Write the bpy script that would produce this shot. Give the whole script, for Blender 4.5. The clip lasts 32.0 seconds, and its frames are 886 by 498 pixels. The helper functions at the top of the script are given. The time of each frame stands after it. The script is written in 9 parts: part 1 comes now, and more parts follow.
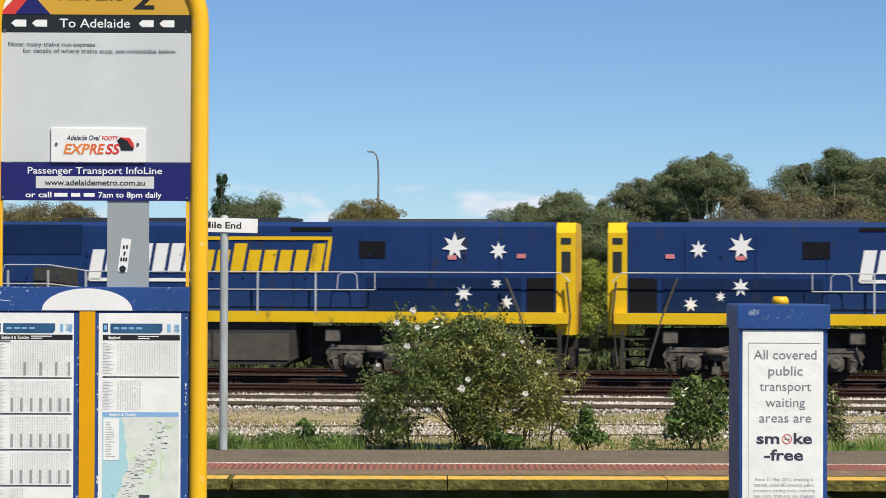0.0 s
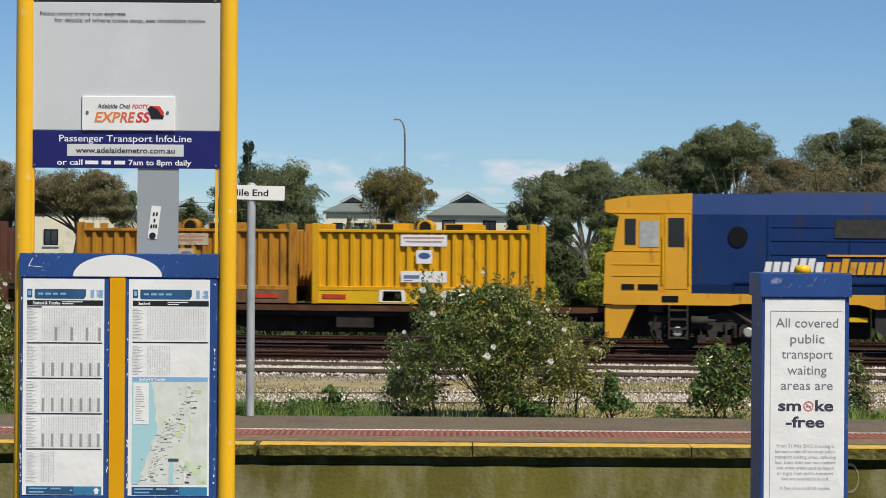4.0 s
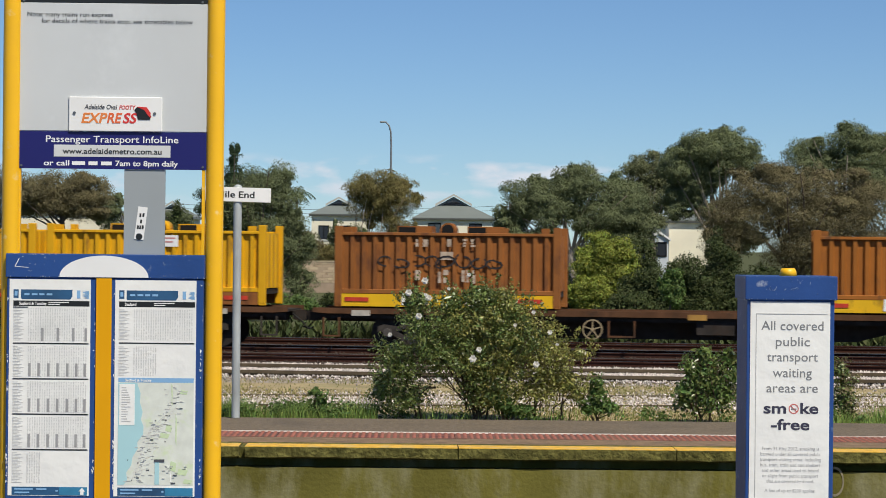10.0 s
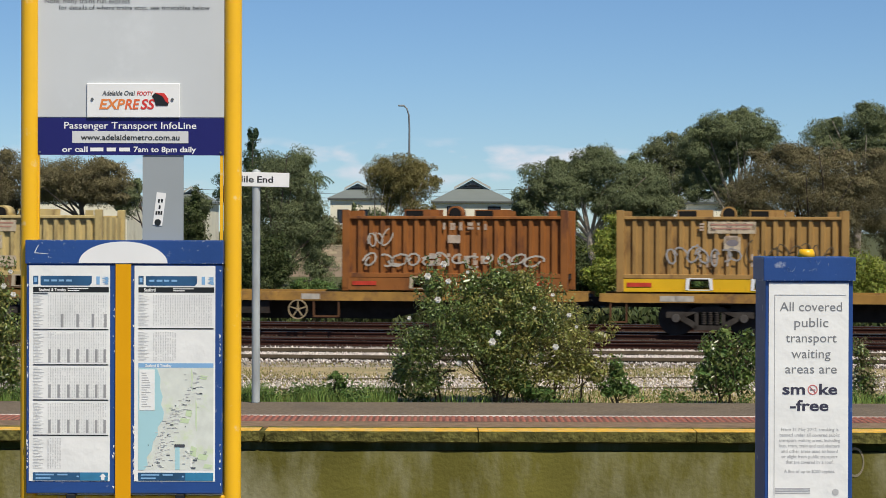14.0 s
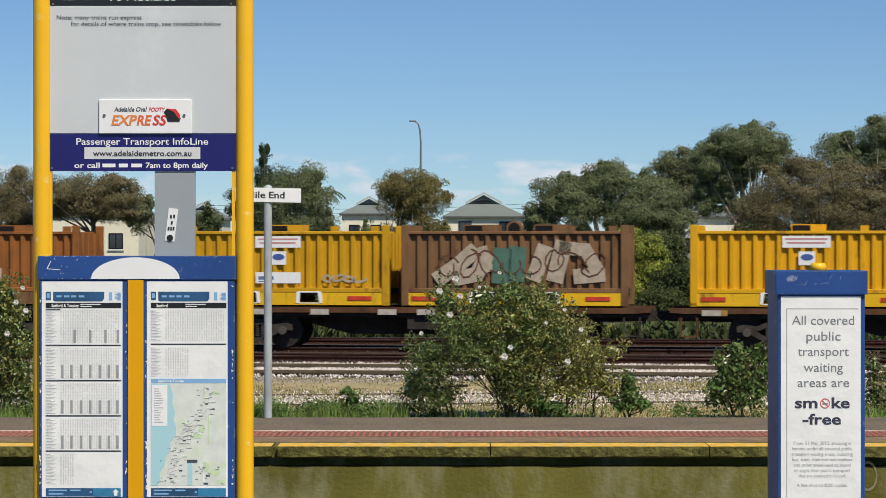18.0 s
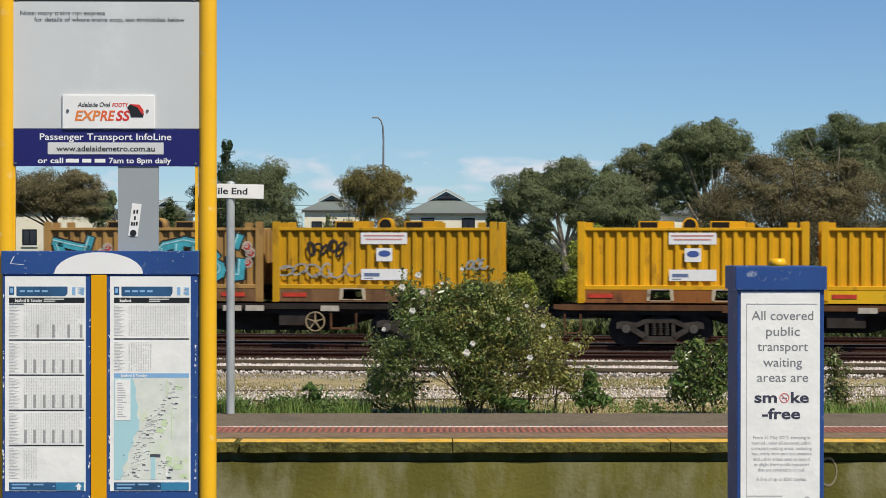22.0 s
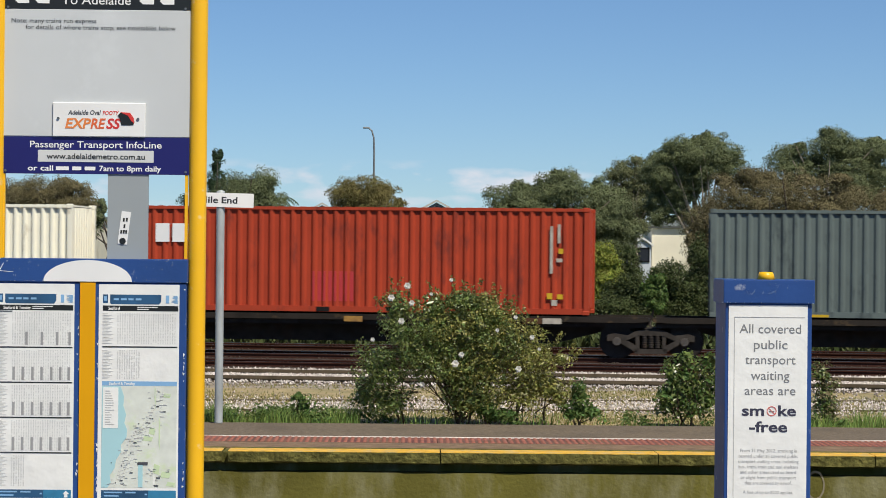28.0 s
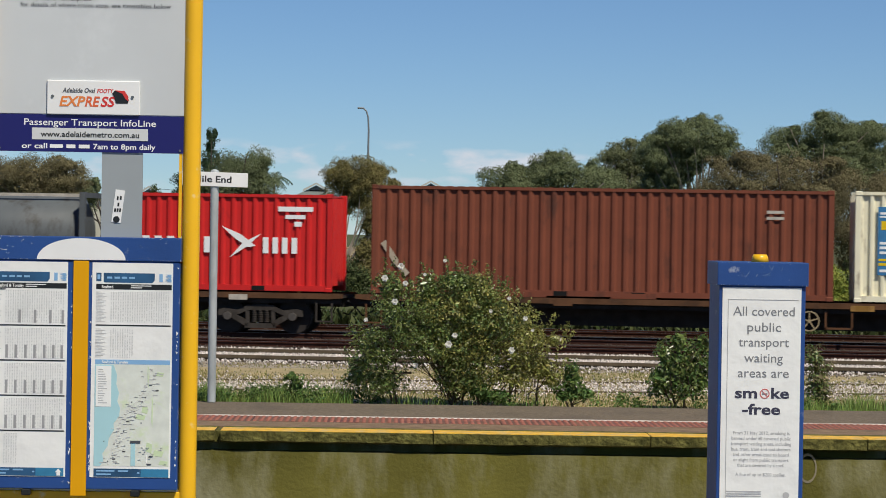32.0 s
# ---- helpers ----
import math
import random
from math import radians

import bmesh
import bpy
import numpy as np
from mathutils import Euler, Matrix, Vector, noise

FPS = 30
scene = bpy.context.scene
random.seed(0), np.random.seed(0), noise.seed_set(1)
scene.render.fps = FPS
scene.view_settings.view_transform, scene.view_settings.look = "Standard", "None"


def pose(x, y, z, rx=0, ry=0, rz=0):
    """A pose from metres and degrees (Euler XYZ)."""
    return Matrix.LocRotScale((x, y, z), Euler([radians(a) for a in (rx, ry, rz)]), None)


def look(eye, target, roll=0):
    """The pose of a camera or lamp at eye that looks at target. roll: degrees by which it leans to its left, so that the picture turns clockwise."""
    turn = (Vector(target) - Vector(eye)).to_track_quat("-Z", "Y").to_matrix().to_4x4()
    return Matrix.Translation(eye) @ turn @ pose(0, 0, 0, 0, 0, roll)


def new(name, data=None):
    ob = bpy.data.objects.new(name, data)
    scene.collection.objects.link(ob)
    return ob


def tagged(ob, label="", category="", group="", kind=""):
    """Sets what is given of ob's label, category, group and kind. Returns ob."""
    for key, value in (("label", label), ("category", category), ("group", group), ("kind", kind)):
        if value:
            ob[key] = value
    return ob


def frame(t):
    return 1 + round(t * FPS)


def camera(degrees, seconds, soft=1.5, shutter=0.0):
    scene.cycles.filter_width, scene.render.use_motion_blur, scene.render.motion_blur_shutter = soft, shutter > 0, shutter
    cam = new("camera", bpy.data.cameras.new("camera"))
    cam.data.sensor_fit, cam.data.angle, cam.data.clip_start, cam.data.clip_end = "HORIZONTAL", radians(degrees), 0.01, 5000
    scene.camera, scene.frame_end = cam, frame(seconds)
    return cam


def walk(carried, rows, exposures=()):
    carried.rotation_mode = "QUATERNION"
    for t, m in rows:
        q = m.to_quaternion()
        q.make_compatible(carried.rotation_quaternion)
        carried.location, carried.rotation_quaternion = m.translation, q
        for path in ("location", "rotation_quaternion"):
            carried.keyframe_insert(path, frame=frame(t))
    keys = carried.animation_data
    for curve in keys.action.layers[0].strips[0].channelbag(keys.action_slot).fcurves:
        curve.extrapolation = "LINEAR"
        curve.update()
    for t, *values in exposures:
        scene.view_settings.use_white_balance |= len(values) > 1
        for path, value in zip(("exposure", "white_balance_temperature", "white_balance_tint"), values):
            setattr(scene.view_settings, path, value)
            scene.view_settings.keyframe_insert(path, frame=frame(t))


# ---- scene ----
# Camera: hand-held on the near platform, long lens. Rows: seconds, x, y, z, yaw, pitch, roll (degrees).
cam = camera(20.66, 32.0, 0.9, 0.14)
PATH = [
    (0, -0.0008, 0.1215, 1.6048, -0.801, 0.6442, 0.2093),
    (0.5, -0.004, 0.0804, 1.6041, -0.8581, 0.6973, 0.1327),
    (1, -0.0053, 0.0802, 1.6034, -0.9101, 0.7496, 0.3569),
    (1.5, -0.0049, 0.0784, 1.6032, -0.7771, 0.7672, 0.4423),
    (2, -0.0045, 0.0769, 1.6044, -0.664, 0.5828, 0.6221),
    (2.5, -0.0039, 0.0759, 1.6041, -0.6103, 0.6524, 0.7103),
    (3, -0.0005, 0.0424, 1.6023, -0.4089, 0.3328, 0.5523),
    (3.5, -0.0007, 0.0326, 1.605, -0.1322, 0.097, 0.4561),
    (5.5, -0.0011, 0.0175, 1.6006, -0.5263, -0.5926, 0.1542),
    (6, -0.0023, 0.0262, 1.6019, -0.5132, -0.4188, 0.2598),
    (6.5, -0.0026, 0.0146, 1.6021, -0.0925, -0.329, 0.2785),
    (7, -0.0041, 0.0188, 1.6016, -0.0228, -0.1231, -0.0551),
    (7.5, -0.0052, 0.0209, 1.6025, 0.0244, -0.0106, -0.0201),
    (8, -0.0029, 0.0229, 1.6031, 0.0603, 0.1093, 0.0229),
    (8.5, -0.0035, 0.023, 1.6014, 0.0097, 0.1766, -0.004),
    (9, -0.0016, 0.0177, 1.6039, -0, 0.0533, 0.1719),
    (9.5, -0.0003, 0.0164, 1.6038, -0.8275, -0.0567, 0.4529),
    (10, -0.0025, 0.0204, 1.6008, -0.5203, -0.0436, 0.5869),
    (10.5, -0.0015, 0.0152, 1.6036, 0.2096, -0.0032, 0.9754),
    (11, -0.0005, 0.0244, 1.6027, 0.1325, -0.3256, 0.7809),
    (11.5, -0.0002, 0.0232, 1.603, -0.3228, 0.1427, 0.6309),
    (12, 0.0001, 0.0121, 1.6023, -0.4764, -0.0639, 0.5978),
    (12.5, 0.0004, 0.0113, 1.6013, -0.2895, -0.2289, 0.5885),
    (13, 0.0008, 0.0093, 1.6015, -0.1776, -0.3707, 0.4777),
    (13.5, 0.0006, 0.0109, 1.6021, -0.1082, -0.436, 0.247),
    (14, 0.0004, 0.0087, 1.6018, -0.074, -0.4411, 0.177),
    (14.5, 0.0002, 0.0038, 1.6003, -0.0492, -0.4838, 0.2821),
    (15, -0.0009, 0.0152, 1.6014, -0.0206, -0.4135, 0.2593),
    (15.5, 0.0004, 0.0064, 1.6008, 0.0191, 0.0128, 0.31),
    (17.5, -0, 0.0058, 1.6014, 0.1402, -0.0988, 0.2072),
    (18, -0.0001, 0.0021, 1.6008, 0.2015, -0.0857, -0.0098),
    (18.5, -0.0007, -0.0003, 1.6005, 0.215, -0.0837, 0.0032),
    (19, -0.0006, -0.03, 1.5993, 0.126, -0.0376, 0.0098),
    (19.5, -0.0002, -0.0296, 1.5987, -0.7166, 0.2055, 0.2542),
    (20, 0.001, -0.0395, 1.598, -0.8863, 0.3039, -0.2302),
    (20.5, 0.0013, -0.0417, 1.5987, -0.7937, -0.0063, -0.1089),
    (21, 0.0005, -0.0324, 1.598, -0.7101, -0.045, 0.0796),
    (21.5, 0.0005, -0.0382, 1.5974, -0.6976, -0.2145, 0.1757),
    (22, 0.001, -0.0393, 1.5964, -0.6789, -0.1629, 0.0571),
    (22.5, 0.0001, -0.0383, 1.5968, -0.6493, 0.0788, -0.066),
    (23, 0.0018, -0.0398, 1.5967, -0.6127, 0.1375, -0.1538),
    (23.5, 0.0027, -0.0417, 1.5969, -0.5866, 0.1266, -0.1304),
    (24, 0.0024, -0.0397, 1.5977, -0.5861, 0.1111, -0.0547),
    (24.5, 0.0002, -0.0363, 1.5983, -0.5545, 0.1071, 0.0652),
    (25, 0.0003, -0.0354, 1.5973, -0.5168, 0.1225, 0.1255),
    (25.5, 0.0014, -0.0388, 1.5976, -0.48, 0.0038, 0.2799),
    (27.5, 0.0033, -0.0396, 1.5967, -0.4964, 0.0167, 0.5822),
    (28, 0.0037, -0.0495, 1.5957, -0.9165, 0.0952, 0.542),
    (28.5, 0.0048, -0.0445, 1.5963, -1.0237, 0.1034, 0.2726),
    (29, 0.0042, -0.0429, 1.5956, -1.1906, -0.1663, 0.2112),
    (29.5, 0.0046, -0.0433, 1.595, -1.1817, -0.1847, 0.4064),
    (30, 0.0029, -0.0365, 1.5953, -1.1417, -0.2041, 0.5631),
    (30.5, 0.0039, -0.041, 1.5956, -1.0456, -0.2076, 0.6524),
    (31, 0.0044, -0.0445, 1.595, -1.037, -0.2283, 0.8418),
    (31.5, 0.0043, -0.0433, 1.5965, -1.0427, -0.2938, 0.9656),
    (32, 0.0029, -0.0435, 1.5942, -1.0686, -0.3539, 0.9076),
]
walk(cam, [(t, pose(x, y, z, 90 + pi, 0, ya) @ pose(0, 0, 0, 0, 0, ro)) for t, x, y, z, ya, pi, ro in PATH],
     [(0, 0.20), (1.0, 0.18), (2.0, -0.01), (3.2, -0.03), (6, 0.0), (24, 0.0), (28, 0.02), (29, -0.02), (30, -0.18), (31, -0.20), (32, -0.13)])

# ---- light ----
SUN_EL, SUN_AZ = radians(54), radians(148)      # azimuth clockwise from the viewing direction (+y)
world = bpy.data.worlds.new("sky")
scene.world = world
world.use_nodes = True
wn, wl = world.node_tree.nodes, world.node_tree.links
wn.clear()
w_out, w_bg = wn.new("ShaderNodeOutputWorld"), wn.new("ShaderNodeBackground")
w_sky = wn.new("ShaderNodeTexSky")
w_sky.sky_type, w_sky.sun_disc = "NISHITA", False
w_sky.sun_elevation, w_sky.sun_rotation = SUN_EL, SUN_AZ
w_sky.air_density, w_sky.dust_density, w_sky.ozone_density = 1.0, 0.0, 2.5
w_sky.altitude = 2500
# low fair-weather clouds all round the horizon
w_tc, w_map = wn.new("ShaderNodeTexCoord"), wn.new("ShaderNodeMapping")
w_map.inputs["Scale"].default_value = (44, 44, 120)
w_map.inputs["Location"].default_value = (3.1, 0.4, 0.0)
w_noise = wn.new("ShaderNodeTexNoise")
w_noise.inputs["Scale"].default_value, w_noise.inputs["Detail"].default_value = 1.0, 6
w_ramp = wn.new("ShaderNodeValToRGB")
w_ramp.color_ramp.elements[0].position, w_ramp.color_ramp.elements[1].position = 0.46, 0.66
w_sep = wn.new("ShaderNodeSeparateXYZ")
w_scale, w_band = wn.new("ShaderNodeMath"), wn.new("ShaderNodeValToRGB")
w_scale.operation, w_scale.inputs[1].default_value = "MULTIPLY", 1 / 0.06
ramp = w_band.color_ramp
ramp.elements[0].position, ramp.elements[0].color = 0.0, (0.55, 0.55, 0.55, 1)
ramp.elements[1].position, ramp.elements[1].color = 0.64, (0, 0, 0, 1)
for at, v in ((0.30, 0.5), (0.42, 0.9), (0.54, 1.0)):
    ramp.elements.new(at).color = (v, v, v, 1)
w_mul, w_mix = wn.new("ShaderNodeMath"), wn.new("ShaderNodeMixRGB")
w_mul.operation = "MULTIPLY"
w_mix.inputs["Color2"].default_value = (9.0, 9.6, 10.6, 1)
wl.new(w_tc.outputs["Generated"], w_map.inputs["Vector"])
wl.new(w_map.outputs["Vector"], w_noise.inputs["Vector"])
# a longer bank low over the houses
w_bank = None
for axis, mid, half in (("X", 0.036, 0.040), ("Z", 0.0300, 0.0062)):
    near_, wide_, square_ = wn.new("ShaderNodeMath"), wn.new("ShaderNodeMath"), wn.new("ShaderNodeMath")
    near_.operation, near_.inputs[1].default_value = "SUBTRACT", mid
    wide_.operation, wide_.inputs[1].default_value = "DIVIDE", half
    square_.operation, square_.inputs[1].default_value = "POWER", 2.0
    wl.new(w_sep.outputs[axis], near_.inputs[0])
    wl.new(near_.outputs[0], wide_.inputs[0])
    wl.new(wide_.outputs[0], square_.inputs[0])
    if w_bank is None:
        w_bank = square_
    else:
        both_ = wn.new("ShaderNodeMath")
        both_.operation = "ADD"
        wl.new(w_bank.outputs[0], both_.inputs[0])
        wl.new(square_.outputs[0], both_.inputs[1])
        w_bank = both_
w_in, w_lift = wn.new("ShaderNodeMapRange"), wn.new("ShaderNodeMath")
w_in.inputs["From Min"].default_value, w_in.inputs["From Max"].default_value = 1.0, 0.0
w_in.inputs["To Min"].default_value, w_in.inputs["To Max"].default_value = -0.05, 0.25
w_lift.operation = "ADD"
wl.new(w_bank.outputs[0], w_in.inputs["Value"])
wl.new(w_noise.outputs["Fac"], w_lift.inputs[0])
wl.new(w_in.outputs["Result"], w_lift.inputs[1])
wl.new(w_lift.outputs[0], w_ramp.inputs["Fac"])
wl.new(w_tc.outputs["Generated"], w_sep.inputs["Vector"])
wl.new(w_sep.outputs["Z"], w_scale.inputs[0])
wl.new(w_scale.outputs[0], w_band.inputs["Fac"])
wl.new(w_ramp.outputs["Color"], w_mul.inputs[0])
wl.new(w_band.outputs["Color"], w_mul.inputs[1])
wl.new(w_mul.outputs["Value"], w_mix.inputs["Fac"])
w_tint = wn.new("ShaderNodeMixRGB")
w_tint.blend_type = "MULTIPLY"
w_tint.inputs["Fac"].default_value, w_tint.inputs["Color2"].default_value = 1.0, (0.78, 0.97, 1.18, 1)
wl.new(w_sky.outputs["Color"], w_tint.inputs["Color1"])
wl.new(w_tint.outputs["Color"], w_mix.inputs["Color1"])
wl.new(w_mix.outputs["Color"], w_bg.inputs["Color"])
wl.new(w_bg.outputs["Background"], w_out.inputs["Surface"])
w_bg.inputs["Strength"].default_value = 0.075
sun = new("sun", bpy.data.lights.new("sun", "SUN"))
sun.data.energy, sun.data.angle, sun.data.color = 5.0, radians(0.53), (1.0, 0.93, 0.80)
sun_dir = Vector((math.sin(SUN_AZ) * math.cos(SUN_EL), math.cos(SUN_AZ) * math.cos(SUN_EL), math.sin(SUN_EL)))
sun.matrix_world = look(sun_dir * 100, (0, 0, 0))

# ---- materials ----
MATS = {}


def material(name, color, rough=0.6, metal=0.0, var=0.15, scale=6.0, bump=0.0, bump_scale=60.0, stain=None, stain_amt=0.0,
             stain_scale=1.5, streak=1.0, rand=0.0, island=0.0, spec=0.5, translucent=0.0):
    """A procedural surface: two scales of variation, optional stains drawn out downwards, optional relief."""
    if name in MATS:
        return MATS[name]
    m = bpy.data.materials.new(name)
    m.use_nodes = True
    n, l = m.node_tree.nodes, m.node_tree.links
    n.clear()
    out, bs = n.new("ShaderNodeOutputMaterial"), n.new("ShaderNodeBsdfPrincipled")
    bs.inputs["Roughness"].default_value, bs.inputs["Metallic"].default_value = rough, metal
    # grime and old matt paint reflect little
    if spec == 0.5 and (max(color) < 0.14 or translucent) and rough > 0.4:
        spec = 0.15
    bs.inputs["Specular IOR Level"].default_value = spec
    tc = n.new("ShaderNodeTexCoord")
    no = n.new("ShaderNodeTexNoise")
    no.inputs["Scale"].default_value, no.inputs["Detail"].default_value = scale, 8
    l.new(tc.outputs["Object"], no.inputs["Vector"])
    value = n.new("ShaderNodeMapRange")
    value.inputs["From Min"].default_value, value.inputs["From Max"].default_value = 0.3, 0.7
    value.inputs["To Min"].default_value, value.inputs["To Max"].default_value = 1 - var, 1 + var
    l.new(no.outputs["Fac"], value.inputs["Value"])
    hsv = n.new("ShaderNodeHueSaturation")
    hsv.inputs["Color"].default_value = (*color, 1)
    l.new(value.outputs["Result"], hsv.inputs["Value"])
    last = hsv.outputs["Color"]
    if rand or island:
        src = n.new("ShaderNodeObjectInfo").outputs["Random"] if rand else n.new("ShaderNodeNewGeometry").outputs["Random Per Island"]
        amount = rand or island
        h2, r2 = n.new("ShaderNodeHueSaturation"), n.new("ShaderNodeMapRange")
        r2.inputs["To Min"].default_value, r2.inputs["To Max"].default_value = 1 - amount, 1 + amount
        l.new(src, r2.inputs["Value"])
        l.new(r2.outputs["Result"], h2.inputs["Value"])
        r3 = n.new("ShaderNodeMapRange")
        r3.inputs["To Min"].default_value, r3.inputs["To Max"].default_value = 0.5 - amount * 0.06, 0.5 + amount * 0.06
        mu = n.new("ShaderNodeMath")
        mu.operation = "FRACT"
        mm = n.new("ShaderNodeMath")
        mm.operation = "MULTIPLY"
        mm.inputs[1].default_value = 7.31
        l.new(src, mm.inputs[0]), l.new(mm.outputs[0], mu.inputs[0]), l.new(mu.outputs[0], r3.inputs["Value"])
        l.new(r3.outputs["Result"], h2.inputs["Hue"])
        l.new(last, h2.inputs["Color"])
        last = h2.outputs["Color"]
    if stain:
        mp, ns, rp, mx = n.new("ShaderNodeMapping"), n.new("ShaderNodeTexNoise"), n.new("ShaderNodeValToRGB"), n.new("ShaderNodeMixRGB")
        mp.inputs["Scale"].default_value = (stain_scale, stain_scale, stain_scale * streak)
        ns.inputs["Scale"].default_value, ns.inputs["Detail"].default_value, ns.inputs["Roughness"].default_value = 1.0, 9, 0.65
        rp.color_ramp.elements[0].position, rp.color_ramp.elements[1].position = 0.62 - stain_amt * 0.3, 0.76 - stain_amt * 0.2
        rp.color_ramp.elements[1].color = (0.85, 0.85, 0.85, 1)
        mx.inputs["Color2"].default_value = (*stain, 1)
        oi = n.new("ShaderNodeObjectInfo")
        va = n.new("ShaderNodeVectorMath")
        va.operation = "ADD"
        ml = n.new("ShaderNodeMath")
        ml.operation = "MULTIPLY"
        ml.inputs[1].default_value = 37.0
        l.new(oi.outputs["Random"], ml.inputs[0])
        l.new(tc.outputs["Object"], mp.inputs["Vector"]), l.new(mp.outputs["Vector"], va.inputs[0]), l.new(ml.outputs[0], va.inputs[1])
        l.new(va.outputs[0], ns.inputs["Vector"]), l.new(ns.outputs["Fac"], rp.inputs["Fac"])
        l.new(rp.outputs["Color"], mx.inputs["Fac"]), l.new(last, mx.inputs["Color1"])
        last = mx.outputs["Color"]
    l.new(last, bs.inputs["Base Color"])
    if bump:
        nb, bp = n.new("ShaderNodeTexNoise"), n.new("ShaderNodeBump")
        nb.inputs["Scale"].default_value, nb.inputs["Detail"].default_value = bump_scale, 6
        bp.inputs["Strength"].default_value, bp.inputs["Distance"].default_value = min(1, bump), 0.02
        l.new(tc.outputs["Object"], nb.inputs["Vector"]), l.new(nb.outputs["Fac"], bp.inputs["Height"])
        l.new(bp.outputs["Normal"], bs.inputs["Normal"])
    if translucent:
        tr, ms = n.new("ShaderNodeBsdfTranslucent"), n.new("ShaderNodeMixShader")
        ms.inputs["Fac"].default_value = translucent
        l.new(last, tr.inputs["Color"])
        l.new(bs.outputs[0], ms.inputs[1]), l.new(tr.outputs[0], ms.inputs[2]), l.new(ms.outputs[0], out.inputs["Surface"])
    else:
        l.new(bs.outputs[0], out.inputs["Surface"])
    MATS[name] = m
    return m


RUST = (0.10, 0.045, 0.022)
GRIME = (0.045, 0.038, 0.03)


def paint(name, color, stain=RUST, amt=0.25, rough=0.5, var=0.10, rand=0.0):
    return material(name, color, rough, 0.0, var, 1.3, 0.12, 30, stain, amt, 2.2, 0.35, rand, 0.0, 0.15 if max(color) < 0.14 else 0.28)


ASPHALT = material("asphalt", (0.158, 0.122, 0.080), 0.9, 0, 0.35, 22, 0.9, 60, (0.105, 0.082, 0.056), 0.4, 1.6)
PAVER = material("red_paver", (0.25, 0.094, 0.060), 0.85, 0, 0.22, 9, 0.3, 120, (0.20, 0.10, 0.07), 0.4, 3.0, rand=0.12)
# tiles darker than the studs: shade between the studs is in the colour
TILE_BED = material("shade_dark_tactile_tile", (0.165, 0.070, 0.048), 0.9, 0, 0.25, 5, 0.3, 100, (0.11, 0.062, 0.045), 0.45, 3.0, rand=0.3)
COPING = material("coping_concrete", (0.135, 0.124, 0.036), 0.92, 0, 0.5, 16, 1.0, 30, (0.048, 0.050, 0.014), 0.45, 4.5)
BROWN_PAVE = material("brown_paving", (0.205, 0.135, 0.078), 0.9, 0, 0.28, 9, 0.5, 90, (0.10, 0.070, 0.045), 0.4, 2.6)
YELLOW_LINE = material("yellow_line", (0.70, 0.40, 0.04), 0.7, 0, 0.25, 14, 0.3, 90, (0.52, 0.42, 0.20), 0.42, 9.0)
WALL_CONC = material("mossy_concrete", (0.130, 0.118, 0.026), 0.95, 0, 0.25, 1.3, 0.35, 30, (0.26, 0.25, 0.15), 0.48, 1.7, 0.4)
NEAR_PAVE = material("near_asphalt", (0.12, 0.105, 0.095), 0.9, 0, 0.15, 3, 0.4, 140)
BALLAST_G = material("ballast_ground", (0.30, 0.255, 0.20), 0.95, 0, 0.35, 14, 0.8, 25, (0.11, 0.085, 0.05), 0.35, 0.6)
# dark tone includes some of the shade under the train
DARK_BALLAST = material("shade_dark_ballast", (0.055, 0.040, 0.031), 0.95, 0, 0.35, 10, 0.8, 20, (0.03, 0.02, 0.016), 0.4, 0.5)
STONE = material("ballast_stone", (0.48, 0.43, 0.39), 0.9, 0, 0.2, 8, 0, island=0.55)
EARTH = material("dry_earth", (0.33, 0.26, 0.13), 0.95, 0, 0.3, 2.5, 0.6, 30, (0.17, 0.17, 0.06), 0.5, 0.8)
FAR_GROUND = material("far_ground", (0.085, 0.090, 0.040), 0.95, 0, 0.3, 0.5, 0.4, 6, (0.06, 0.075, 0.025), 0.5, 0.2)
RAIL = material("rail_steel", (0.055, 0.022, 0.015), 0.75, 0.2, 0.2, 6, 0.2, 30)
RAIL_HEAD = material("worn_rail_head", (0.30, 0.27, 0.25), 0.35, 0.9, 0.15, 6)
OLD_RAIL = material("rusty_siding_rail", (0.11, 0.085, 0.055), 0.85, 0.1, 0.25, 6, 0.2, 30)
SLEEPER = material("timber_sleeper", (0.10, 0.08, 0.06), 0.95, 0, 0.25, 5, 0.4, 40, rand=0.2)

SIGN_YEL = material("yellow_enamel", (0.86, 0.47, 0.010), 0.36, 0, 0.06, 3, 0, 60, (0.80, 0.68, 0.40), 0.06, 22.0)
SIGN_YEL_IN = material("amber_panel", (0.72, 0.34, 0.004), 0.55, 0, 0.06, 3, spec=0.15)
SIGN_GOLD = material("gold_panel", (0.60, 0.34, 0.03), 0.45, 0, 0.05, 3)
SIGN_BLUE = material("blue_frame_paint", (0.017, 0.064, 0.235), 0.45, 0, 0.14, 3, 0.05, 60, (0.55, 0.58, 0.62), 0.0, 16.0)
NAVY = material("navy_band", (0.012, 0.012, 0.125), 0.4, 0, 0.05, 3)
BLACK_BAND = material("black_band", (0.014, 0.016, 0.016), 0.4, 0, 0.1, 3)
SIGN_GREY = material("grey_enamel_panel", (0.585, 0.605, 0.605), 0.34, 0, 0.05, 2.2, 0, 60, (0.70, 0.72, 0.72), 0.25, 2.0)
ALU = material("grey_metal_strip", (0.33, 0.36, 0.37), 0.5, 0.1, 0.05, 3)
WHITE = material("white_plastic", (0.80, 0.80, 0.78), 0.5, 0, 0.04, 6)
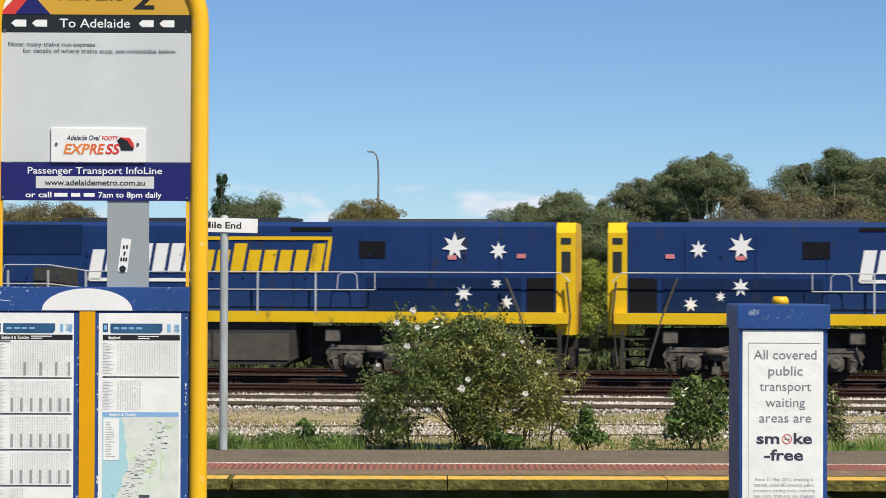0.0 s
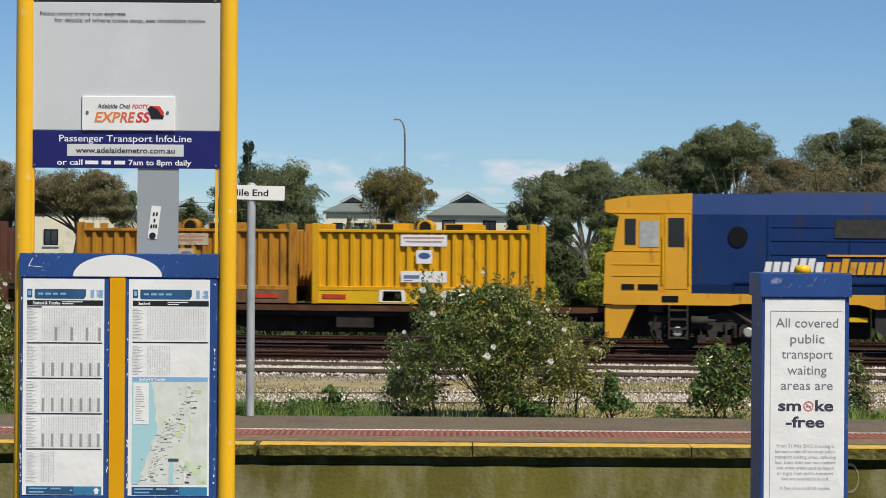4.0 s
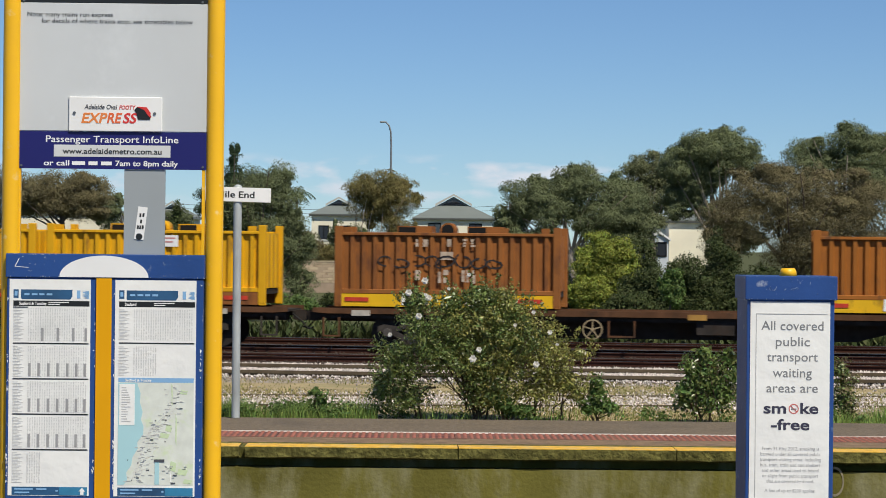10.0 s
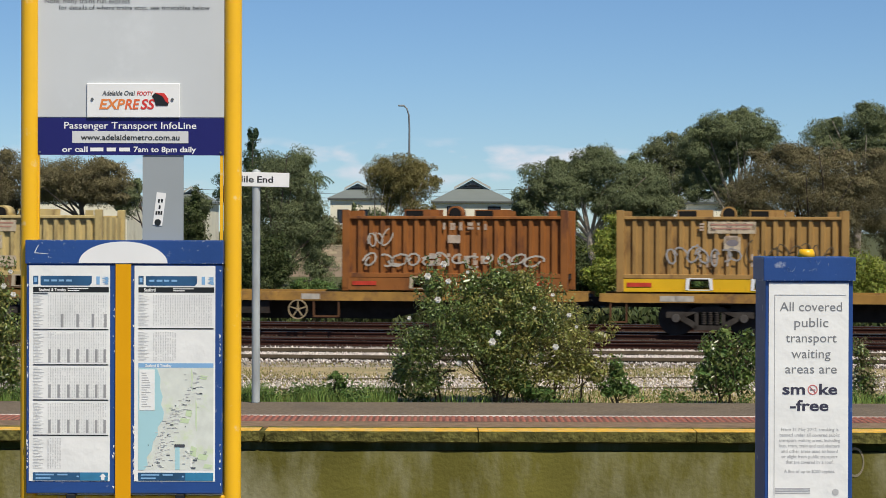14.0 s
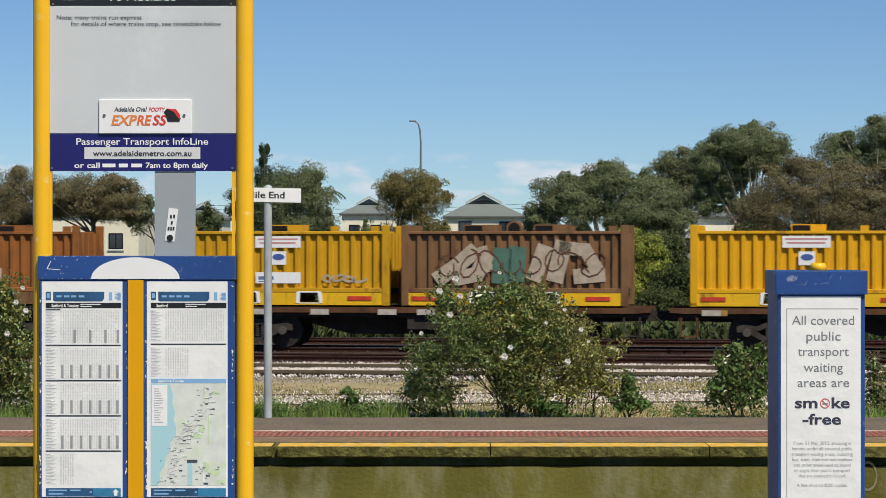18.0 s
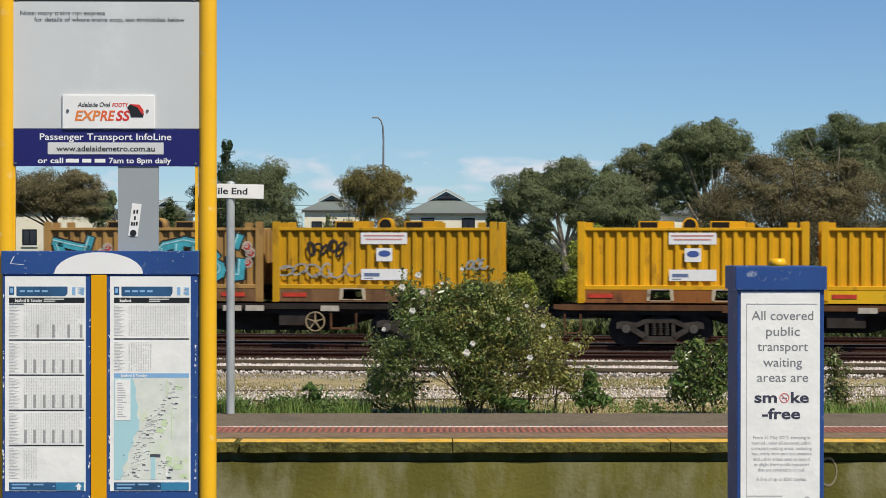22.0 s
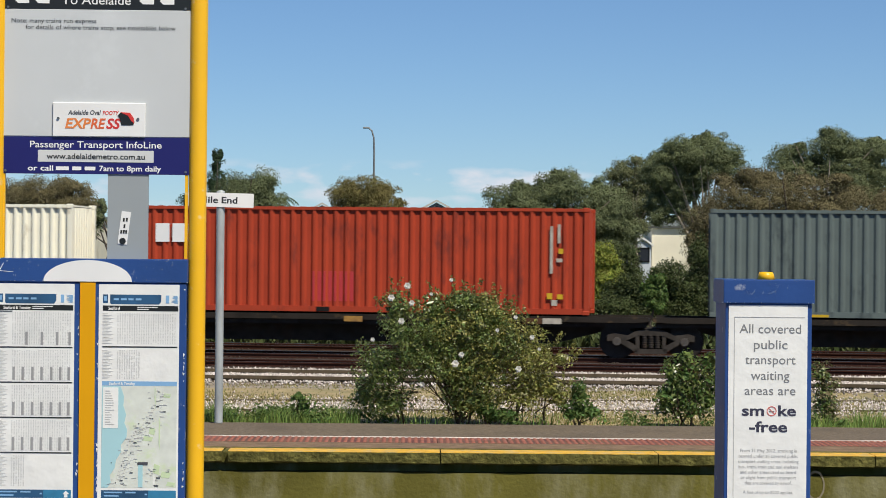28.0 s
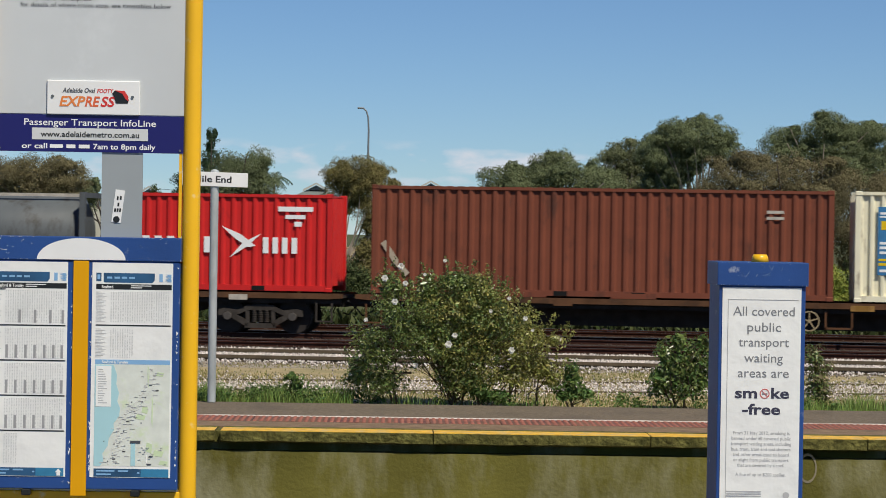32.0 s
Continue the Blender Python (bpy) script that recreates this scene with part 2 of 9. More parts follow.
WHITE_INK = material("white_lettering", (0.82, 0.82, 0.80), 0.6, 0, 0.02, 6)
PAPER = material("printed_paper", (0.82, 0.82, 0.785), 0.6, 0, 0.05, 3, 0.4, 7, (0.70, 0.71, 0.68), 0.2, 5.0)
INK = material("dark_print", (0.075, 0.08, 0.095), 0.7, 0, 0.05, 6)
INK_SOFT = material("fine_grey_print", (0.46, 0.46, 0.455), 0.7, 0, 0.08, 12)
INK_PALE = material("pale_table_print", (0.64, 0.64, 0.62), 0.7, 0, 0.05, 12)
TEAL_INK = material("teal_print", (0.018, 0.085, 0.19), 0.6, 0, 0.3, 9)
SEA = material("map_sea", (0.38, 0.62, 0.66), 0.7, 0, 0.04, 6)
LAND = material("map_land", (0.66, 0.69, 0.62), 0.7, 0, 0.08, 30, 0, 60, (0.60, 0.70, 0.44), 0.22, 16.0)
SKY_INK = material("pale_blue_print", (0.22, 0.42, 0.66), 0.7, 0, 0.05, 6)
ORANGE_INK = material("orange_print", (0.74, 0.22, 0.05), 0.6, 0, 0.05, 6)
RED_INK = material("red_print", (0.62, 0.035, 0.03), 0.6, 0, 0.05, 6)
SCREW = material("screw_metal", (0.25, 0.25, 0.24), 0.4, 0.8, 0.1, 6)
POST_GREY = material("grey_post_paint", (0.42, 0.45, 0.45), 0.5, 0.1, 0.06, 4, 0, 60, (0.25, 0.26, 0.26), 0.15, 3, 0.3)


# ---- mesh helpers ----
def bm_box(bm, x0, y0, z0, x1, y1, z1, m=None):
    vs = [bm.verts.new((x, y, z)) for x in (x0, x1) for y in (y0, y1) for z in (z0, z1)]
    if m is not None:
        for v in vs:
            v.co = m @ v.co
    for f in ((0, 1, 3, 2), (4, 6, 7, 5), (0, 4, 5, 1), (2, 3, 7, 6), (0, 2, 6, 4), (1, 5, 7, 3)):
        bm.faces.new([vs[i] for i in f])
    return bm


def bm_tube(bm, path, radius, n=10, closed=False, radii=None):
    """A round bar along a path of points."""
    pts = [Vector(p) for p in path]
    rings = []
    flat = max(p.y for p in pts) - min(p.y for p in pts) < 1e-6
    up = Vector((0, 1, 0)) if flat else Vector((0, 0, 1))
    for i, p in enumerate(pts):
        a, b = pts[max(0, i - 1)], pts[min(len(pts) - 1, i + 1)]
        d = (b - a).normalized()
        side = d.cross(up)
        if side.length < 0.05:
            side = d.cross(Vector((1, 0, 0)))
        side.normalize()
        other = side.cross(d).normalized()
        r = radii[i] if radii else radius
        rings.append([bm.verts.new(p + side * r * math.cos(k * 2 * math.pi / n) + other * r * math.sin(k * 2 * math.pi / n)) for k in range(n)])
    for a, b in zip(rings, rings[1:]):
        for k in range(n):
            f = bm.faces.new((a[k], a[(k + 1) % n], b[(k + 1) % n], b[k]))
            f.smooth = n > 6
    if not closed:
        bm.faces.new(rings[0]), bm.faces.new(rings[-1][::-1])
    return bm


def bm_prism(bm, outline, y0, y1):
    """An outline in the x-z plane pulled out along y."""
    a = [bm.verts.new((x, y0, z)) for x, z in outline]
    b = [bm.verts.new((x, y1, z)) for x, z in outline]
    n = len(a)
    bm.faces.new(a), bm.faces.new(b[::-1])
    for i in range(n):
        bm.faces.new((a[i], b[i], b[(i + 1) % n], a[(i + 1) % n]))
    return bm


def bevelled(bm, w, seg=1):
    bmesh.ops.bevel(bm, geom=list(bm.edges), offset=w, segments=seg, affect="EDGES", profile=0.7)
    return bm


def mesh_of(bm, name):
    bmesh.ops.recalc_face_normals(bm, faces=bm.faces)
    me = bpy.data.meshes.new(name)
    bm.to_mesh(me)
    bm.free()
    return me


def part(name, bm, mat, parent, label="", at=None):
    """One mesh object under a thing or a part; bm may be a bmesh or a mesh to share."""
    shared = isinstance(bm, bpy.types.Mesh)
    me = bm if shared else mesh_of(bm, name)
    ob = new(name, me)
    if len(me.materials) == 0:
        me.materials.append(mat)
    ob.material_slots[0].link = "OBJECT"
    ob.material_slots[0].material = mat
    ob.parent = parent
    if at is not None:
        ob.matrix_basis = at
    if label:
        tagged(ob, label)
    return ob


def thing(name, label, category, at=None, group="", kind=""):
    ob = new(name)
    ob.empty_display_size = 0.2
    if at is not None:
        ob.matrix_basis = at
    return tagged(ob, label, category, group, kind)


def structure(name, bm, mat, label, category):
    me = bm if isinstance(bm, bpy.types.Mesh) else mesh_of(bm, name)
    if len(me.materials) == 0:
        me.materials.append(mat)
    return tagged(new(name, me), label, category, "", "structure")


CACHE = {}


def cached(key, make):
    if key not in CACHE:
        bm = bmesh.new()
        make(bm)
        CACHE[key] = mesh_of(bm, key.split("|")[0])
    return CACHE[key]


def text_mesh(words, size, depth=0.001, offset=0.0, shear=0.0, squeeze=1.0, width=None, align="CENTER", bold=0.0):
    """Letters standing in the x-z plane, facing -y, centred on x, base line at z 0."""
    cu = bpy.data.curves.new("letters", "FONT")
    cu.body, cu.size, cu.extrude, cu.offset, cu.shear = words, size, depth, offset + bold, shear
    cu.align_x, cu.resolution_u = align, 3
    ob = bpy.data.objects.new("letters", cu)
    scene.collection.objects.link(ob)
    me = bpy.data.meshes.new_from_object(ob.evaluated_get(bpy.context.evaluated_depsgraph_get()))
    bpy.data.objects.remove(ob)
    xs = [v.co.x for v in me.vertices]
    k = squeeze
    if width and xs:
        k = width / max(1e-6, max(xs) - min(xs))
    me.transform(Matrix.Diagonal((k, 1, 1, 1)))
    me.transform(pose(0, 0, 0, 90, 0, 0))
    return me


# ---- the setting ----
# z 0 is the surface of both platforms; +y runs away from the camera across the tracks
EDGE, BACK, Z_RAIL = 19.33, 22.62, -1.15
TURN, D_TRAIN = radians(8), 65.95            # heading of the main tracks, and the distance of the train's centre line at x 0
COS, SIN = math.cos(TURN), math.sin(TURN)


def crest(x):
    return 33.2 - 0.1 * max(-90, min(90, x))


def make_ground():
    """One sheet from the near platform to the horizon: trench, siding terrace, main-line yard."""
    xs = [-2500, -600, -90, -60, -40, -20, -10, -5, 0, 5, 10, 20, 40, 60, 90, 600, 2500]
    rows = [(lambda x: -2500, -1.3, 3), (lambda x: 3.0, -1.3, 3), (lambda x: 10.5, -1.3, 0), (lambda x: BACK - 0.05, -1.3, 0), (lambda x: BACK - 0.04, -0.05, 1),
            (lambda x: 24.2, -0.05, 1), (lambda x: 29.4, -0.06, 0), (lambda x: crest(x), -0.04, 0), (lambda x: crest(x) + 2.6, -1.28, 2),
            (lambda x: 80 - 0.14 * max(-90, min(90, x)), -1.28, 3), (lambda x: 400, -1.28, 3), (lambda x: 3500, -1.28, 3)]
    verts = [(x, f(x), z) for f, z, _ in rows for x in xs]
    n = len(xs)
    me = bpy.data.meshes.new("ground")
    faces, mats = [], []
    for r in range(len(rows) - 1):
        for c in range(n - 1):
            faces.append((r * n + c, r * n + c + 1, (r + 1) * n + c + 1, (r + 1) * n + c))
            mats.append(rows[r][2])
    me.from_pydata(verts, [], faces)
    for m in (BALLAST_G, EARTH, DARK_BALLAST, FAR_GROUND):
        me.materials.append(m)
    me.polygons.foreach_set("material_index", mats)
    return tagged(new("ground", me), "railway yard ground of ballast, dry earth and weeds", "ground", "", "structure")


make_ground()

# near platform under the camera
bm = bmesh.new()
bm_box(bm, -60, -6, -1.3, 60, 10.3, 0)
structure("pavement_near", bm, NEAR_PAVE, "grey asphalt platform surface under the signs", "platform")

# far platform: core, wall, strips laid on one another
bm = bmesh.new()
bm_box(bm, -60, EDGE + 0.065, -1.3, 60, BACK - 0.05, -0.165)
bm_box(bm, -60, EDGE + 0.22, -0.17, 60, BACK - 0.05, -0.10)
platform_wall = structure("wall_platform", bm, WALL_CONC, "mossy stained concrete wall of the far platform", "platform wall")
bm = bmesh.new()
bm_box(bm, -60, 20.98, -0.098, 60, BACK, 0.0)
structure("pavement_far", bm, ASPHALT, "brown weathered asphalt of the far platform", "platform")
bm = bmesh.new()
bm_box(bm, -60, 19.82, -0.098, 60, 20.37, -0.002)
structure("paving_strip", bm, BROWN_PAVE, "brown paving strip beside the platform edge", "paving")
bm = bmesh.new()
bm_box(bm, -60, 20.37, -0.098, 60, 20.98, -0.012)
# bed colour is darkened too, as shade between the studs
tactile = structure("paving_tactile", bm, material("tactile_bed", (0.13, 0.062, 0.045), 0.9, 0, 0.2, 4, 0.3, 100), "red tactile paving strip with raised studs", "paving")
bm = bmesh.new()
bm_box(bm, -60, 20.915, -0.011, 60, 20.972, 0.006)
part("white_line", bm, material("worn_white_line", (0.72, 0.64, 0.56), 0.8, 0, 0.2, 3, 0, 60, (0.30, 0.16, 0.11), 0.42, 1.6), tactile, "thin white painted line")


def coping_slabs():
    holder = structure("trim_coping", bm_box(bmesh.new(), -60, EDGE + 0.12, -0.0985, 60, 19.80, -0.012), COPING, "concrete platform coping with a worn yellow edge line", "coping")
    rng = random.Random(5)
    length = 1.74
    for i in range(-8, 10):
        x0 = -1.43 + i * length
        gap_l = 0.045 if i == 0 else 0.005
        bm = bmesh.new()
        # the slab's nose is chipped along its lower front edge
        n = 14
        prof_top, prof_bot = [], []
        for k in range(n + 1):
            x = x0 + gap_l + (length - gap_l - 0.004) * k / n
            c = rng.uniform(0, 0.012)
            prof_top.append((x, EDGE + c * 0.5, 0.0))
            prof_bot.append((x, EDGE + c + 0.008, -0.075 - rng.uniform(0, 0.012)))
        rowsv = []
        for k in range(n + 1):
            x = prof_top[k][0]
            rowsv.append([bm.verts.new(p) for p in (prof_bot[k], prof_top[k], (x, 19.815, 0.0), (x, 19.815, -0.097), (x, EDGE + 0.13, -0.097))])
        for a, b in zip(rowsv, rowsv[1:]):
            for j in range(5):
                bm.faces.new((a[j], b[j], b[(j + 1) % 5], a[(j + 1) % 5]))
        bm.faces.new(rowsv[0]), bm.faces.new(rowsv[-1][::-1])
        slab = part("coping_slab", bm, COPING, holder)
        bm = bmesh.new()
        for k in range(n):
            x, xe = prof_top[k][0], prof_top[k + 1][0]
            bm_box(bm, x, EDGE + 0.006 + rng.uniform(0, 0.012), 0.0, xe, 19.64, 0.004)
        part("edge_line", bm, YELLOW_LINE, slab)


coping_slabs()
bm = bmesh.new()
for k in range(24):
    a0, a1 = k * math.pi / 12, (k + 1) * math.pi / 12
    q = [(3.32 + math.cos(a) * r * 0.62, -0.24 + math.sin(a) * r) for a, r in ((a0, 0.12), (a1, 0.12), (a1, 0.10), (a0, 0.10))]
    bm_prism(bm, q, EDGE + 0.061, EDGE + 0.0645)
part("painted_ring", bm, material("faded_spray", (0.22, 0.19, 0.12), 0.9, 0, 0.3, 9, 0, 60, (0.12, 0.11, 0.04), 0.5, 12), platform_wall, "faded pale sprayed ring")


def track(name, points, gauge, mats, rail_h, sleepers, label, base=0.0, spread=0.62):
    """Two rails on sleepers along a straight line between two points."""
    a, b = Vector(points[0]), Vector(points[1])
    d = (b - a).normalized()
    nrm = Vector((-d.y, d.x, 0))
    holder = tagged(new(name), label, "railway track", "", "structure")
    for side in (-1, 1):
        bm, bh = bmesh.new(), bmesh.new()
        m = Matrix.Translation(a + nrm * side * (gauge / 2 + 0.035)) @ Matrix.Rotation(math.atan2(d.y, d.x), 4, "Z")
        ln = (b - a).length
        bm_box(bm, 0, -0.068, base - rail_h, ln, 0.068, base - rail_h + 0.025, m)
        bm_box(bm, 0, -0.012, base - rail_h + 0.025, ln, 0.012, base - 0.038, m)
        bm_box(bm, 0, -0.036, base - 0.038, ln, 0.036, base - 0.004, m)
        rail = part("rail", bm, mats[0], holder)
        bm_box(bh, 0, -0.033, base - 0.004, ln, 0.033, base, m)
        part("rail_head", bh, mats[1], rail)
    if sleepers:
        me = cached("sleeper", lambda q: bm_box(q, -0.115, -1.25, -0.09, 0.115, 1.25, 0.0))
        n = int((b - a).length / spread)
        rng = random.Random(3)
        for i in range(n):
            p = a + d * (i + 0.5) * spread
            if abs(p.x) < 13:
                part("sleeper", me, SLEEPER, holder, "", Matrix.Translation(p + Vector((0, 0, base - rail_h + 0.01 - rng.uniform(0, 0.01)))) @ Matrix.Rotation(math.atan2(d.y, d.x) + rng.uniform(-0.02, 0.02), 4, "Z"))
    return holder


def along(s, off=0.0, z=0.0):
    """A place s metres along the main line from x 0, off metres beyond the train's centre line."""
    return Vector((s * COS + off * SIN, D_TRAIN - s * SIN + off * COS, z))


for off, lab in ((-5.05, "main-line track with rusty brown rail sides"), (0, "main-line track under the freight train"), (5.5, "outer yard track behind the freight train")):
    track("track_main", (along(-400, off, Z_RAIL), along(110, off, Z_RAIL)), 1.435, (RAIL, RAIL_HEAD), 0.16, True, lab)
track("track_suburban", ((-120, 13.2, -1.1), (120, 13.2, -1.1)), 1.6, (RAIL, RAIL_HEAD), 0.16, False, "suburban track between the two platforms")
track("track_suburban", ((-120, 17.3, -1.1), (120, 17.3, -1.1)), 1.6, (RAIL, RAIL_HEAD), 0.16, False, "suburban track beside the far platform")
track("track_siding", ((-20, 33.55, 0.03), (20, 28.95, 0.03)), 1.6, (OLD_RAIL, OLD_RAIL), 0.09, True, "disused siding with rusty rails in pale ballast")
track("track_siding", ((-20, 23.9, -0.036), (20, 28.3, -0.036)), 1.6, (OLD_RAIL, OLD_RAIL), 0.07, False, "overgrown disused siding rails in gravel")

# ---- signs ----


def bars(bm, x0, x1, z0, z1, y, t=0.0006):
    bm_box(bm, x0, y - t, z0, x1, y, z1)
    return bm


def words(name, body, x, z, size, y, mat, parent, width=None, bold=0.0, align="CENTER", shear=0.0, at=None, depth=0.0004):
    me = text_mesh(body, size, depth, 0, shear, 1.0, width, align, bold)
    return part(name, me, mat, parent, "", (at or Matrix.Identity(4)) @ pose(x, y, z))


def platform_totem():
    """Yellow tubular timetable totem on the near platform."""
    S = 8.0 / 4300
    def X(px): return (px - 784) * S
    def Z(py): return 1.6 - (py - 445) * S
    Y = 8.0
    t = thing("timetable_sign", "yellow tubular station sign with blue timetable frame on the near platform", "station sign", pose(X(238), Y, 0))
    ox = X(238)
    def x(px): return X(px) - ox
    r = 0.0295
    for side, px in ((-1, 59.5), (1, 418)):
        bm = bmesh.new()
        cx = x(px)
        path = [(cx, 0, 0), (cx, 0, 0.5), (cx, 0, 1.2), (cx, 0, 2.42)]
        rad, zc = 0.23, 2.42
        for k in range(1, 11):
            a = k * math.pi / 20
            path.append((cx - side * rad * (1 - math.cos(a)), 0, zc + rad * math.sin(a)))
        path.append((0, 0, zc + rad))
        bm_tube(bm, path, r, 16)
        part("pole", bm, SIGN_YEL, t, "yellow enamelled pole with paint chips")
        bm = bmesh.new()
        bm_tube(bm, [(cx, 0, 0.0), (cx, 0, 0.012)], 0.075, 16)
        part("base_plate", bm, SIGN_YEL, t)
        bm = bmesh.new()
        xi = x(74.5 if side < 0 else 398.5)
        bm_box(bm, xi - 0.005, -0.008, Z(462), xi + 0.005, 0.008, Z(-20))
        part("inner_rail", bm, SIGN_YEL, t)
    # upper panel
    f = -0.010
    xl, xr = x(70.5), x(403.5)
    bm = bmesh.new()
    bm_box(bm, xl, f, Z(247), xr, 0.010, Z(21))
    bevelled(bm, 0.002)
    part("grey_panel", bm, SIGN_GREY, t, "blank light grey panel")
    bm = bmesh.new()
    bm_box(bm, xl, f, Z(313), xr, 0.010, Z(247.5))
    band = part("navy_band", bm, NAVY, t, "navy band with information line")
    bm = bmesh.new()
    bm_box(bm, xl, f, Z(20.5), xr, 0.010, Z(-10))
    black = part("black_band", bm, BLACK_BAND, t, "black direction band")
    bm = bmesh.new()
    outline = [(xl, Z(-10.5)), (xr, Z(-10.5)), (xr - 0.012, Z(-36)), (xr - 0.035, Z(-70)), (xr - 0.10, Z(-96)), (xl + 0.10, Z(-96)), (xl + 0.035, Z(-70)), (xl + 0.012, Z(-36))]
    bm_prism(bm, outline, f, 0.010)
    gold = part("gold_panel", bm, SIGN_GOLD, t, "gold station name panel")
    bm = bmesh.new()
    bm_prism(bm, [(xl + 0.05, Z(-10.7)), (xl + 0.165, Z(-10.7)), (xl + 0.105, Z(-46))], f - 0.0012, f - 0.0002)
    part("emblem_blue", bm, NAVY, gold)
    bm = bmesh.new()
    bm_prism(bm, [(xl, Z(-10.7)), (xl + 0.05, Z(-10.7)), (xl + 0.105, Z(-46)), (xl + 0.075, Z(-52)), (xl + 0.012, Z(-18))], f - 0.0012, f - 0.0002)
    part("emblem_red", bm, RED_INK, gold)
    bm = bmesh.new()
    bm_prism(bm, [(xl + 0.002, Z(-18)), (xl + 0.012, Z(-18)), (xl + 0.06, Z(-46)), (xl + 0.03, Z(-44)), (xl + 0.008, Z(-28))], f - 0.0012, f - 0.0002)
    part("emblem_white", bm, WHITE_INK, gold)
    for body, px, w in (("Mile", 200.5, 55), ("End", 260, 45)):
        words("name_lettering", body, x(px), Z(-36), 0.052, f - 0.0005, BLACK_BAND, gold, w * S, 0.0012)
    words("platform_number", "2", x(321), Z(-21), 0.10, f - 0.0005, BLACK_BAND, gold, 36 * S, 0.002)
    words("direction_lettering", "To Adelaide", x(236), Z(12), 0.041, f - 0.0005, WHITE_INK, black, 122 * S, 0.0002)
    for px in (104, 140, 325, 361):
        bm = bmesh.new()
        a0, a1 = x(px - 13), x(px + 13)
        bm_prism(bm, [(a0, Z(5)), (a0 + 0.012, Z(11)), (a1, Z(11)), (a1, Z(-1)), (a0 + 0.012, Z(-1))], f - 0.0012, f - 0.0002)
        part("arrow", bm, WHITE_INK, black)
    words("note_lettering", "Note: many trains run express", x(161), Z(45.5), 0.0215, f - 0.0005, BLACK_BAND, t, 150 * S)
    words("note_lettering", "for details of where trains stop, see timetables below", x(244), Z(57), 0.0215, f - 0.0005, BLACK_BAND, t, 266 * S)
    words("info_lettering", "Passenger Transport InfoLine", x(237), Z(266.5), 0.031, f - 0.0005, WHITE_INK, band, 233 * S, 0.0002)
    bm = bmesh.new()
    bm_box(bm, x(135), f - 0.0012, Z(292), x(340), f - 0.0002, Z(271))
    pill = part("address_strip", bevelled(bm, 0.0004), material("grey_strip_paint", (0.62, 0.63, 0.62), 0.5, 0, 0.04, 5), band)
    words("address_lettering", "www.adelaidemetro.com.au", x(238), Z(286.5), 0.026, f - 0.0018, BLACK_BAND, pill, 174 * S, 0.0003)
    words("call_lettering", "or call", x(140), Z(307.5), 0.025, f - 0.0005, WHITE_INK, band, 45 * S, 0.0004)
    words("call_lettering", "7am to 8pm daily", x(298), Z(307.5), 0.025, f - 0.0005, WHITE_INK, band, 110 * S, 0.0004)
    bm = bmesh.new()
    for a0, a1 in ((167, 190), (196, 212), (218, 237)):
        bars(bm, x(a0), x(a1), Z(306.5), Z(300), f - 0.0003)
    tagged(part("number_mark", bm, WHITE_INK, band), kind="stuff")
    for px, py in ((80, 18), (394, 18), (78, 308), (397, 308)):
        bm = bmesh.new()
        bm_tube(bm, [(x(px), f - 0.003, Z(py)), (x(px), f, Z(py))], 0.004, 8)
        part("screw", bm, SCREW, t)
    # small plate
    bm = bmesh.new()
    bm_box(bm, x(161), f - 0.008, Z(247), x(325), f - 0.0004, Z(186.5))
    plate = part("event_plate", bevelled(bm, 0.002), WHITE, t, "white plate with an event train notice")
    g = f - 0.0085
    words("plate_lettering", "Adelaide Oval", x(217), Z(208), 0.0215, g, INK, plate, 58 * S, 0.0004, "CENTER", 0.2)
    for body, px, w, ink in (("EXP", 204, 46, ORANGE_INK), ("RE", 239.5, 27, material("red_orange_print", (0.70, 0.13, 0.04), 0.6, 0, 0.05, 6)), ("SS", 267, 26, RED_INK)):
        words("plate_lettering", body, x(px), Z(232), 0.046, g, ink, plate, w * S, 0.0012, "CENTER", 0.22)
    words("plate_lettering", "FOOTY", x(263), Z(208), 0.0185, g, RED_INK, plate, 29 * S, 0.0004, "CENTER", 0.2)
    bm = bmesh.new()
    bm_prism(bm, [(x(276), Z(209)), (x(282), Z(203)), (x(297), Z(206)), (x(306), Z(220)), (x(304), Z(226)), (x(283), Z(226)), (x(280), Z(215))], g - 0.0012, g - 0.0003)
    logo = part("train_shape", bm, BLACK_BAND, plate)
    bm = bmesh.new()
    bm_prism(bm, [(x(280), Z(203)), (x(298), Z(204)), (x(305), Z(214)), (x(305), Z(223)), (x(300), Z(218)), (x(294), Z(209))], g - 0.0022, g - 0.0013)
    part("train_front", bm, RED_INK, logo)
    for px in (171, 312):
        bm = bmesh.new()
        bm_tube(bm, [(x(px), f - 0.011, Z(215)), (x(px), f - 0.008, Z(215))], 0.005, 8)
        part("screw", bm, SCREW, plate)
    # grey strip between panel and frame
    bm = bmesh.new()
    bm_box(bm, x(259), -0.006, Z(466), x(331), 0.006, Z(313.3))
    strip = part("grey_strip", bm, ALU, t, "plain grey metal strip")
    bm = bmesh.new()
    m = pose(x(289), -0.0065, Z(408), 0, 7, 0)
    bm_box(bm, -0.0155, -0.0015, -0.054, 0.0155, 0, 0.054, m)
    stk = part("sticker", bm, WHITE, strip, "small white asset sticker")
    bm = bmesh.new()
    for dx, dz in ((-0.005, 0.026), (0.005, 0.028), (0.0, 0.006), (-0.008, -0.014), (0.0, -0.013), (0.008, -0.012)):
        bm_box(bm, dx - 0.003, -0.0023, dz - 0.006, dx + 0.003, -0.0016, dz + 0.006, m)
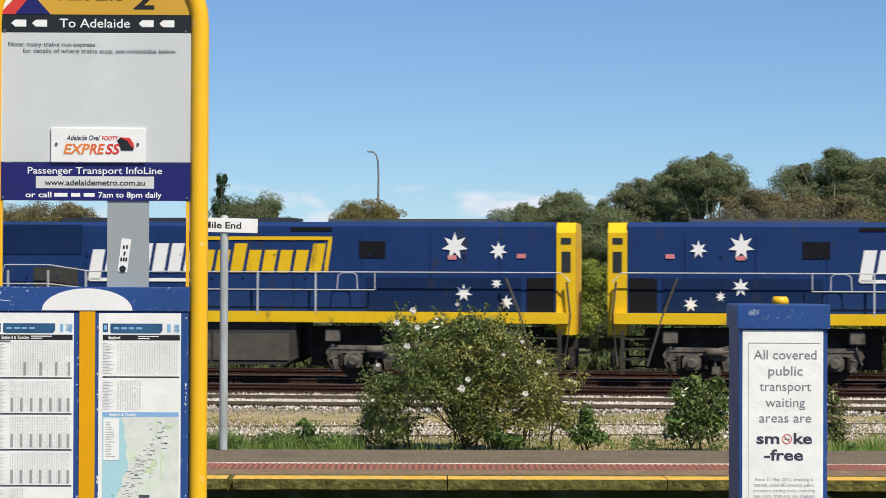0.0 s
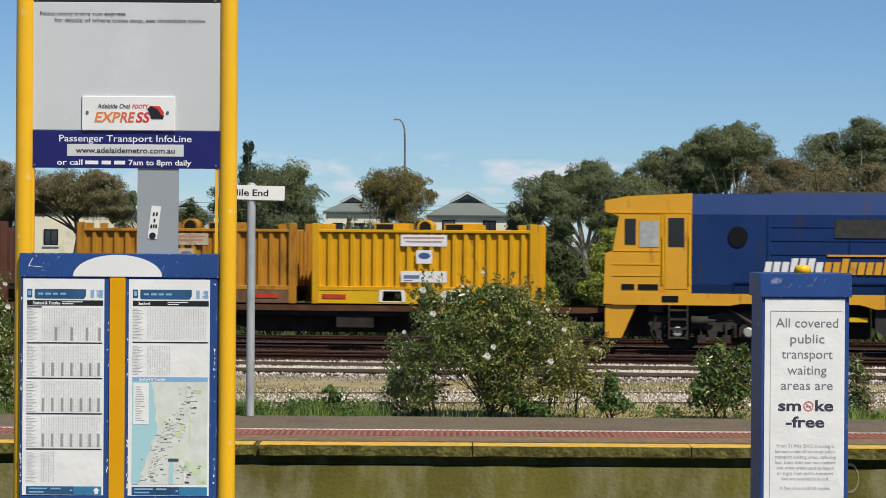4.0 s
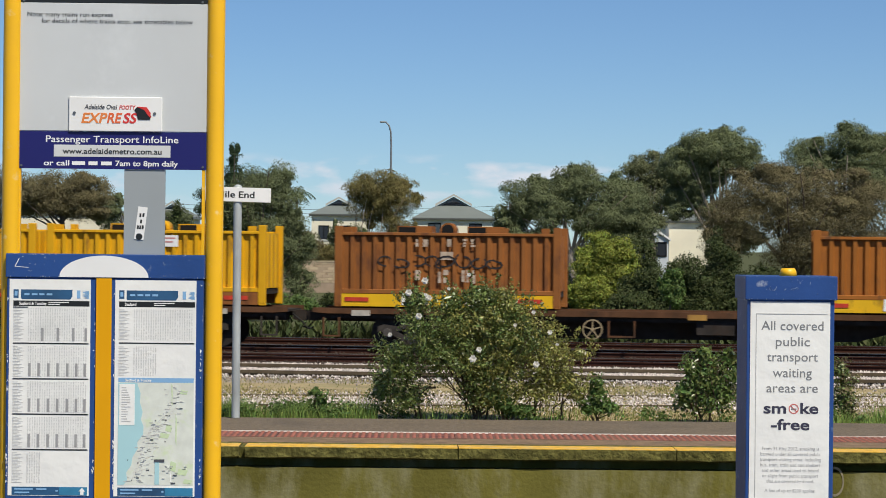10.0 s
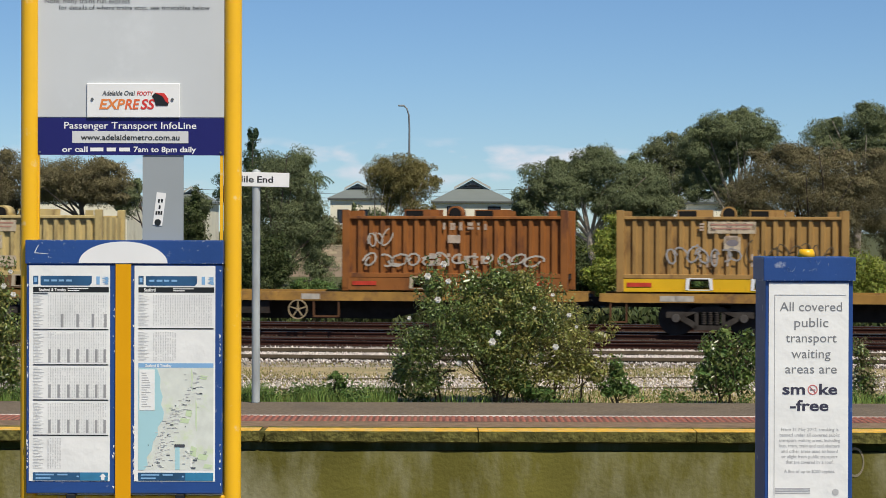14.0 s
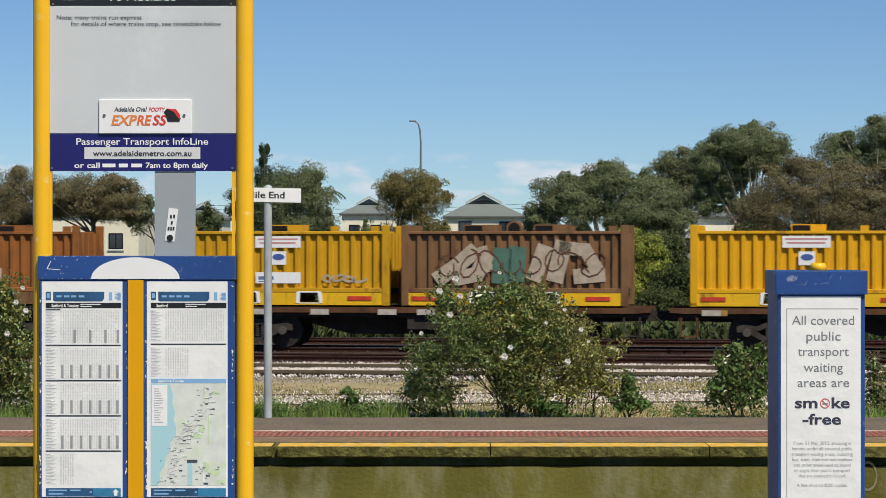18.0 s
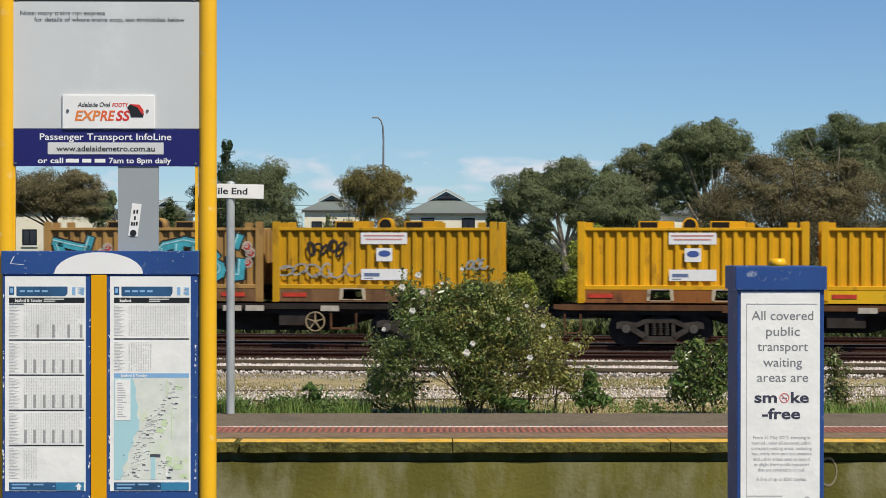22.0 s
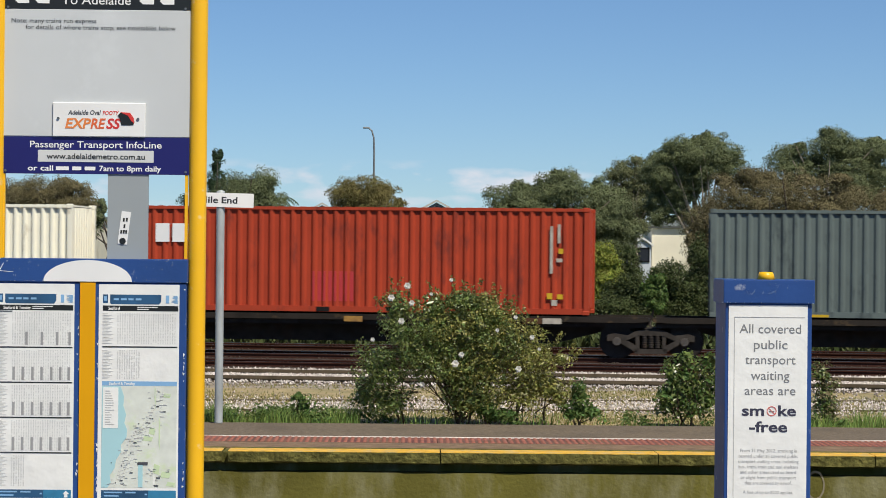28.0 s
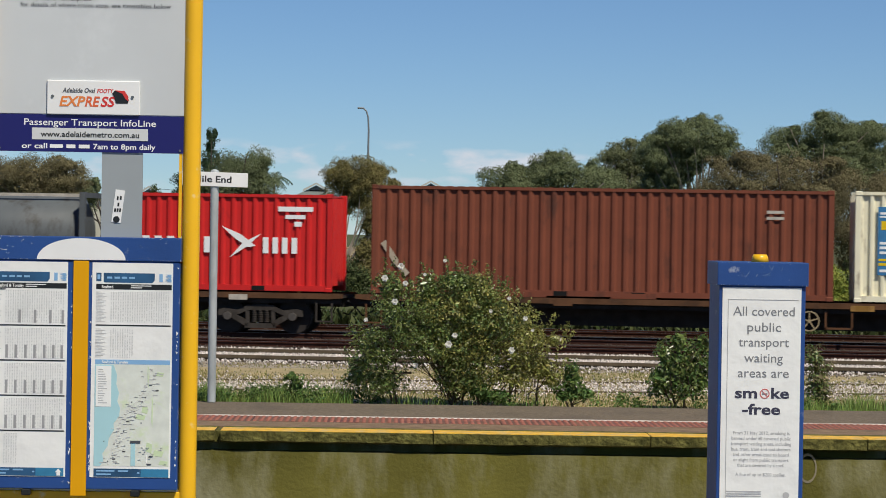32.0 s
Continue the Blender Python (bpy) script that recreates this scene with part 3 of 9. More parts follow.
    bm_tube(bm, [m @ Vector((0, -0.0025, -0.044)), m @ Vector((0, -0.0016, -0.044))], 0.011, 10)
    tagged(part("sticker_print", bm, BLACK_BAND, stk), kind="stuff")
    # timetable frame
    yb = -0.05
    zb = Z(909)
    bm = bmesh.new()
    bm_box(bm, x(56), yb, Z(505), x(404), 0.03, Z(463))
    header = part("frame_header", bevelled(bm, 0.004, 2), SIGN_BLUE, t, "chipped blue header with a white arch")
    bm = bmesh.new()
    arc = [(x(150 + 156 * (1 - math.cos(k * math.pi / 24)) / 2), Z(503.5) + math.sin(k * math.pi / 24) * 38 * S) for k in range(25)]
    bm_prism(bm, arc, yb - 0.0015, yb + 0.001)
    part("white_arch", bm, WHITE, header, "white half-round emblem plate")
    rng = random.Random(11)
    bm = bmesh.new()
    for k in range(120):
        px, py, w = rng.uniform(60, 402), rng.choice((rng.uniform(465, 504), 464.5, 503.5)), rng.uniform(0.5, 2.2)
        if 148 < px < 308:
            continue
        bm_prism(bm, [(x(px), Z(py)), (x(px + w), Z(py + rng.uniform(-0.5, 0.8))), (x(px + w * 0.6), Z(py - w * 0.7))], yb - 0.0007, yb + 0.0005)
    bm_prism(bm, [(x(72), Z(485)), (x(73.2), Z(485.5)), (x(80), Z(472)), (x(79), Z(471.5))], yb - 0.0007, yb + 0.0005)
    bm_prism(bm, [(x(72), Z(485)), (x(72), Z(486)), (x(97), Z(488)), (x(97), Z(487.3))], yb - 0.0007, yb + 0.0005)
    tagged(part("paint_chip", bm, WHITE_INK, header), kind="stuff")
    bm = bmesh.new()
    bm_box(bm, x(58), yb + 0.004, zb, x(402), 0.028, Z(505.2))
    back = part("frame_back", bevelled(bm, 0.003), SIGN_BLUE, t, "blue timetable case")
    bm = bmesh.new()
    bm_box(bm, x(215), yb - 0.002, zb - 0.02, x(242), yb + 0.0035, Z(505.4))
    part("middle_bar", bm, SIGN_YEL_IN, t, "amber bar between the timetables")
    bm = bmesh.new()
    bm_box(bm, x(46), -0.018, zb - 0.055, x(414), 0.018, zb - 0.008)
    part("cross_bar", bevelled(bm, 0.003), SIGN_YEL, t)
    for px in (136, 328):
        bm = bmesh.new()
        bm_box(bm, x(px - 8), yb + 0.002, zb - 0.022, x(px + 8), 0.02, zb - 0.001)
        part("latch", bevelled(bm, 0.003), BLACK_BAND, t)
    bm = bmesh.new()
    for k in range(70):
        side = rng.choice((59.5, 211, 246, 398))
        py, hgt = rng.choice((rng.uniform(510, 900), rng.gauss(840, 22), rng.gauss(640, 14))), rng.uniform(1, 9)
        bm_prism(bm, [(x(side + rng.uniform(-2, 2)), Z(py)), (x(side + rng.uniform(1, 3)), Z(py + hgt * 0.3)), (x(side + rng.uniform(-1, 2)), Z(py + hgt))], yb + 0.0026, yb + 0.0046)
    tagged(part("paint_chip", bm, WHITE_INK, back), kind="stuff")
    yp = yb + 0.0032
    zt = 870
    # first sheet: timetable
    def sheet(x0, x1, title, wide):
        bm = bmesh.new()
        bm_box(bm, x(x0), yp - 0.001, Z(887), x(x1), yp + 0.0005, Z(508))
        sh = part("timetable_sheet", bm, PAPER, t, "printed timetable sheet behind cover")
        p2 = yp - 0.0011
        bm = bmesh.new()
        bm_prism(bm, [(x(x0 + 22), Z(543)), (x(x1 - 36), Z(543)), (x(x1 - 32), Z(538)), (x(x1 - 32), Z(526)), (x(x0 + 20), Z(526)), (x(x0 + 20), Z(541))], p2 - 0.0004, p2)
        bm_box(bm, x(x0 + 7), p2 - 0.0004, Z(541), x(x0 + 16), p2, Z(526))
        part("title_block", bm, TEAL_INK, sh)
        bm = bmesh.new()
        for q in range(4):
            bars(bm, x(x0 + 26 + q * 13), x(x0 + 35 + q * 13 + q % 2), Z(536), Z(532.5), p2 - 0.0005)
        bars(bm, x(x1 - 24), x(x1 - 18), Z(541), Z(527), p2)
        for q in range(30):
            bars(bm, x(x1 - 15 + rng.uniform(0, 10)), x(x1 - 4 + rng.uniform(0, 2)), Z(541 - q * 0.45), Z(540.6 - q * 0.45), p2)
        bm_box(bm, x(x0 + 9), p2 - 0.001, Z(537), x(x0 + 14), p2 - 0.0005, Z(529))
        tagged(part("title_print", bm, SKY_INK, sh), kind="stuff")
        bm = bmesh.new()
        bm_box(bm, x(x0 + 7), p2 - 0.0004, Z(555), x(x1 - 2), p2, Z(545.5))
        part("route_band", bm, BLACK_BAND, sh)
        bm = bmesh.new()
        bars(bm, x(x0 + 68), x(x0 + 104), Z(549), Z(547.5), p2 - 0.0005)
        bars(bm, x(x0 + 68), x(x0 + 88), Z(552.5), Z(551), p2 - 0.0005)
        tagged(part("route_print", bm, PAPER, sh), kind="stuff")
        words("route_lettering", title, x(x0 + 17 + wide / 2), Z(553), 0.0145, p2 - 0.0006, PAPER, sh, wide * S, 0.0003)
        bm = bmesh.new()
        bm_box(bm, x(x0 + 7), p2 - 0.0004, Z(886), x(x1 - 26), p2, Z(871.5))
        part("foot_band", bm, TEAL_INK, sh)
        bm = bmesh.new()
        bm_box(bm, x(x1 - 52), p2 - 0.0009, Z(886), x(x1 - 3), p2 - 0.0004, Z(871.5))
        part("foot_panel", bm, material("bright_teal_print", (0.03, 0.20, 0.36), 0.6, 0, 0.2, 20), sh)
        bm = bmesh.new()
        for a0, a1, q in ((12, 44, 875.5), (12, 38, 881.5), (50, 68, 875.5), (84, 88, 878.5)):
            bars(bm, x(x0 + a0), x(x0 + a1), Z(q + 1.3), Z(q - 1.3), p2 - 0.0005)
        tagged(part("foot_print", bm, SKY_INK, sh), kind="stuff")
        return sh, p2
    def table(sh, p2, x0, x1, y0, y1, dark, head=True):
        bm, bd, bk = bmesh.new(), bmesh.new(), bmesh.new()
        n = int((x1 - x0 - 24) / 4.2)
        bs = bmesh.new()
        rows_ = int((y1 - y0) / 2.6)
        for i in range(rows_):
            py = y0 + 2 + i * 2.6
            bars(bm, x(x0), x(x0 + 9 + (i * 7 % 11)), Z(py + 1.2), Z(py), p2 - 0.0002)
        for k in range(n):
            px = x0 + 26 + k * 4.2
            for i in range(rows_):
                py = y0 + 2 + i * 2.6
                if rng.random() < 0.9:
                    bars(bs if k % 2 else bm, x(px), x(px + rng.uniform(1.4, 2.4)), Z(py + 1.5), Z(py), p2 - 0.0002)
        tagged(part("table_print", bs, material("table_print_mid", (0.58, 0.58, 0.565), 0.7, 0, 0.06, 12), sh), kind="stuff")
        for px in dark:
            bars(bd, x(px), x(px + 4.4), Z(y1), Z(y1 - 23), p2 - 0.0006)
        tagged(part("table_print", bm, INK_PALE, sh), kind="stuff")
        if dark:
            tagged(part("shaded_column", bd, material("shaded_column", (0.33, 0.33, 0.33), 0.7, 0, 0.06, 12), sh), kind="stuff")
        else:
            bd.free()
        if head:
            bars(bk, x(x0), x(x1), Z(y1 + 5.4), Z(y1 + 3.2), p2 - 0.0002)
            part("table_rule", bk, BLACK_BAND, sh)
        else:
            bk.free()
    sh, p2 = sheet(63, 205, "Seaford & Tonsley", 48)
    x0 = 70
    table(sh, p2, x0, 202, 557, 616, (119, 146, 173, 195))
    table(sh, p2, x0, 202, 623, 678, (97, 113, 130, 146, 163, 179, 194))
    table(sh, p2, x0, 202, 685, 740, (97, 113, 130, 146, 163, 179, 194))
    table(sh, p2, x0, 202, 747, 802, (97, 113, 130, 146, 163, 179, 194))
    table(sh, p2, x0, 120, 809, 864, (), False)
    bm = bmesh.new()
    for q in (557, 620, 682, 744, 806):
        bars(bm, x(70), x(96), Z(q + 1), Z(q - 1), p2 - 0.0008)
    tagged(part("table_titles", bm, INK, sh), kind="stuff")
    bm = bmesh.new()
    cx = 193
    bm_prism(bm, [(x(cx - 6), Z(879)), (x(cx), Z(873)), (x(cx + 6), Z(879)), (x(cx + 3), Z(879)), (x(cx + 3), Z(885)), (x(cx - 3), Z(885)), (x(cx - 3), Z(879))], p2 - 0.0016, p2 - 0.001)
    part("up_arrow", bm, WHITE_INK, sh)
    # second sheet: small tables above a map
    sh, p2 = sheet(248, 390, "Seaford", 20)
    table(sh, p2, 255, 387, 557, 614, ())
    table(sh, p2, 255, 321, 622, 674, (), False)
    bm = bmesh.new()
    bm_box(bm, x(255), p2 - 0.0004, Z(687), x(387), p2, Z(679))
    title = part("map_title", bm, SKY_INK, sh)
    words("map_lettering", "Seaford & Tonsley", x(290), Z(685.5), 0.0125, p2 - 0.0006, WHITE_INK, title, 46 * S, 0.0003)
    bm = bmesh.new()
    bm_box(bm, x(255), p2 - 0.0004, Z(867), x(387), p2, Z(687.3))
    land = part("map_land", bm, LAND, sh, "pale printed network map")
    bm = bmesh.new()
    coast = [(255, 867), (266, 867), (272, 858), (270, 845), (279, 832), (281, 818), (290, 803), (289, 792), (299, 778), (300, 764), (295, 752), (298, 738), (293, 722), (294, 706), (288, 688), (255, 688)]
    bm_prism(bm, [(x(a), Z(b)) for a, b in coast], p2 - 0.0010, p2 - 0.0005)
    bm_box(bm, x(320), p2 - 0.001, Z(866), x(328), p2 - 0.0005, Z(826))
    part("map_sea", bm, SEA, land)
    bm = bmesh.new()
    bm_box(bm, x(257), p2 - 0.0016, Z(762), x(284), p2 - 0.0011, Z(690))
    bm_box(bm, x(347), p2 - 0.0010, Z(862), x(349), p2 - 0.0005, Z(846))
    tagged(part("map_key", bm, PAPER, land), kind="stuff")
    bm = bmesh.new()
    for k in range(15):
        bars(bm, x(261), x(261 + rng.uniform(8, 16)), Z(697 + k * 4.2), Z(695.6 + k * 4.2), p2 - 0.0017)
    spine = [(350, 690), (347, 722), (333, 748), (312, 768), (299, 790), (294, 815), (284, 842), (279, 864)]

    def on_line(u):
        q = u * (len(spine) - 1)
        i = min(int(q), len(spine) - 2)
        f_ = q - i
        return spine[i][0] * (1 - f_) + spine[i + 1][0] * f_, spine[i][1] * (1 - f_) + spine[i + 1][1] * f_
    for k in range(95):
        px, py = on_line(rng.random())
        px, py = px + rng.gauss(6, 12), py + rng.gauss(0, 4)
        if 256 < px < 380 and 690 < py < 864 and not (px > 318 and py > 820):
            bars(bm, x(px), x(px + rng.uniform(2, 9)), Z(py + 0.8), Z(py), p2 - 0.0011)
    for k in range(16):
        px, py = rng.uniform(332, 380), rng.uniform(832, 862)
        bars(bm, x(px), x(px + rng.uniform(2, 6)), Z(py + 0.9), Z(py), p2 - 0.0018)
    tagged(part("map_print", bm, material("map_fine_print", (0.52, 0.52, 0.51), 0.7, 0, 0.08, 12), land), kind="stuff")
    bm = bmesh.new()
    for (a, b), (c, d) in zip(spine, spine[1:]):
        for o in (0, 3.5, 14):
            bm_prism(bm, [(x(a + o), Z(b)), (x(a + o + 0.8), Z(b)), (x(c + o * 0.6 + 0.8), Z(d)), (x(c + o * 0.6), Z(d))], p2 - 0.001, p2 - 0.0005)
    for k in range(7):
        a, b = on_line(rng.uniform(0.1, 0.9))
        bm_prism(bm, [(x(a), Z(b)), (x(a), Z(b + 0.8)), (x(a + 26), Z(b - 9)), (x(a + 26), Z(b - 9.8))], p2 - 0.0010, p2 - 0.00055)
    tagged(part("map_line", bm, INK_PALE, land), kind="stuff")
    bm = bmesh.new()
    for a, b, w, h_ in ((348, 688, 3, 40), (356, 740, 2, 60), (330, 775, 16, 10), (340, 760, 10, 14), (365, 700, 12, 8), (348, 824, 10, 20), (362, 838, 16, 12), (372, 856, 14, 9)):
        bm_prism(bm, [(x(a), Z(b)), (x(a + w), Z(b + h_ * 0.2)), (x(min(386, a + w * 0.8)), Z(b + h_)), (x(a - w * 0.2), Z(b + h_ * 0.8))], p2 - 0.00085, p2 - 0.00045)
    tagged(part("map_parks", bm, material("map_green", (0.56, 0.68, 0.42), 0.7, 0, 0.06, 20), land), kind="stuff")
    bm = bmesh.new()
    for k in range(13):
        px, py = on_line(rng.random())
        px += rng.gauss(2, 14)
        if 258 < px < 378 and not (px > 316 and py > 818):
            bars(bm, x(px), x(px + rng.choice((1.6, 1.6, 5.5))), Z(py + 1.8), Z(py), p2 - 0.0012)
    bars(bm, x(319), x(337), Z(826), Z(821.5), p2 - 0.0018)
    for px, py in ((352, 848), (349, 862)):
        bars(bm, x(px), x(px + 7), Z(py + 2), Z(py), p2 - 0.0019)
    tagged(part("map_label", bm, INK, land), kind="stuff")
    return t


platform_totem()


def smoke_free_stele():
    S = 8.0 / 4300
    cx = (1434 - 784) * S
    t = thing("notice_post", "blue metal notice post with a white smoke-free sheet", "notice post", pose(cx, 8.0, 0.006))
    def x(px): return (px - 784) * S - cx
    def Z(py): return 1.6 - (py - 445) * S
    bm = bmesh.new()
    bm_box(bm, x(1360), 0.0, 0.0, x(1515), 0.25, Z(534))
    part("body", bevelled(bm, 0.005, 2), SIGN_BLUE, t, "blue painted metal case")
    bm = bmesh.new()
    bm_box(bm, x(1356), -0.010, Z(535), x(1519), 0.26, Z(492.5))
    cap = part("cap", bevelled(bm, 0.004, 2), SIGN_BLUE, t, "scratched blue cap")
    rng = random.Random(4)
    bm = bmesh.new()
    for k in range(40):
        px, py, w = rng.uniform(1352, 1516), rng.choice((rng.uniform(494, 533), 493.5, 534)), rng.uniform(0.4, 1.6)
        bm_prism(bm, [(x(px), Z(py)), (x(px + w), Z(py + 0.5)), (x(px + w * 0.5), Z(py - w))], -0.0112, -0.0095)
    for k in range(14):
        px, py = rng.uniform(1400, 1475), rng.uniform(502, 520)
        bm_prism(bm, [(x(px), Z(py)), (x(px + 0.7), Z(py)), (x(px + rng.uniform(-5, 6)), Z(py - rng.uniform(2, 8))), (x(px + 0.3), Z(py - 1.0))], -0.0112, -0.0095)
    tagged(part("paint_scratch", bm, material("scratched_blue", (0.34, 0.42, 0.55), 0.5, 0, 0.2, 20), cap), kind="stuff")
    bm = bmesh.new()
    bm_tube(bm, [(x(1436), 0.05, Z(493)), (x(1436), 0.05, Z(484)), (x(1436), 0.05, Z(479))], 0.03, 14, False, [0.030, 0.027, 0.022])
    part("lock_knob", bm, SIGN_YEL, t, "yellow round knob on top")
    bm = bmesh.new()
    bm_box(bm, x(1366), -0.003, Z(930), x(1507), 0.0005, Z(538))
    sh = part("notice_sheet", bm, PAPER, t, "white printed smoke-free notice sheet")
    y = -0.0035
    bm = bmesh.new()
    for a, b, c, d in ((1376, 1377, 560, 930), (1376, 1502, 559, 560)):
        bars(bm, x(a), x(b), Z(d), Z(c), y)
    part("thin_border", bm, INK_SOFT, sh)
    SLATE_INK = material("slate_print", (0.055, 0.055, 0.085), 0.7, 0, 0.05, 6)
    GREYINK = material("grey_print", (0.20, 0.205, 0.215), 0.7, 0, 0.05, 6)
    for body, py, w in (("All covered", 588, 110), ("public", 616, 60), ("transport", 643, 90), ("waiting", 671, 69), ("areas are", 698, 91)):
        words("notice_lettering", body, x(1441), Z(py), 0.043, y, GREYINK, sh, w * S)
    words("notice_lettering", "sm", x(1411), Z(735), 0.049, y, SLATE_INK, sh, 40 * S, 0.0012)
    words("notice_lettering", "ke", x(1471), Z(735), 0.049, y, SLATE_INK, sh, 32 * S, 0.0012)
    words("notice_lettering", "-free", x(1438), Z(764), 0.049, y, SLATE_INK, sh, 68 * S, 0.0012)
    bm = bmesh.new()
    c = (x(1444), Z(727))
    for k in range(20):
        a0, a1 = k * math.pi / 10, (k + 1) * math.pi / 10
        bm_prism(bm, [(c[0] + math.cos(a) * r, c[1] + math.sin(a) * r) for a, r in ((a0, 0.0165), (a1, 0.0165), (a1, 0.0135), (a0, 0.0135))], y - 0.0006, y)
    m = pose(c[0], y, c[1], 0, 45, 0)
    bm_box(bm, -0.015, -0.0007, -0.0013, 0.015, -0.0001, 0.0013, m)
    part("no_smoking_ring", bm, material("faded_red_print", (0.62, 0.14, 0.12), 0.6, 0, 0.05, 6), sh)
    bm = bmesh.new()
    bm_box(bm, c[0] - 0.009, y - 0.0005, c[1] - 0.003, c[0] + 0.009, y, c[1] + 0.001)
    part("cigarette_mark", bm, GREYINK, sh)
    FAINT = material("faint_print", (0.44, 0.44, 0.44), 0.7, 0, 0.12, 60)
    for k, (body, w) in enumerate((("From 31 May 2012, smoking is", 101), ("banned under all covered public", 106), ("transport waiting areas, including", 108), ("bus, tram, train and taxi shelters", 106),
                                   ("and other areas used to board", 100), ("or alight from public transport", 99), ("that are covered by a roof.", 84), ("A fine of up to $200 applies.", 90))):
        words("small_lettering", body, x(1439), Z(800 + k * 9.6 + (7 if k == 7 else 0)), 0.0155, y, FAINT, sh, w * S)
    bm = bmesh.new()
    for q in (902, 906, 910):
        bars(bm, x(1378), x(1440), Z(q + 1), Z(q - 1), y)
    tagged(part("small_print", bm, FAINT, sh), kind="stuff")
    bm = bmesh.new()
    bm_tube(bm, [(x(1485), y - 0.0006, Z(908)), (x(1485), y, Z(908))], 0.011, 12)
    part("crest_mark", bm, INK_SOFT, sh)
    return t


smoke_free_stele()


def station_name_sign():
    t = thing("name_sign", "white station name board on a grey post at the far platform", "station sign", pose(-1.70, 22.5, 0))
    bm = bmesh.new()
    bm_tube(bm, [(0, 0, 0), (0, 0, 0.01), (0, 0, 0.7), (0, 0, 1.4), (0, 0, 1.99), (0, 0, 2.0)], 0.038, 18)
    part("post", bm, POST_GREY, t, "light grey round post")
    bm = bmesh.new()
    bm_tube(bm, [(0, 0, 2.0), (0, 0, 2.11), (0, 0, 2.145), (0, 0, 2.16)], 0.03, 12, False, [0.032, 0.032, 0.04, 0.012])
    part("post_cap", bm, POST_GREY, t)
    bm = bmesh.new()
    bm_box(bm, -0.36, -0.045, 2.0, 0.265, -0.036, 2.132, pose(0, 0, 0, 0, 1.2, 0))
    bd = part("name_board", bevelled(bm, 0.002), WHITE, t, "white name board with black letters")
    for body, bx_, bw in (("Mile", -0.153, 0.176), ("End", 0.041, 0.146)):
        words("board_lettering", body, bx_, 2.038, 0.084, -0.0455, BLACK_BAND, bd, bw, 0.0018, "CENTER", 0, pose(0, 0, 0, 0, 1.2, 0))
    for z in (2.03, 2.09):
        bm = bmesh.new()
        bm_box(bm, -0.05, -0.036, z - 0.01, 0.05, 0.04, z + 0.01)
        part("clamp", bm, SCREW, t)
    return t


station_name_sign()

# ---- the freight train ----
# local frame of a vehicle: x along the track (forward is +x), y away from the camera, z above the rail
TRAVEL = [(0, 2.20), (1, 13.01), (2, 23.76), (3, 34.38), (4, 45.0), (6, 66.358), (8, 87.475), (10, 108.359), (12, 129.4), (14, 150.427), (16, 171.34), (18, 192.064),
          (20, 212.976), (22, 233.697), (24, 254.444), (26, 275.138), (28, 295.995), (30, 316.534), (32, 336.952)]
MOVERS, SPINNERS = [], []
HD = 1.13                                  # deck height over rail

STEEL_DK = material("grimy_underframe", (0.042, 0.036, 0.032), 0.85, 0.2, 0.3, 3, 0.2, 30, (0.05, 0.03, 0.02), 0.2, 1.5)
BOGIE = material("dusty_bogie", (0.052, 0.045, 0.039), 0.85, 0.1, 0.3, 4, 0.2, 30, (0.04, 0.03, 0.025), 0.3, 2)
WHEEL = material("wheel_steel", (0.045, 0.038, 0.034), 0.6, 0.5, 0.2, 4)
AXLEBOX = material("axle_cap", (0.13, 0.115, 0.10), 0.5, 0.5, 0.2, 6)
DECK_BROWN = material("rusty_deck", (0.105, 0.050, 0.025), 0.85, 0, 0.25, 2, 0.2, 30, (0.05, 0.03, 0.02), 0.35, 1.6)
DECK_YEL = material("worn_yellow_deck", (0.34, 0.18, 0.035), 0.8, 0, 0.25, 2, 0.2, 30, (0.12, 0.06, 0.03), 0.45, 1.8)
DECK_BLACK = material("black_deck", (0.028, 0.023, 0.019), 0.8, 0.1, 0.25, 2, 0.2, 30, (0.15, 0.10, 0.05), 0.15, 2)
PANEL_W = material("dirty_white_panel", (0.42, 0.38, 0.32), 0.7, 0, 0.2, 5)
# near-black for flat plates that stand in for the shade inside openings
HOLE = material("opening_shade_black", (0.012, 0.012, 0.012), 0.9, 0, 0.2, 3)
POCKET = material("pocket_rim", (0.46, 0.38, 0.26), 0.7, 0, 0.2, 5, 0, 60, RUST, 0.25, 3)
RED_STRIPE = material("red_reflector", (0.52, 0.04, 0.015), 0.6, 0, 0.2, 5)
CABLE = material("rubber_hose", (0.02, 0.02, 0.02), 0.7, 0, 0.1, 5)

LOCO_BLUE = paint("loco_blue", (0.011, 0.037, 0.136), GRIME, 0.12, 0.6, 0.08)
LOCO_BLUE_DK = paint("loco_blue_panel", (0.008, 0.024, 0.080), GRIME, 0.15, 0.45, 0.08)
LOCO_YEL = paint("loco_yellow", (0.76, 0.48, 0.010), GRIME, 0.06, 0.4, 0.06)
LOCO_ORANGE = paint("loco_orange", (0.72, 0.36, 0.030), GRIME, 0.08, 0.42, 0.06)
LOCO_ROOF = paint("loco_roof", (0.035, 0.045, 0.06), GRIME, 0.3, 0.7, 0.12)
GLASS_DK = material("cab_glass", (0.022, 0.023, 0.024), 0.12, 0, 0.05, 3, spec=0.45)
# near-black: the shade deep inside the grilles is put into this colour
GRILLE = material("grille_dark", (0.012, 0.013, 0.015), 0.85, 0, 0.1, 3, spec=0.06)
OLD_GRILLE = material("dusty_side_grille", (0.050, 0.050, 0.046), 0.85, 0, 0.2, 8, spec=0.1)
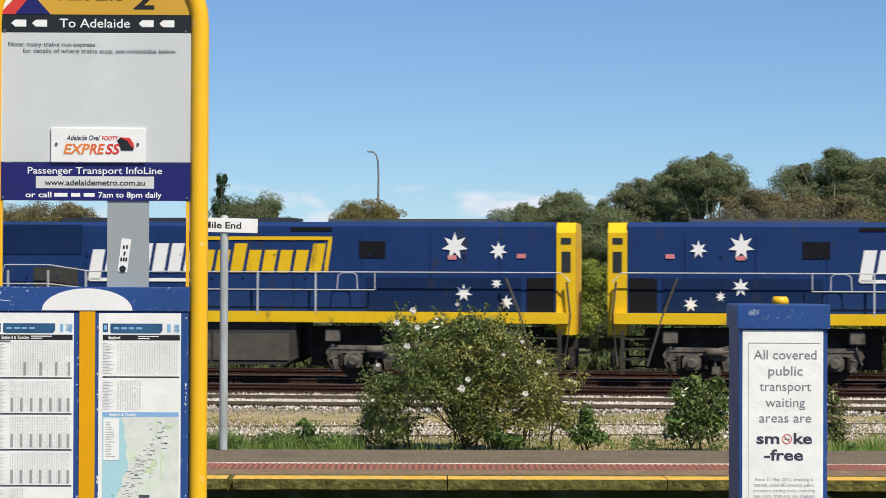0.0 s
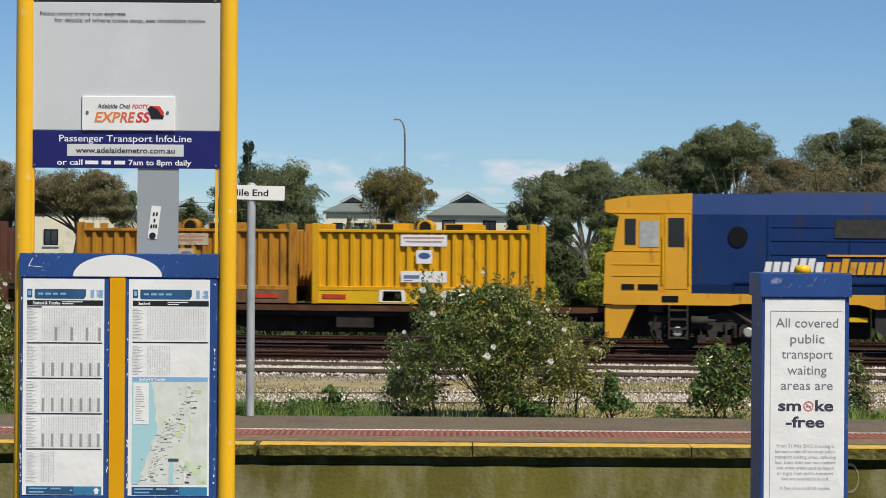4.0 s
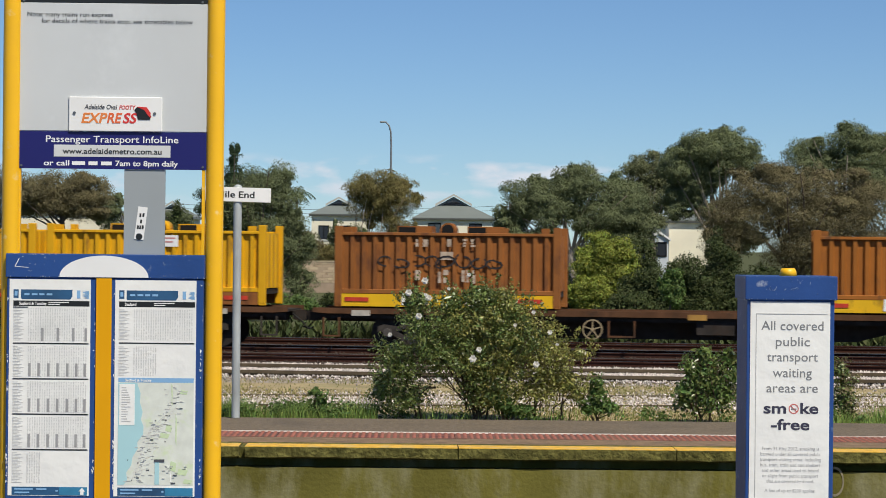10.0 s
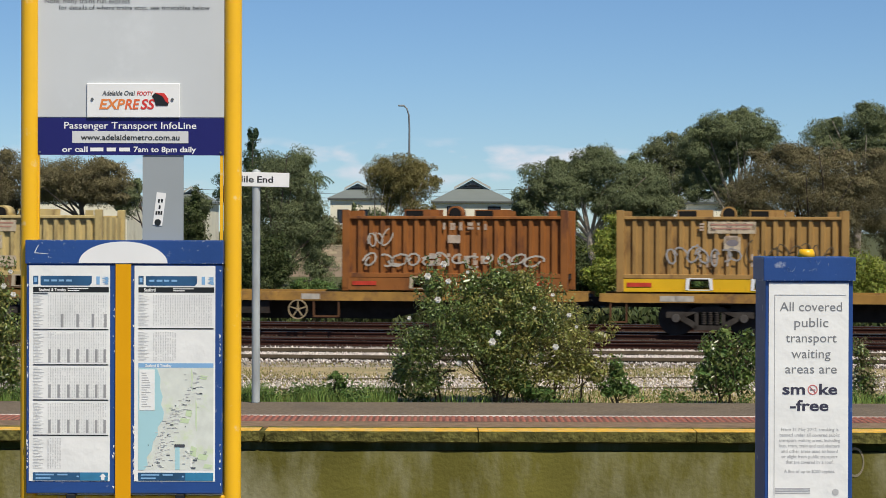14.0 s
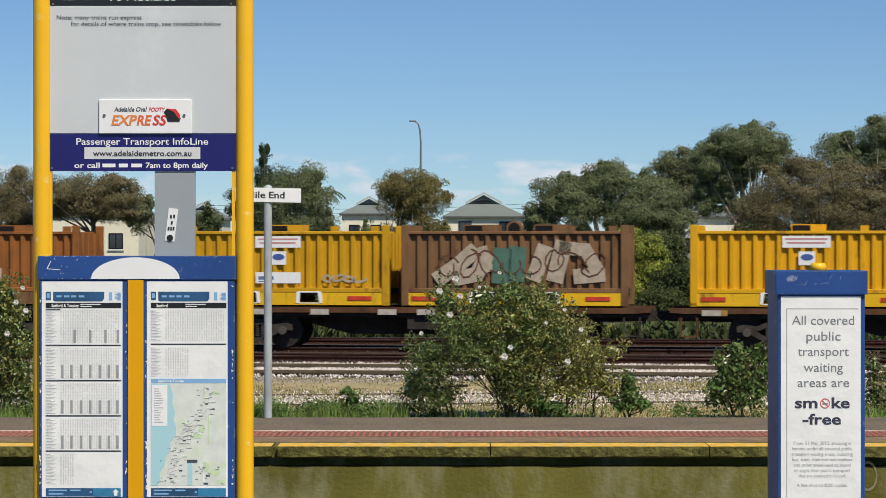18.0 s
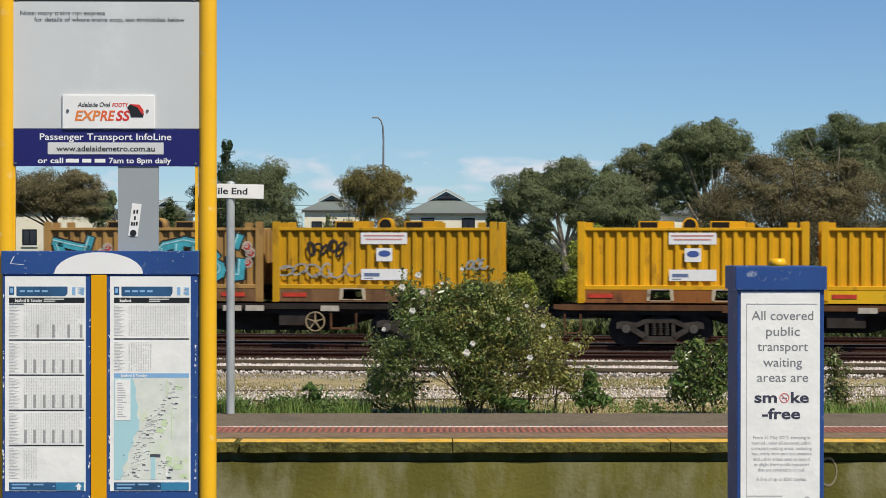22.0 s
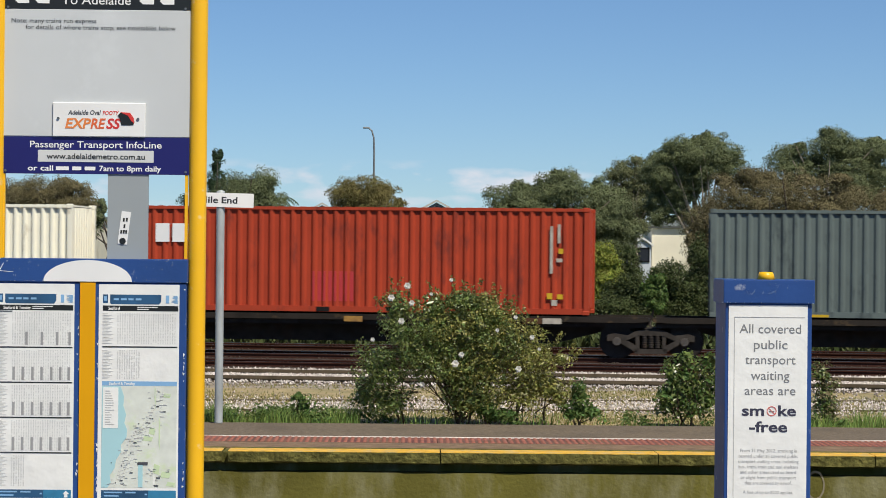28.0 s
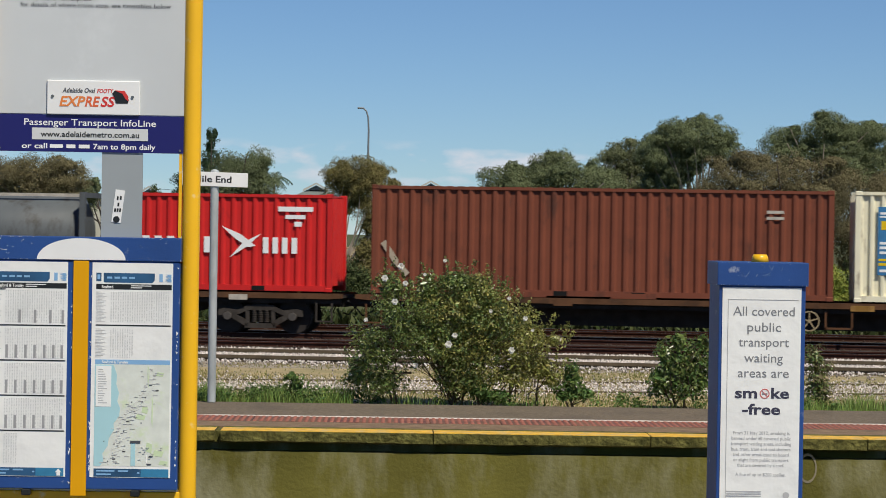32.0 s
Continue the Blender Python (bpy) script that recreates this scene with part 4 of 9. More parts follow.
BOGIE_DUST = material("dusty_loco_bogie", (0.125, 0.112, 0.094), 0.85, 0.0, 0.35, 5, 0.2, 30, (0.03, 0.024, 0.02), 0.35, 2.5)
CAP_BRIGHT = material("bright_axle_cap", (0.46, 0.45, 0.41), 0.5, 0.3, 0.15, 6)
TANK_PANEL = material("dusty_tank_panel", (0.085, 0.080, 0.066), 0.85, 0, 0.18, 3, 0.1, 30, GRIME, 0.25, 2)
RAILING = material("handrail_white", (0.55, 0.56, 0.58), 0.5, 0.2, 0.1, 3)
LOCO_MARK = material("purple_lettering", (0.06, 0.02, 0.09), 0.6, 0, 0.05, 3)
PINK = material("pink_mark", (0.62, 0.20, 0.22), 0.7, 0, 0.05, 3)


def vehicle(name, label, category, u, group="", z=0.0):
    """A thing that rides on the train; u is its place along the train."""
    ob = thing(name, label, category, None, group)
    MOVERS.append((ob, u, z))
    return ob


def share(key, make, name, mat, parent, at=None, label=""):
    return part(name, cached(name + "|" + key, make), mat, parent, label, at)


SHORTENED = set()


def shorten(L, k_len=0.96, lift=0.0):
    """Scale and lift a locomotive's body to fit the camera's view; wheels keep their round shape."""
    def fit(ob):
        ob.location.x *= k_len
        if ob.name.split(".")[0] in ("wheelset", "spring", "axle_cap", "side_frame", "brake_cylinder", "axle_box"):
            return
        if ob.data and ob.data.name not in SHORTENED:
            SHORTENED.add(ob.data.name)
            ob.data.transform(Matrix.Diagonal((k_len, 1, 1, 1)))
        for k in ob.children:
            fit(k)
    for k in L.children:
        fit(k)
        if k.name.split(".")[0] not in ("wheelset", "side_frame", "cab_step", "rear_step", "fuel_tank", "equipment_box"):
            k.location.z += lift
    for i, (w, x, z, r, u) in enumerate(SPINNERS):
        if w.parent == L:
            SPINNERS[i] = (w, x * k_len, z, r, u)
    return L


# -- bogies and wagons --
def wheel_profile(bm, r, w=0.13, n=24):
    prof = [(-w / 2, 0.12), (-w / 2, r * 0.86), (-w / 2, r), (w * 0.28, r), (w * 0.3, r + 0.03), (w / 2, r + 0.03), (w / 2, 0.12)]
    rings = [[bm.verts.new((math.sin(k * 2 * math.pi / n) * q, y, math.cos(k * 2 * math.pi / n) * q)) for k in range(n)] for y, q in prof]
    for a, b in zip(rings, rings[1:]):
        for k in range(n):
            bm.faces.new((a[k], a[(k + 1) % n], b[(k + 1) % n], b[k]))
    bm.faces.new(rings[0]), bm.faces.new(rings[-1][::-1])


def wheelset_mesh(bm, r):
    for s in (-1, 1):
        q = bmesh.new()
        wheel_profile(q, r)
        bmesh.ops.transform(q, matrix=Matrix.Translation((0, s * 0.755, 0)) @ (Matrix.Identity(4) if s < 0 else Matrix.Rotation(math.pi, 4, "Z")), verts=q.verts)
        me = bpy.data.meshes.new("t")
        q.to_mesh(me)
        q.free()
        bm.from_mesh(me)
        bpy.data.meshes.remove(me)
    bm_tube(bm, [(0, -0.95, 0), (0, 0.95, 0)], 0.07, 10)
    for s in (-1, 1):     # spokes of grease and wear make the turning visible
        bm_box(bm, -0.05, s * 0.825 - 0.004, 0.14, 0.05, s * 0.825 + 0.004, r * 0.82)


def freight_bogie(parent, x, u):
    """Three-piece bogie: side frames with window, springs, caps, two wheelsets."""
    def frame_mesh(bm):
        out = [(-1.15, 0.40), (-1.15, 0.60), (-0.98, 0.66), (-0.62, 0.60), (-0.30, 0.74), (0.30, 0.74), (0.62, 0.60), (0.98, 0.66), (1.15, 0.60), (1.15, 0.40),
               (0.75, 0.40), (0.42, 0.18), (-0.42, 0.18), (-0.75, 0.40)]
        top = [(-1.15, 0.46), (-1.15, 0.62), (-0.98, 0.67), (-0.62, 0.62), (-0.34, 0.76), (0.34, 0.76), (0.62, 0.62), (0.98, 0.67), (1.15, 0.62), (1.15, 0.46), (0.60, 0.50), (0.32, 0.62), (-0.32, 0.62), (-0.60, 0.50)]
        bm_prism(bm, top, -1.09, -0.96)
        for s in (-1, 1):
            bm_prism(bm, [(s * 0.95, 0.50), (s * 0.70, 0.52), (s * 0.30, 0.30), (s * 0.36, 0.16)], -1.10, -0.97)
            bm_prism(bm, [(s * 0.30, 0.66), (s * 0.40, 0.66), (s * 0.40, 0.24), (s * 0.30, 0.24)], -1.08, -0.98)
        bm_box(bm, -0.42, -1.10, 0.14, 0.42, -0.96, 0.27)
    for s in (-1, 1):
        sf = share("f", frame_mesh, "side_frame", BOGIE, parent, pose(x, 0, 0) if s < 0 else pose(x, 0, 0, 0, 0, 180))
        for dx in (-0.17, 0, 0.17):
            def spring(bm):
                bm_tube(bm, [(0, 0, 0.26 + k * 0.02) for k in range(18)], 0.06, 8, False, [0.075 if k % 3 else 0.055 for k in range(18)])
            share("s", spring, "spring", STEEL_DK, sf, pose(dx, -1.03, 0.02))
        for dx in (-0.89, 0.89):
            share("c", lambda bm: bm_tube(bm, [(0, -0.10, 0.46), (0, 0.06, 0.46)], 0.11, 12), "axle_cap", AXLEBOX, sf, pose(dx, -1.06, 0))
    share("b", lambda bm: bm_box(bm, -0.22, -1.0, 0.45, 0.22, 1.0, 0.80), "bolster", STEEL_DK, parent, pose(x, 0, 0))
    for dx in (-0.89, 0.89):
        w = share("w46", lambda bm: wheelset_mesh(bm, 0.46), "wheelset", WHEEL, parent, pose(x + dx, 0, 0.46))
        SPINNERS.append((w, x + dx, 0.46, 0.46, u))


def brake_wheel(parent, x, z=0.62):
    def m(bm):
        for k in range(18):
            a0, a1 = k * math.pi / 9, (k + 1) * math.pi / 9
            bm_prism(bm, [(math.cos(a) * r, math.sin(a) * r) for a, r in ((a0, 0.27), (a1, 0.27), (a1, 0.235), (a0, 0.235))], -0.02, 0.02)
        for k in range(5):
            a = k * 2 * math.pi / 5 + 0.3
            c, s = math.cos(a), math.sin(a)
            bm_prism(bm, [(0.02 * s, -0.02 * c), (0.24 * c + 0.015 * s, 0.24 * s - 0.015 * c), (0.24 * c - 0.015 * s, 0.24 * s + 0.015 * c), (-0.02 * s, 0.02 * c)], -0.012, 0.012)
        bm_tube(bm, [(0, -0.03, 0), (0, 0.2, 0)], 0.045, 8)
    share("bw", m, "brake_wheel", material("pale_brake_wheel", (0.30, 0.23, 0.13), 0.7, 0, 0.2, 5), parent, pose(x, -1.22, z), "spoked hand brake wheel")


def wagon(uR, uL, deck, bogies, label, brake=None, steps=True, slim=False, panels=()):
    u = (uR + uL) / 2
    h = (uR - uL) / 2
    w = vehicle("flat_wagon", label, "railway wagon", u, "wagons of the freight train")
    bm = bmesh.new()
    for s in (-1, 1):
        y0, y1 = (1.22, 1.08) if s > 0 else (-1.22, -1.08)
        # sill: deeper at mid-length
        low = 0.24 if deck is DECK_YEL else 0.15
        out = [(-h, HD - 0.03), (h, HD - 0.03), (h, HD - low), (h - 0.4, HD - low - 0.03), (-h + 0.4, HD - low - 0.03), (-h, HD - low)]
        bm_prism(bm, out, min(y0, y1), max(y0, y1))
    part("side_sill", bm, deck, w, "worn painted side sill")
    # added dark strip in place of the shadow below each side sill
    for s in (-1, 1):
        part("inner_sill", bm_box(bmesh.new(), -h + 0.06, s * 1.05 - 0.025, HD - 0.31, h - 0.06, s * 1.05 + 0.025, HD - 0.165), STEEL_DK, w)
    bm = bmesh.new()
    bm_box(bm, -h + 0.05, -1.08, HD - 0.16, h - 0.05, 1.08, HD - 0.10)
    part("deck", bm, STEEL_DK, w)
    bm = bmesh.new()
    b0, b1 = min(bogies) - u, max(bogies) - u
    bm_prism(bm, [(-h + 0.2, HD - 0.17), (h - 0.2, HD - 0.17), (h - 0.2, HD - 0.40), (b1 - 1.3, HD - 0.44), (b1 - 2.6, HD - 0.78), (b0 + 2.6, HD - 0.78), (b0 + 1.3, HD - 0.44), (-h + 0.2, HD - 0.40)], -0.28, 0.28)
    part("centre_sill", bm, STEEL_DK, w)
    bm = bmesh.new()
    for k in range(int(2 * h / 1.5)):
        x = -h + 0.7 + k * 1.5
        bm_prism(bm, [(x, HD - 0.17), (x + 0.1, HD - 0.17), (x + 0.1, HD - 0.30), (x, HD - 0.30)], -1.1, 1.1)
    part("cross_bearer", bm, STEEL_DK, w)
    for b in bogies:
        if uL - 1.2 < b < uR + 1.2 and not (slim and b < uL + 0.4):
            freight_bogie(w, b - u, u)
    rng = random.Random(int(-uR * 10))
    for k in range(5):
        x = rng.uniform(-h + 0.6, h - 1.4)
        share("pw", lambda bm: bm_box(bm, 0, -1.226, HD - 0.235, 0.5, -1.221, HD - 0.085), "marking_panel", rng.choice((PANEL_W, PANEL_W, DECK_YEL, DECK_BROWN)), w, pose(x, 0, 0))
    if steps:
        for s in (-1, 1):
            def step(bm):
                for a in (0, 0.42):
                    bm_box(bm, a, -1.20, HD - 0.80, a + 0.045, -1.15, HD - 0.28)
                bm_box(bm, 0, -1.21, HD - 0.80, 0.465, -1.08, HD - 0.76)
            share("st", step, "step", BOGIE if s > 0 else DECK_BROWN, w, pose(s * (h - 0.5) - 0.23, 0, 0))
        share("br", lambda bm: [bm_box(bm, 0, -1.12, HD - 0.62, 1.0, -0.9, HD - 0.30)], "brake_gear", STEEL_DK, w, pose(0.3, 0, 0))
    if brake is not None:
        brake_wheel(w, brake - u)
        def box(bm):
            for a in (0, 0.68):
                bm_box(bm, a, -1.2, HD - 0.72, a + 0.05, -1.14, HD - 0.28)
            bm_box(bm, 0, -1.2, HD - 0.72, 0.73, -1.14, HD - 0.67)
        share("bf", box, "hand_brake_frame", DECK_BROWN, w, pose(brake - u + 0.4, 0, 0))
    if not slim:
        for s in (-1, 1):
            def coup(bm):
                bm_box(bm, 0, -0.11, 0.74, 0.55, 0.11, 0.98)
                bm_box(bm, 0.45, -0.19, 0.72, 0.72, 0.16, 1.0)
            share("cp", coup, "coupler", STEEL_DK, w, pose(s * (h - 0.05), 0, 0, 0, 0, 0 if s > 0 else 180))
            def hose(bm):
                bm_tube(bm, [(0.0, -0.35, 0.9), (0.25, -0.36, 0.7), (0.42, -0.32, 0.5), (0.55, -0.22, 0.55)], 0.025, 6)
            share("hs", hose, "brake_hose", CABLE, w, pose(s * h, 0, 0, 0, 0, 0 if s > 0 else 180))
    return w


# -- containers --
def corrugated(bm, x0, x1, z0, z1, y, pitch, depth, out, slope=0.08):
    """An upright trapezoid-corrugated sheet along x at depth y; out -1 faces the camera side."""
    n = max(1, round((x1 - x0) / pitch))
    p = (x1 - x0) / n
    prof = []
    for k in range(n):
        a = x0 + k * p
        prof += [(a, y), (a + p * (0.42 - slope), y), (a + p * 0.42, y - out * depth), (a + p * (1 - slope), y - out * depth)]
    prof.append((x1, y))
    lo = [bm.verts.new((a, b, z0)) for a, b in prof]
    hi = [bm.verts.new((a, b, z1)) for a, b in prof]
    for k in range(len(prof) - 1):
        bm.faces.new((lo[k], lo[k + 1], hi[k + 1], hi[k]))


def end_sheet(bm, x, w, z0, z1, pitch, depth, out):
    q = bmesh.new()
    corrugated(q, -w, w, z0, z1, 0, pitch, depth, -1)
    m = Matrix.Translation((x, 0, 0)) @ Matrix.Rotation(math.radians(90 if out > 0 else -90), 4, "Z")
    for v in q.verts:
        v.co = m @ v.co
    me = bpy.data.meshes.new("t")
    q.to_mesh(me)
    q.free()
    bm.from_mesh(me)
    bpy.data.meshes.remove(me)


def shipping_box(label, u, length, height, mat, pitch=0.28, post=None, roof=None, depth=0.052, fork=True, hw=1.21):
    """A closed steel container, each frame member and wall a part."""
    c = vehicle("shipping_container", label, "container", u, "containers on the freight train", HD)
    h = length / 2
    key = f"{length}|{height}|{pitch}|{depth}"
    post = post or mat
    zb, zt = 0.16, height - 0.09
    share(key, lambda bm: corrugated(bm, -h + 0.10, h - 0.10, zb, zt, -hw + 0.004, pitch, depth, -1, 0.2), "side_wall", mat, c, None, "corrugated steel side")
    share(key + "b", lambda bm: corrugated(bm, -h + 0.10, h - 0.10, zb, zt, hw - 0.004, pitch, depth, 1, 0.2), "side_wall", mat, c)
    share(key + "r", lambda bm: end_sheet(bm, h - 0.05, hw - 0.1, zb, zt, 0.24, 0.04, 1), "end_wall", mat, c)
    share(key + "l", lambda bm: end_sheet(bm, -h + 0.05, hw - 0.1, zb, zt, 0.6, 0.015, -1), "door_end", mat, c)
    for sx in (-1, 1):
        for sy in (-1, 1):
            share(key, lambda bm: bevelled(bm_box(bm, -0.075, -0.07, 0.0, 0.075, 0.07, height), 0.012), "corner_post", post, c, pose(sx * (h - 0.075), sy * (hw + 0.0 - 0.065), 0))
            for z in (0.06, height - 0.055):
                share("cc", lambda bm: bevelled(bm_box(bm, -0.09, -0.082, -0.06, 0.09, 0.082, 0.06), 0.015), "corner_casting", post, c, pose(sx * (h - 0.088), sy * (hw - 0.062), z))
    for sy in (-1, 1):
        share(key, lambda bm: bm_box(bm, -h + 0.15, -0.04, height - 0.10, h - 0.15, 0.04, height - 0.02), "top_rail", mat, c, pose(0, sy * (hw - 0.032), 0))
        share(key, lambda bm: bm_box(bm, -h + 0.15, -0.045, 0.02, h - 0.15, 0.045, 0.17), "bottom_rail", mat, c, pose(0, sy * (hw - 0.04), 0))
    share(key, lambda bm: [bm_box(bm, -h + 0.1, -hw + 0.05, height - 0.07, h - 0.1, hw - 0.05, height - 0.03)] + [bm_box(bm, -h + 0.2 + k * 0.3, -hw + 0.1, height - 0.03, -h + 0.35 + k * 0.3, hw - 0.1, height - 0.01) for k in range(int(length / 0.3) - 1)], "roof", roof or mat, c)
    if fork:
        for x in (-1.03, 1.03):
            # flat black plate in place of the shaded pocket
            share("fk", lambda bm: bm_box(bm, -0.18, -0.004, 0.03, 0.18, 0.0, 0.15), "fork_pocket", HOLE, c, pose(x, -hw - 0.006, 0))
    share("dr" + key, lambda bm: [bm_tube(bm, [(-h - 0.02, y, 0.12), (-h - 0.02, y, height - 0.1)], 0.02, 6) for y in (-0.85, -0.35, 0.35, 0.85)], "lock_rod", post, c)
    return c


def marks(c, boxes, mat, y=-1.212, name="marking", label=""):
    """Flat painted markings on the side that faces the platforms, each a part of its own: x0, z0, x1, z1."""
    name = name[:-1] if name.endswith("bars") else name
    for x0, z0, x1, z1 in boxes:
        bm = bmesh.new()
        bm_box(bm, x0, y - 0.004, z0, x1, y, z1)
        last = part(name, bm, mat, c, label)
    return last


def ore_bin(label, u, mat, base, hatch="full", labels=True, post=None, pocket=None, lid=None, white=None):
    """Half-height open-frame steel bin: corrugated box on a pocketed base, corner posts above the rim, hatch gear on top."""
    c = vehicle("half_height_bin", label, "container", u, "half-height bins on the freight train", HD)
    h, hw, z0, z1 = 3.03, 1.21, 0.46, 1.95
    post = post or mat
    share("bin", lambda bm: corrugated(bm, -h + 0.12, h - 0.12, z0, z1, -hw + 0.025, 0.30, 0.075, -1, 0.12), "side_wall", mat, c, None, "corrugated side wall")
    share("binb", lambda bm: corrugated(bm, -h + 0.12, h - 0.12, z0, z1, hw - 0.025, 0.30, 0.075, 1, 0.12), "side_wall", mat, c)
    share("binr", lambda bm: end_sheet(bm, h - 0.06, hw - 0.1, z0, z1, 0.6, 0.03, 1), "end_wall", mat, c)
    share("binl", lambda bm: end_sheet(bm, -h + 0.06, hw - 0.1, z0, z1, 0.6, 0.03, -1), "end_wall", mat, c)
    for sx in (-1, 1):
        for sy in (-1, 1):
            share("binp", lambda bm: bevelled(bm_box(bm, -0.10, -0.08, 0.02, 0.10, 0.08, 2.16), 0.012), "corner_post", post, c, pose(sx * (h - 0.10), sy * (hw - 0.07), 0))
            share("cc", lambda bm: bevelled(bm_box(bm, -0.09, -0.082, -0.06, 0.09, 0.082, 0.06), 0.015), "corner_casting", post, c, pose(sx * (h - 0.088), sy * (hw - 0.072), 0.06))
    for sy in (-1, 1):
        share("bint", lambda bm: bevelled(bm_box(bm, -h + 0.2, -0.045, z1 - 0.03, h - 0.2, 0.045, z1 + 0.05), 0.01), "top_rail", mat, c, pose(0, sy * (hw - 0.04), 0))
        share("binm", lambda bm: bevelled(bm_box(bm, -h + 0.2, -0.05, z0 - 0.10, h - 0.2, 0.05, z0 + 0.02), 0.01), "middle_rail", mat, c, pose(0, sy * (hw - 0.045), 0))
        def base_rail(bm):
            bm_box(bm, -h + 0.2, -0.045, 0.02, h - 0.2, 0.045, 0.09)
            for a, b in ((-h + 0.2, -1.15), (-0.55, 0.55), (1.15, h - 0.2)):
                bm_box(bm, a, -0.04, 0.09, b, 0.04, z0 - 0.10)
        share("binq", base_rail, "base_rail", base, c, pose(0, sy * (hw - 0.045), 0))
    share("binf", lambda bm: bm_box(bm, -h + 0.1, -hw + 0.1, 0.3, h - 0.1, hw - 0.1, 0.44), "floor", STEEL_DK, c)
    for x in (-0.85, 0.85):
        def rim(bm):
            for s in (-1, 1):
                bm_prism(bm, [(s * 0.36, 0.07), (s * 0.28, 0.07), (s * 0.24, 0.38), (s * 0.34, 0.38)], -1.225, -1.12)
            bm_box(bm, -0.28, -1.22, 0.355, 0.28, -1.12, 0.39)
            bm_box(bm, -0.28, -1.22, 0.06, 0.28, -1.12, 0.085)
        share("pk", rim, "fork_pocket", pocket or POCKET, c, pose(x, 0, 0), "fork pocket with pale rim")
    for x0, x1 in ((-2.75, -2.1), (1.9, 2.55)):
        share(f"rs{x0}", lambda bm: bm_box(bm, x0, -1.222, 0.15, x1, -1.216, 0.26), "reflector", RED_STRIPE, c)
    if hatch:
        lidm = lid or mat
        share("lid", lambda bm: bm_box(bm, -h + 0.2, -hw + 0.09, z1 - 0.16, h - 0.2, hw - 0.09, z1 - 0.10), "lid", lidm, c)
        for k, x in enumerate((-1.15, -0.1, 0.75) if hatch != "ring" else (-0.1,)):
            if k == 1:
                def dome(bm):
                    bm_tube(bm, [(0, -0.32, z1 + 0.12), (0, 0.32, z1 + 0.12)], 0.21, 14)
                    bm_box(bm, -0.21, -0.32, z1 - 0.1, 0.21, 0.32, z1 + 0.1)
                d = share("dm", dome, "hatch", lidm, c, pose(x, 0, 0))
                # flat black disc painted for the shaded inside of the hatch
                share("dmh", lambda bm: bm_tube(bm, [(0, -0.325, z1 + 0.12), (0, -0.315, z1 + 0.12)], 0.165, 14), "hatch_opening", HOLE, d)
            else:
                def hat(bm):
                    bm_box(bm, -0.30, -0.45, z1 - 0.1, 0.62, 0.45, z1 + 0.23)
                d = share("ht", hat, "hatch", lidm, c, pose(x, 0, 0))
                # flat black plate painted for the shaded inside of the hatch
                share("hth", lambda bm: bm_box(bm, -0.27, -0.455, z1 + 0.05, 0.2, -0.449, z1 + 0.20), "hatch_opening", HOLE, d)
        for x in (-2.75, 2.6, 1.5):
            share("lg", lambda bm: bm_box(bm, -0.11, -0.03, z1, 0.11, 0.03, z1 + 0.19), "lid_lug", lidm, c, pose(x, -hw + 0.3, 0))
    if labels:
        fresh = white is None
        red = material("faded_red_bar", (0.55, 0.26, 0.25), 0.7, 0, 0.1, 9) if fresh else material("worn_red_bar", (0.42, 0.22, 0.16), 0.8, 0, 0.2, 9)
        a = marks(c, [(-0.63, 1.56, 0.62, 1.87)], white or WHITE, -1.19, "owner_label", "white label with faded red bars")
        marks(a, [(-0.56, 1.77, 0.54, 1.81), (-0.5, 1.67, 0.48, 1.71)], red, -1.1945, "label_print")
        b = marks(c, [(-0.21, 1.10, 0.22, 1.46)], white or WHITE, -1.19, "emblem_label", "white label with an oval emblem")
        bm = bmesh.new()
        bm_prism(bm, [(0.01 + 0.165 * math.cos(k * math.pi / 8), 1.31 + 0.085 * math.sin(k * math.pi / 8)) for k in range(16)], -1.199, -1.1945)
        part("oval", bm, material("oval_blue", (0.05, 0.10, 0.32), 0.6, 0, 0.1, 4) if fresh else material("oval_faded", (0.20, 0.18, 0.19), 0.8, 0, 0.2, 4), b)
        if labels != "top":
            d = marks(c, [(-0.62, 0.60, 0.62, 0.90)], white or WHITE, -1.19, "data_label", "white data label with dark bars")
            marks(d, [(-0.54, 0.70, -0.12, 0.79), (-0.54, 0.64, -0.3, 0.66)], material("data_blue", (0.12, 0.17, 0.30), 0.7, 0, 0.1, 9), -1.1945, "label_print")
    return c


def spray(c, strokes, mat, name="graffiti", y=-1.198, label=""):
    """Sprayed strokes: lists of points in x, z with a stroke width."""
    bm = bmesh.new()
    for wd, pts in strokes:
        for k, ((a, b), (e, f)) in enumerate(zip(pts, pts[1:])):
            d = math.hypot(e - a, f - b) or 1
            nx, nz = -(f - b) / d * wd / 2, (e - a) / d * wd / 2
            ex, ez = (e - a) / d * wd * 0.3, (f - b) / d * wd * 0.3
            yy = y - 0.0009 * (k % 3)
            bm_prism(bm, [(a - ex + nx, b - ez + nz), (e + ex + nx, f + ez + nz), (e + ex - nx, f + ez - nz), (a - ex - nx, b - ez - nz)], yy - 0.004, yy)
    ob = part(name, bm, mat, c, label)
    return tagged(ob, label, kind="stuff") if len(strokes) > 1 else ob


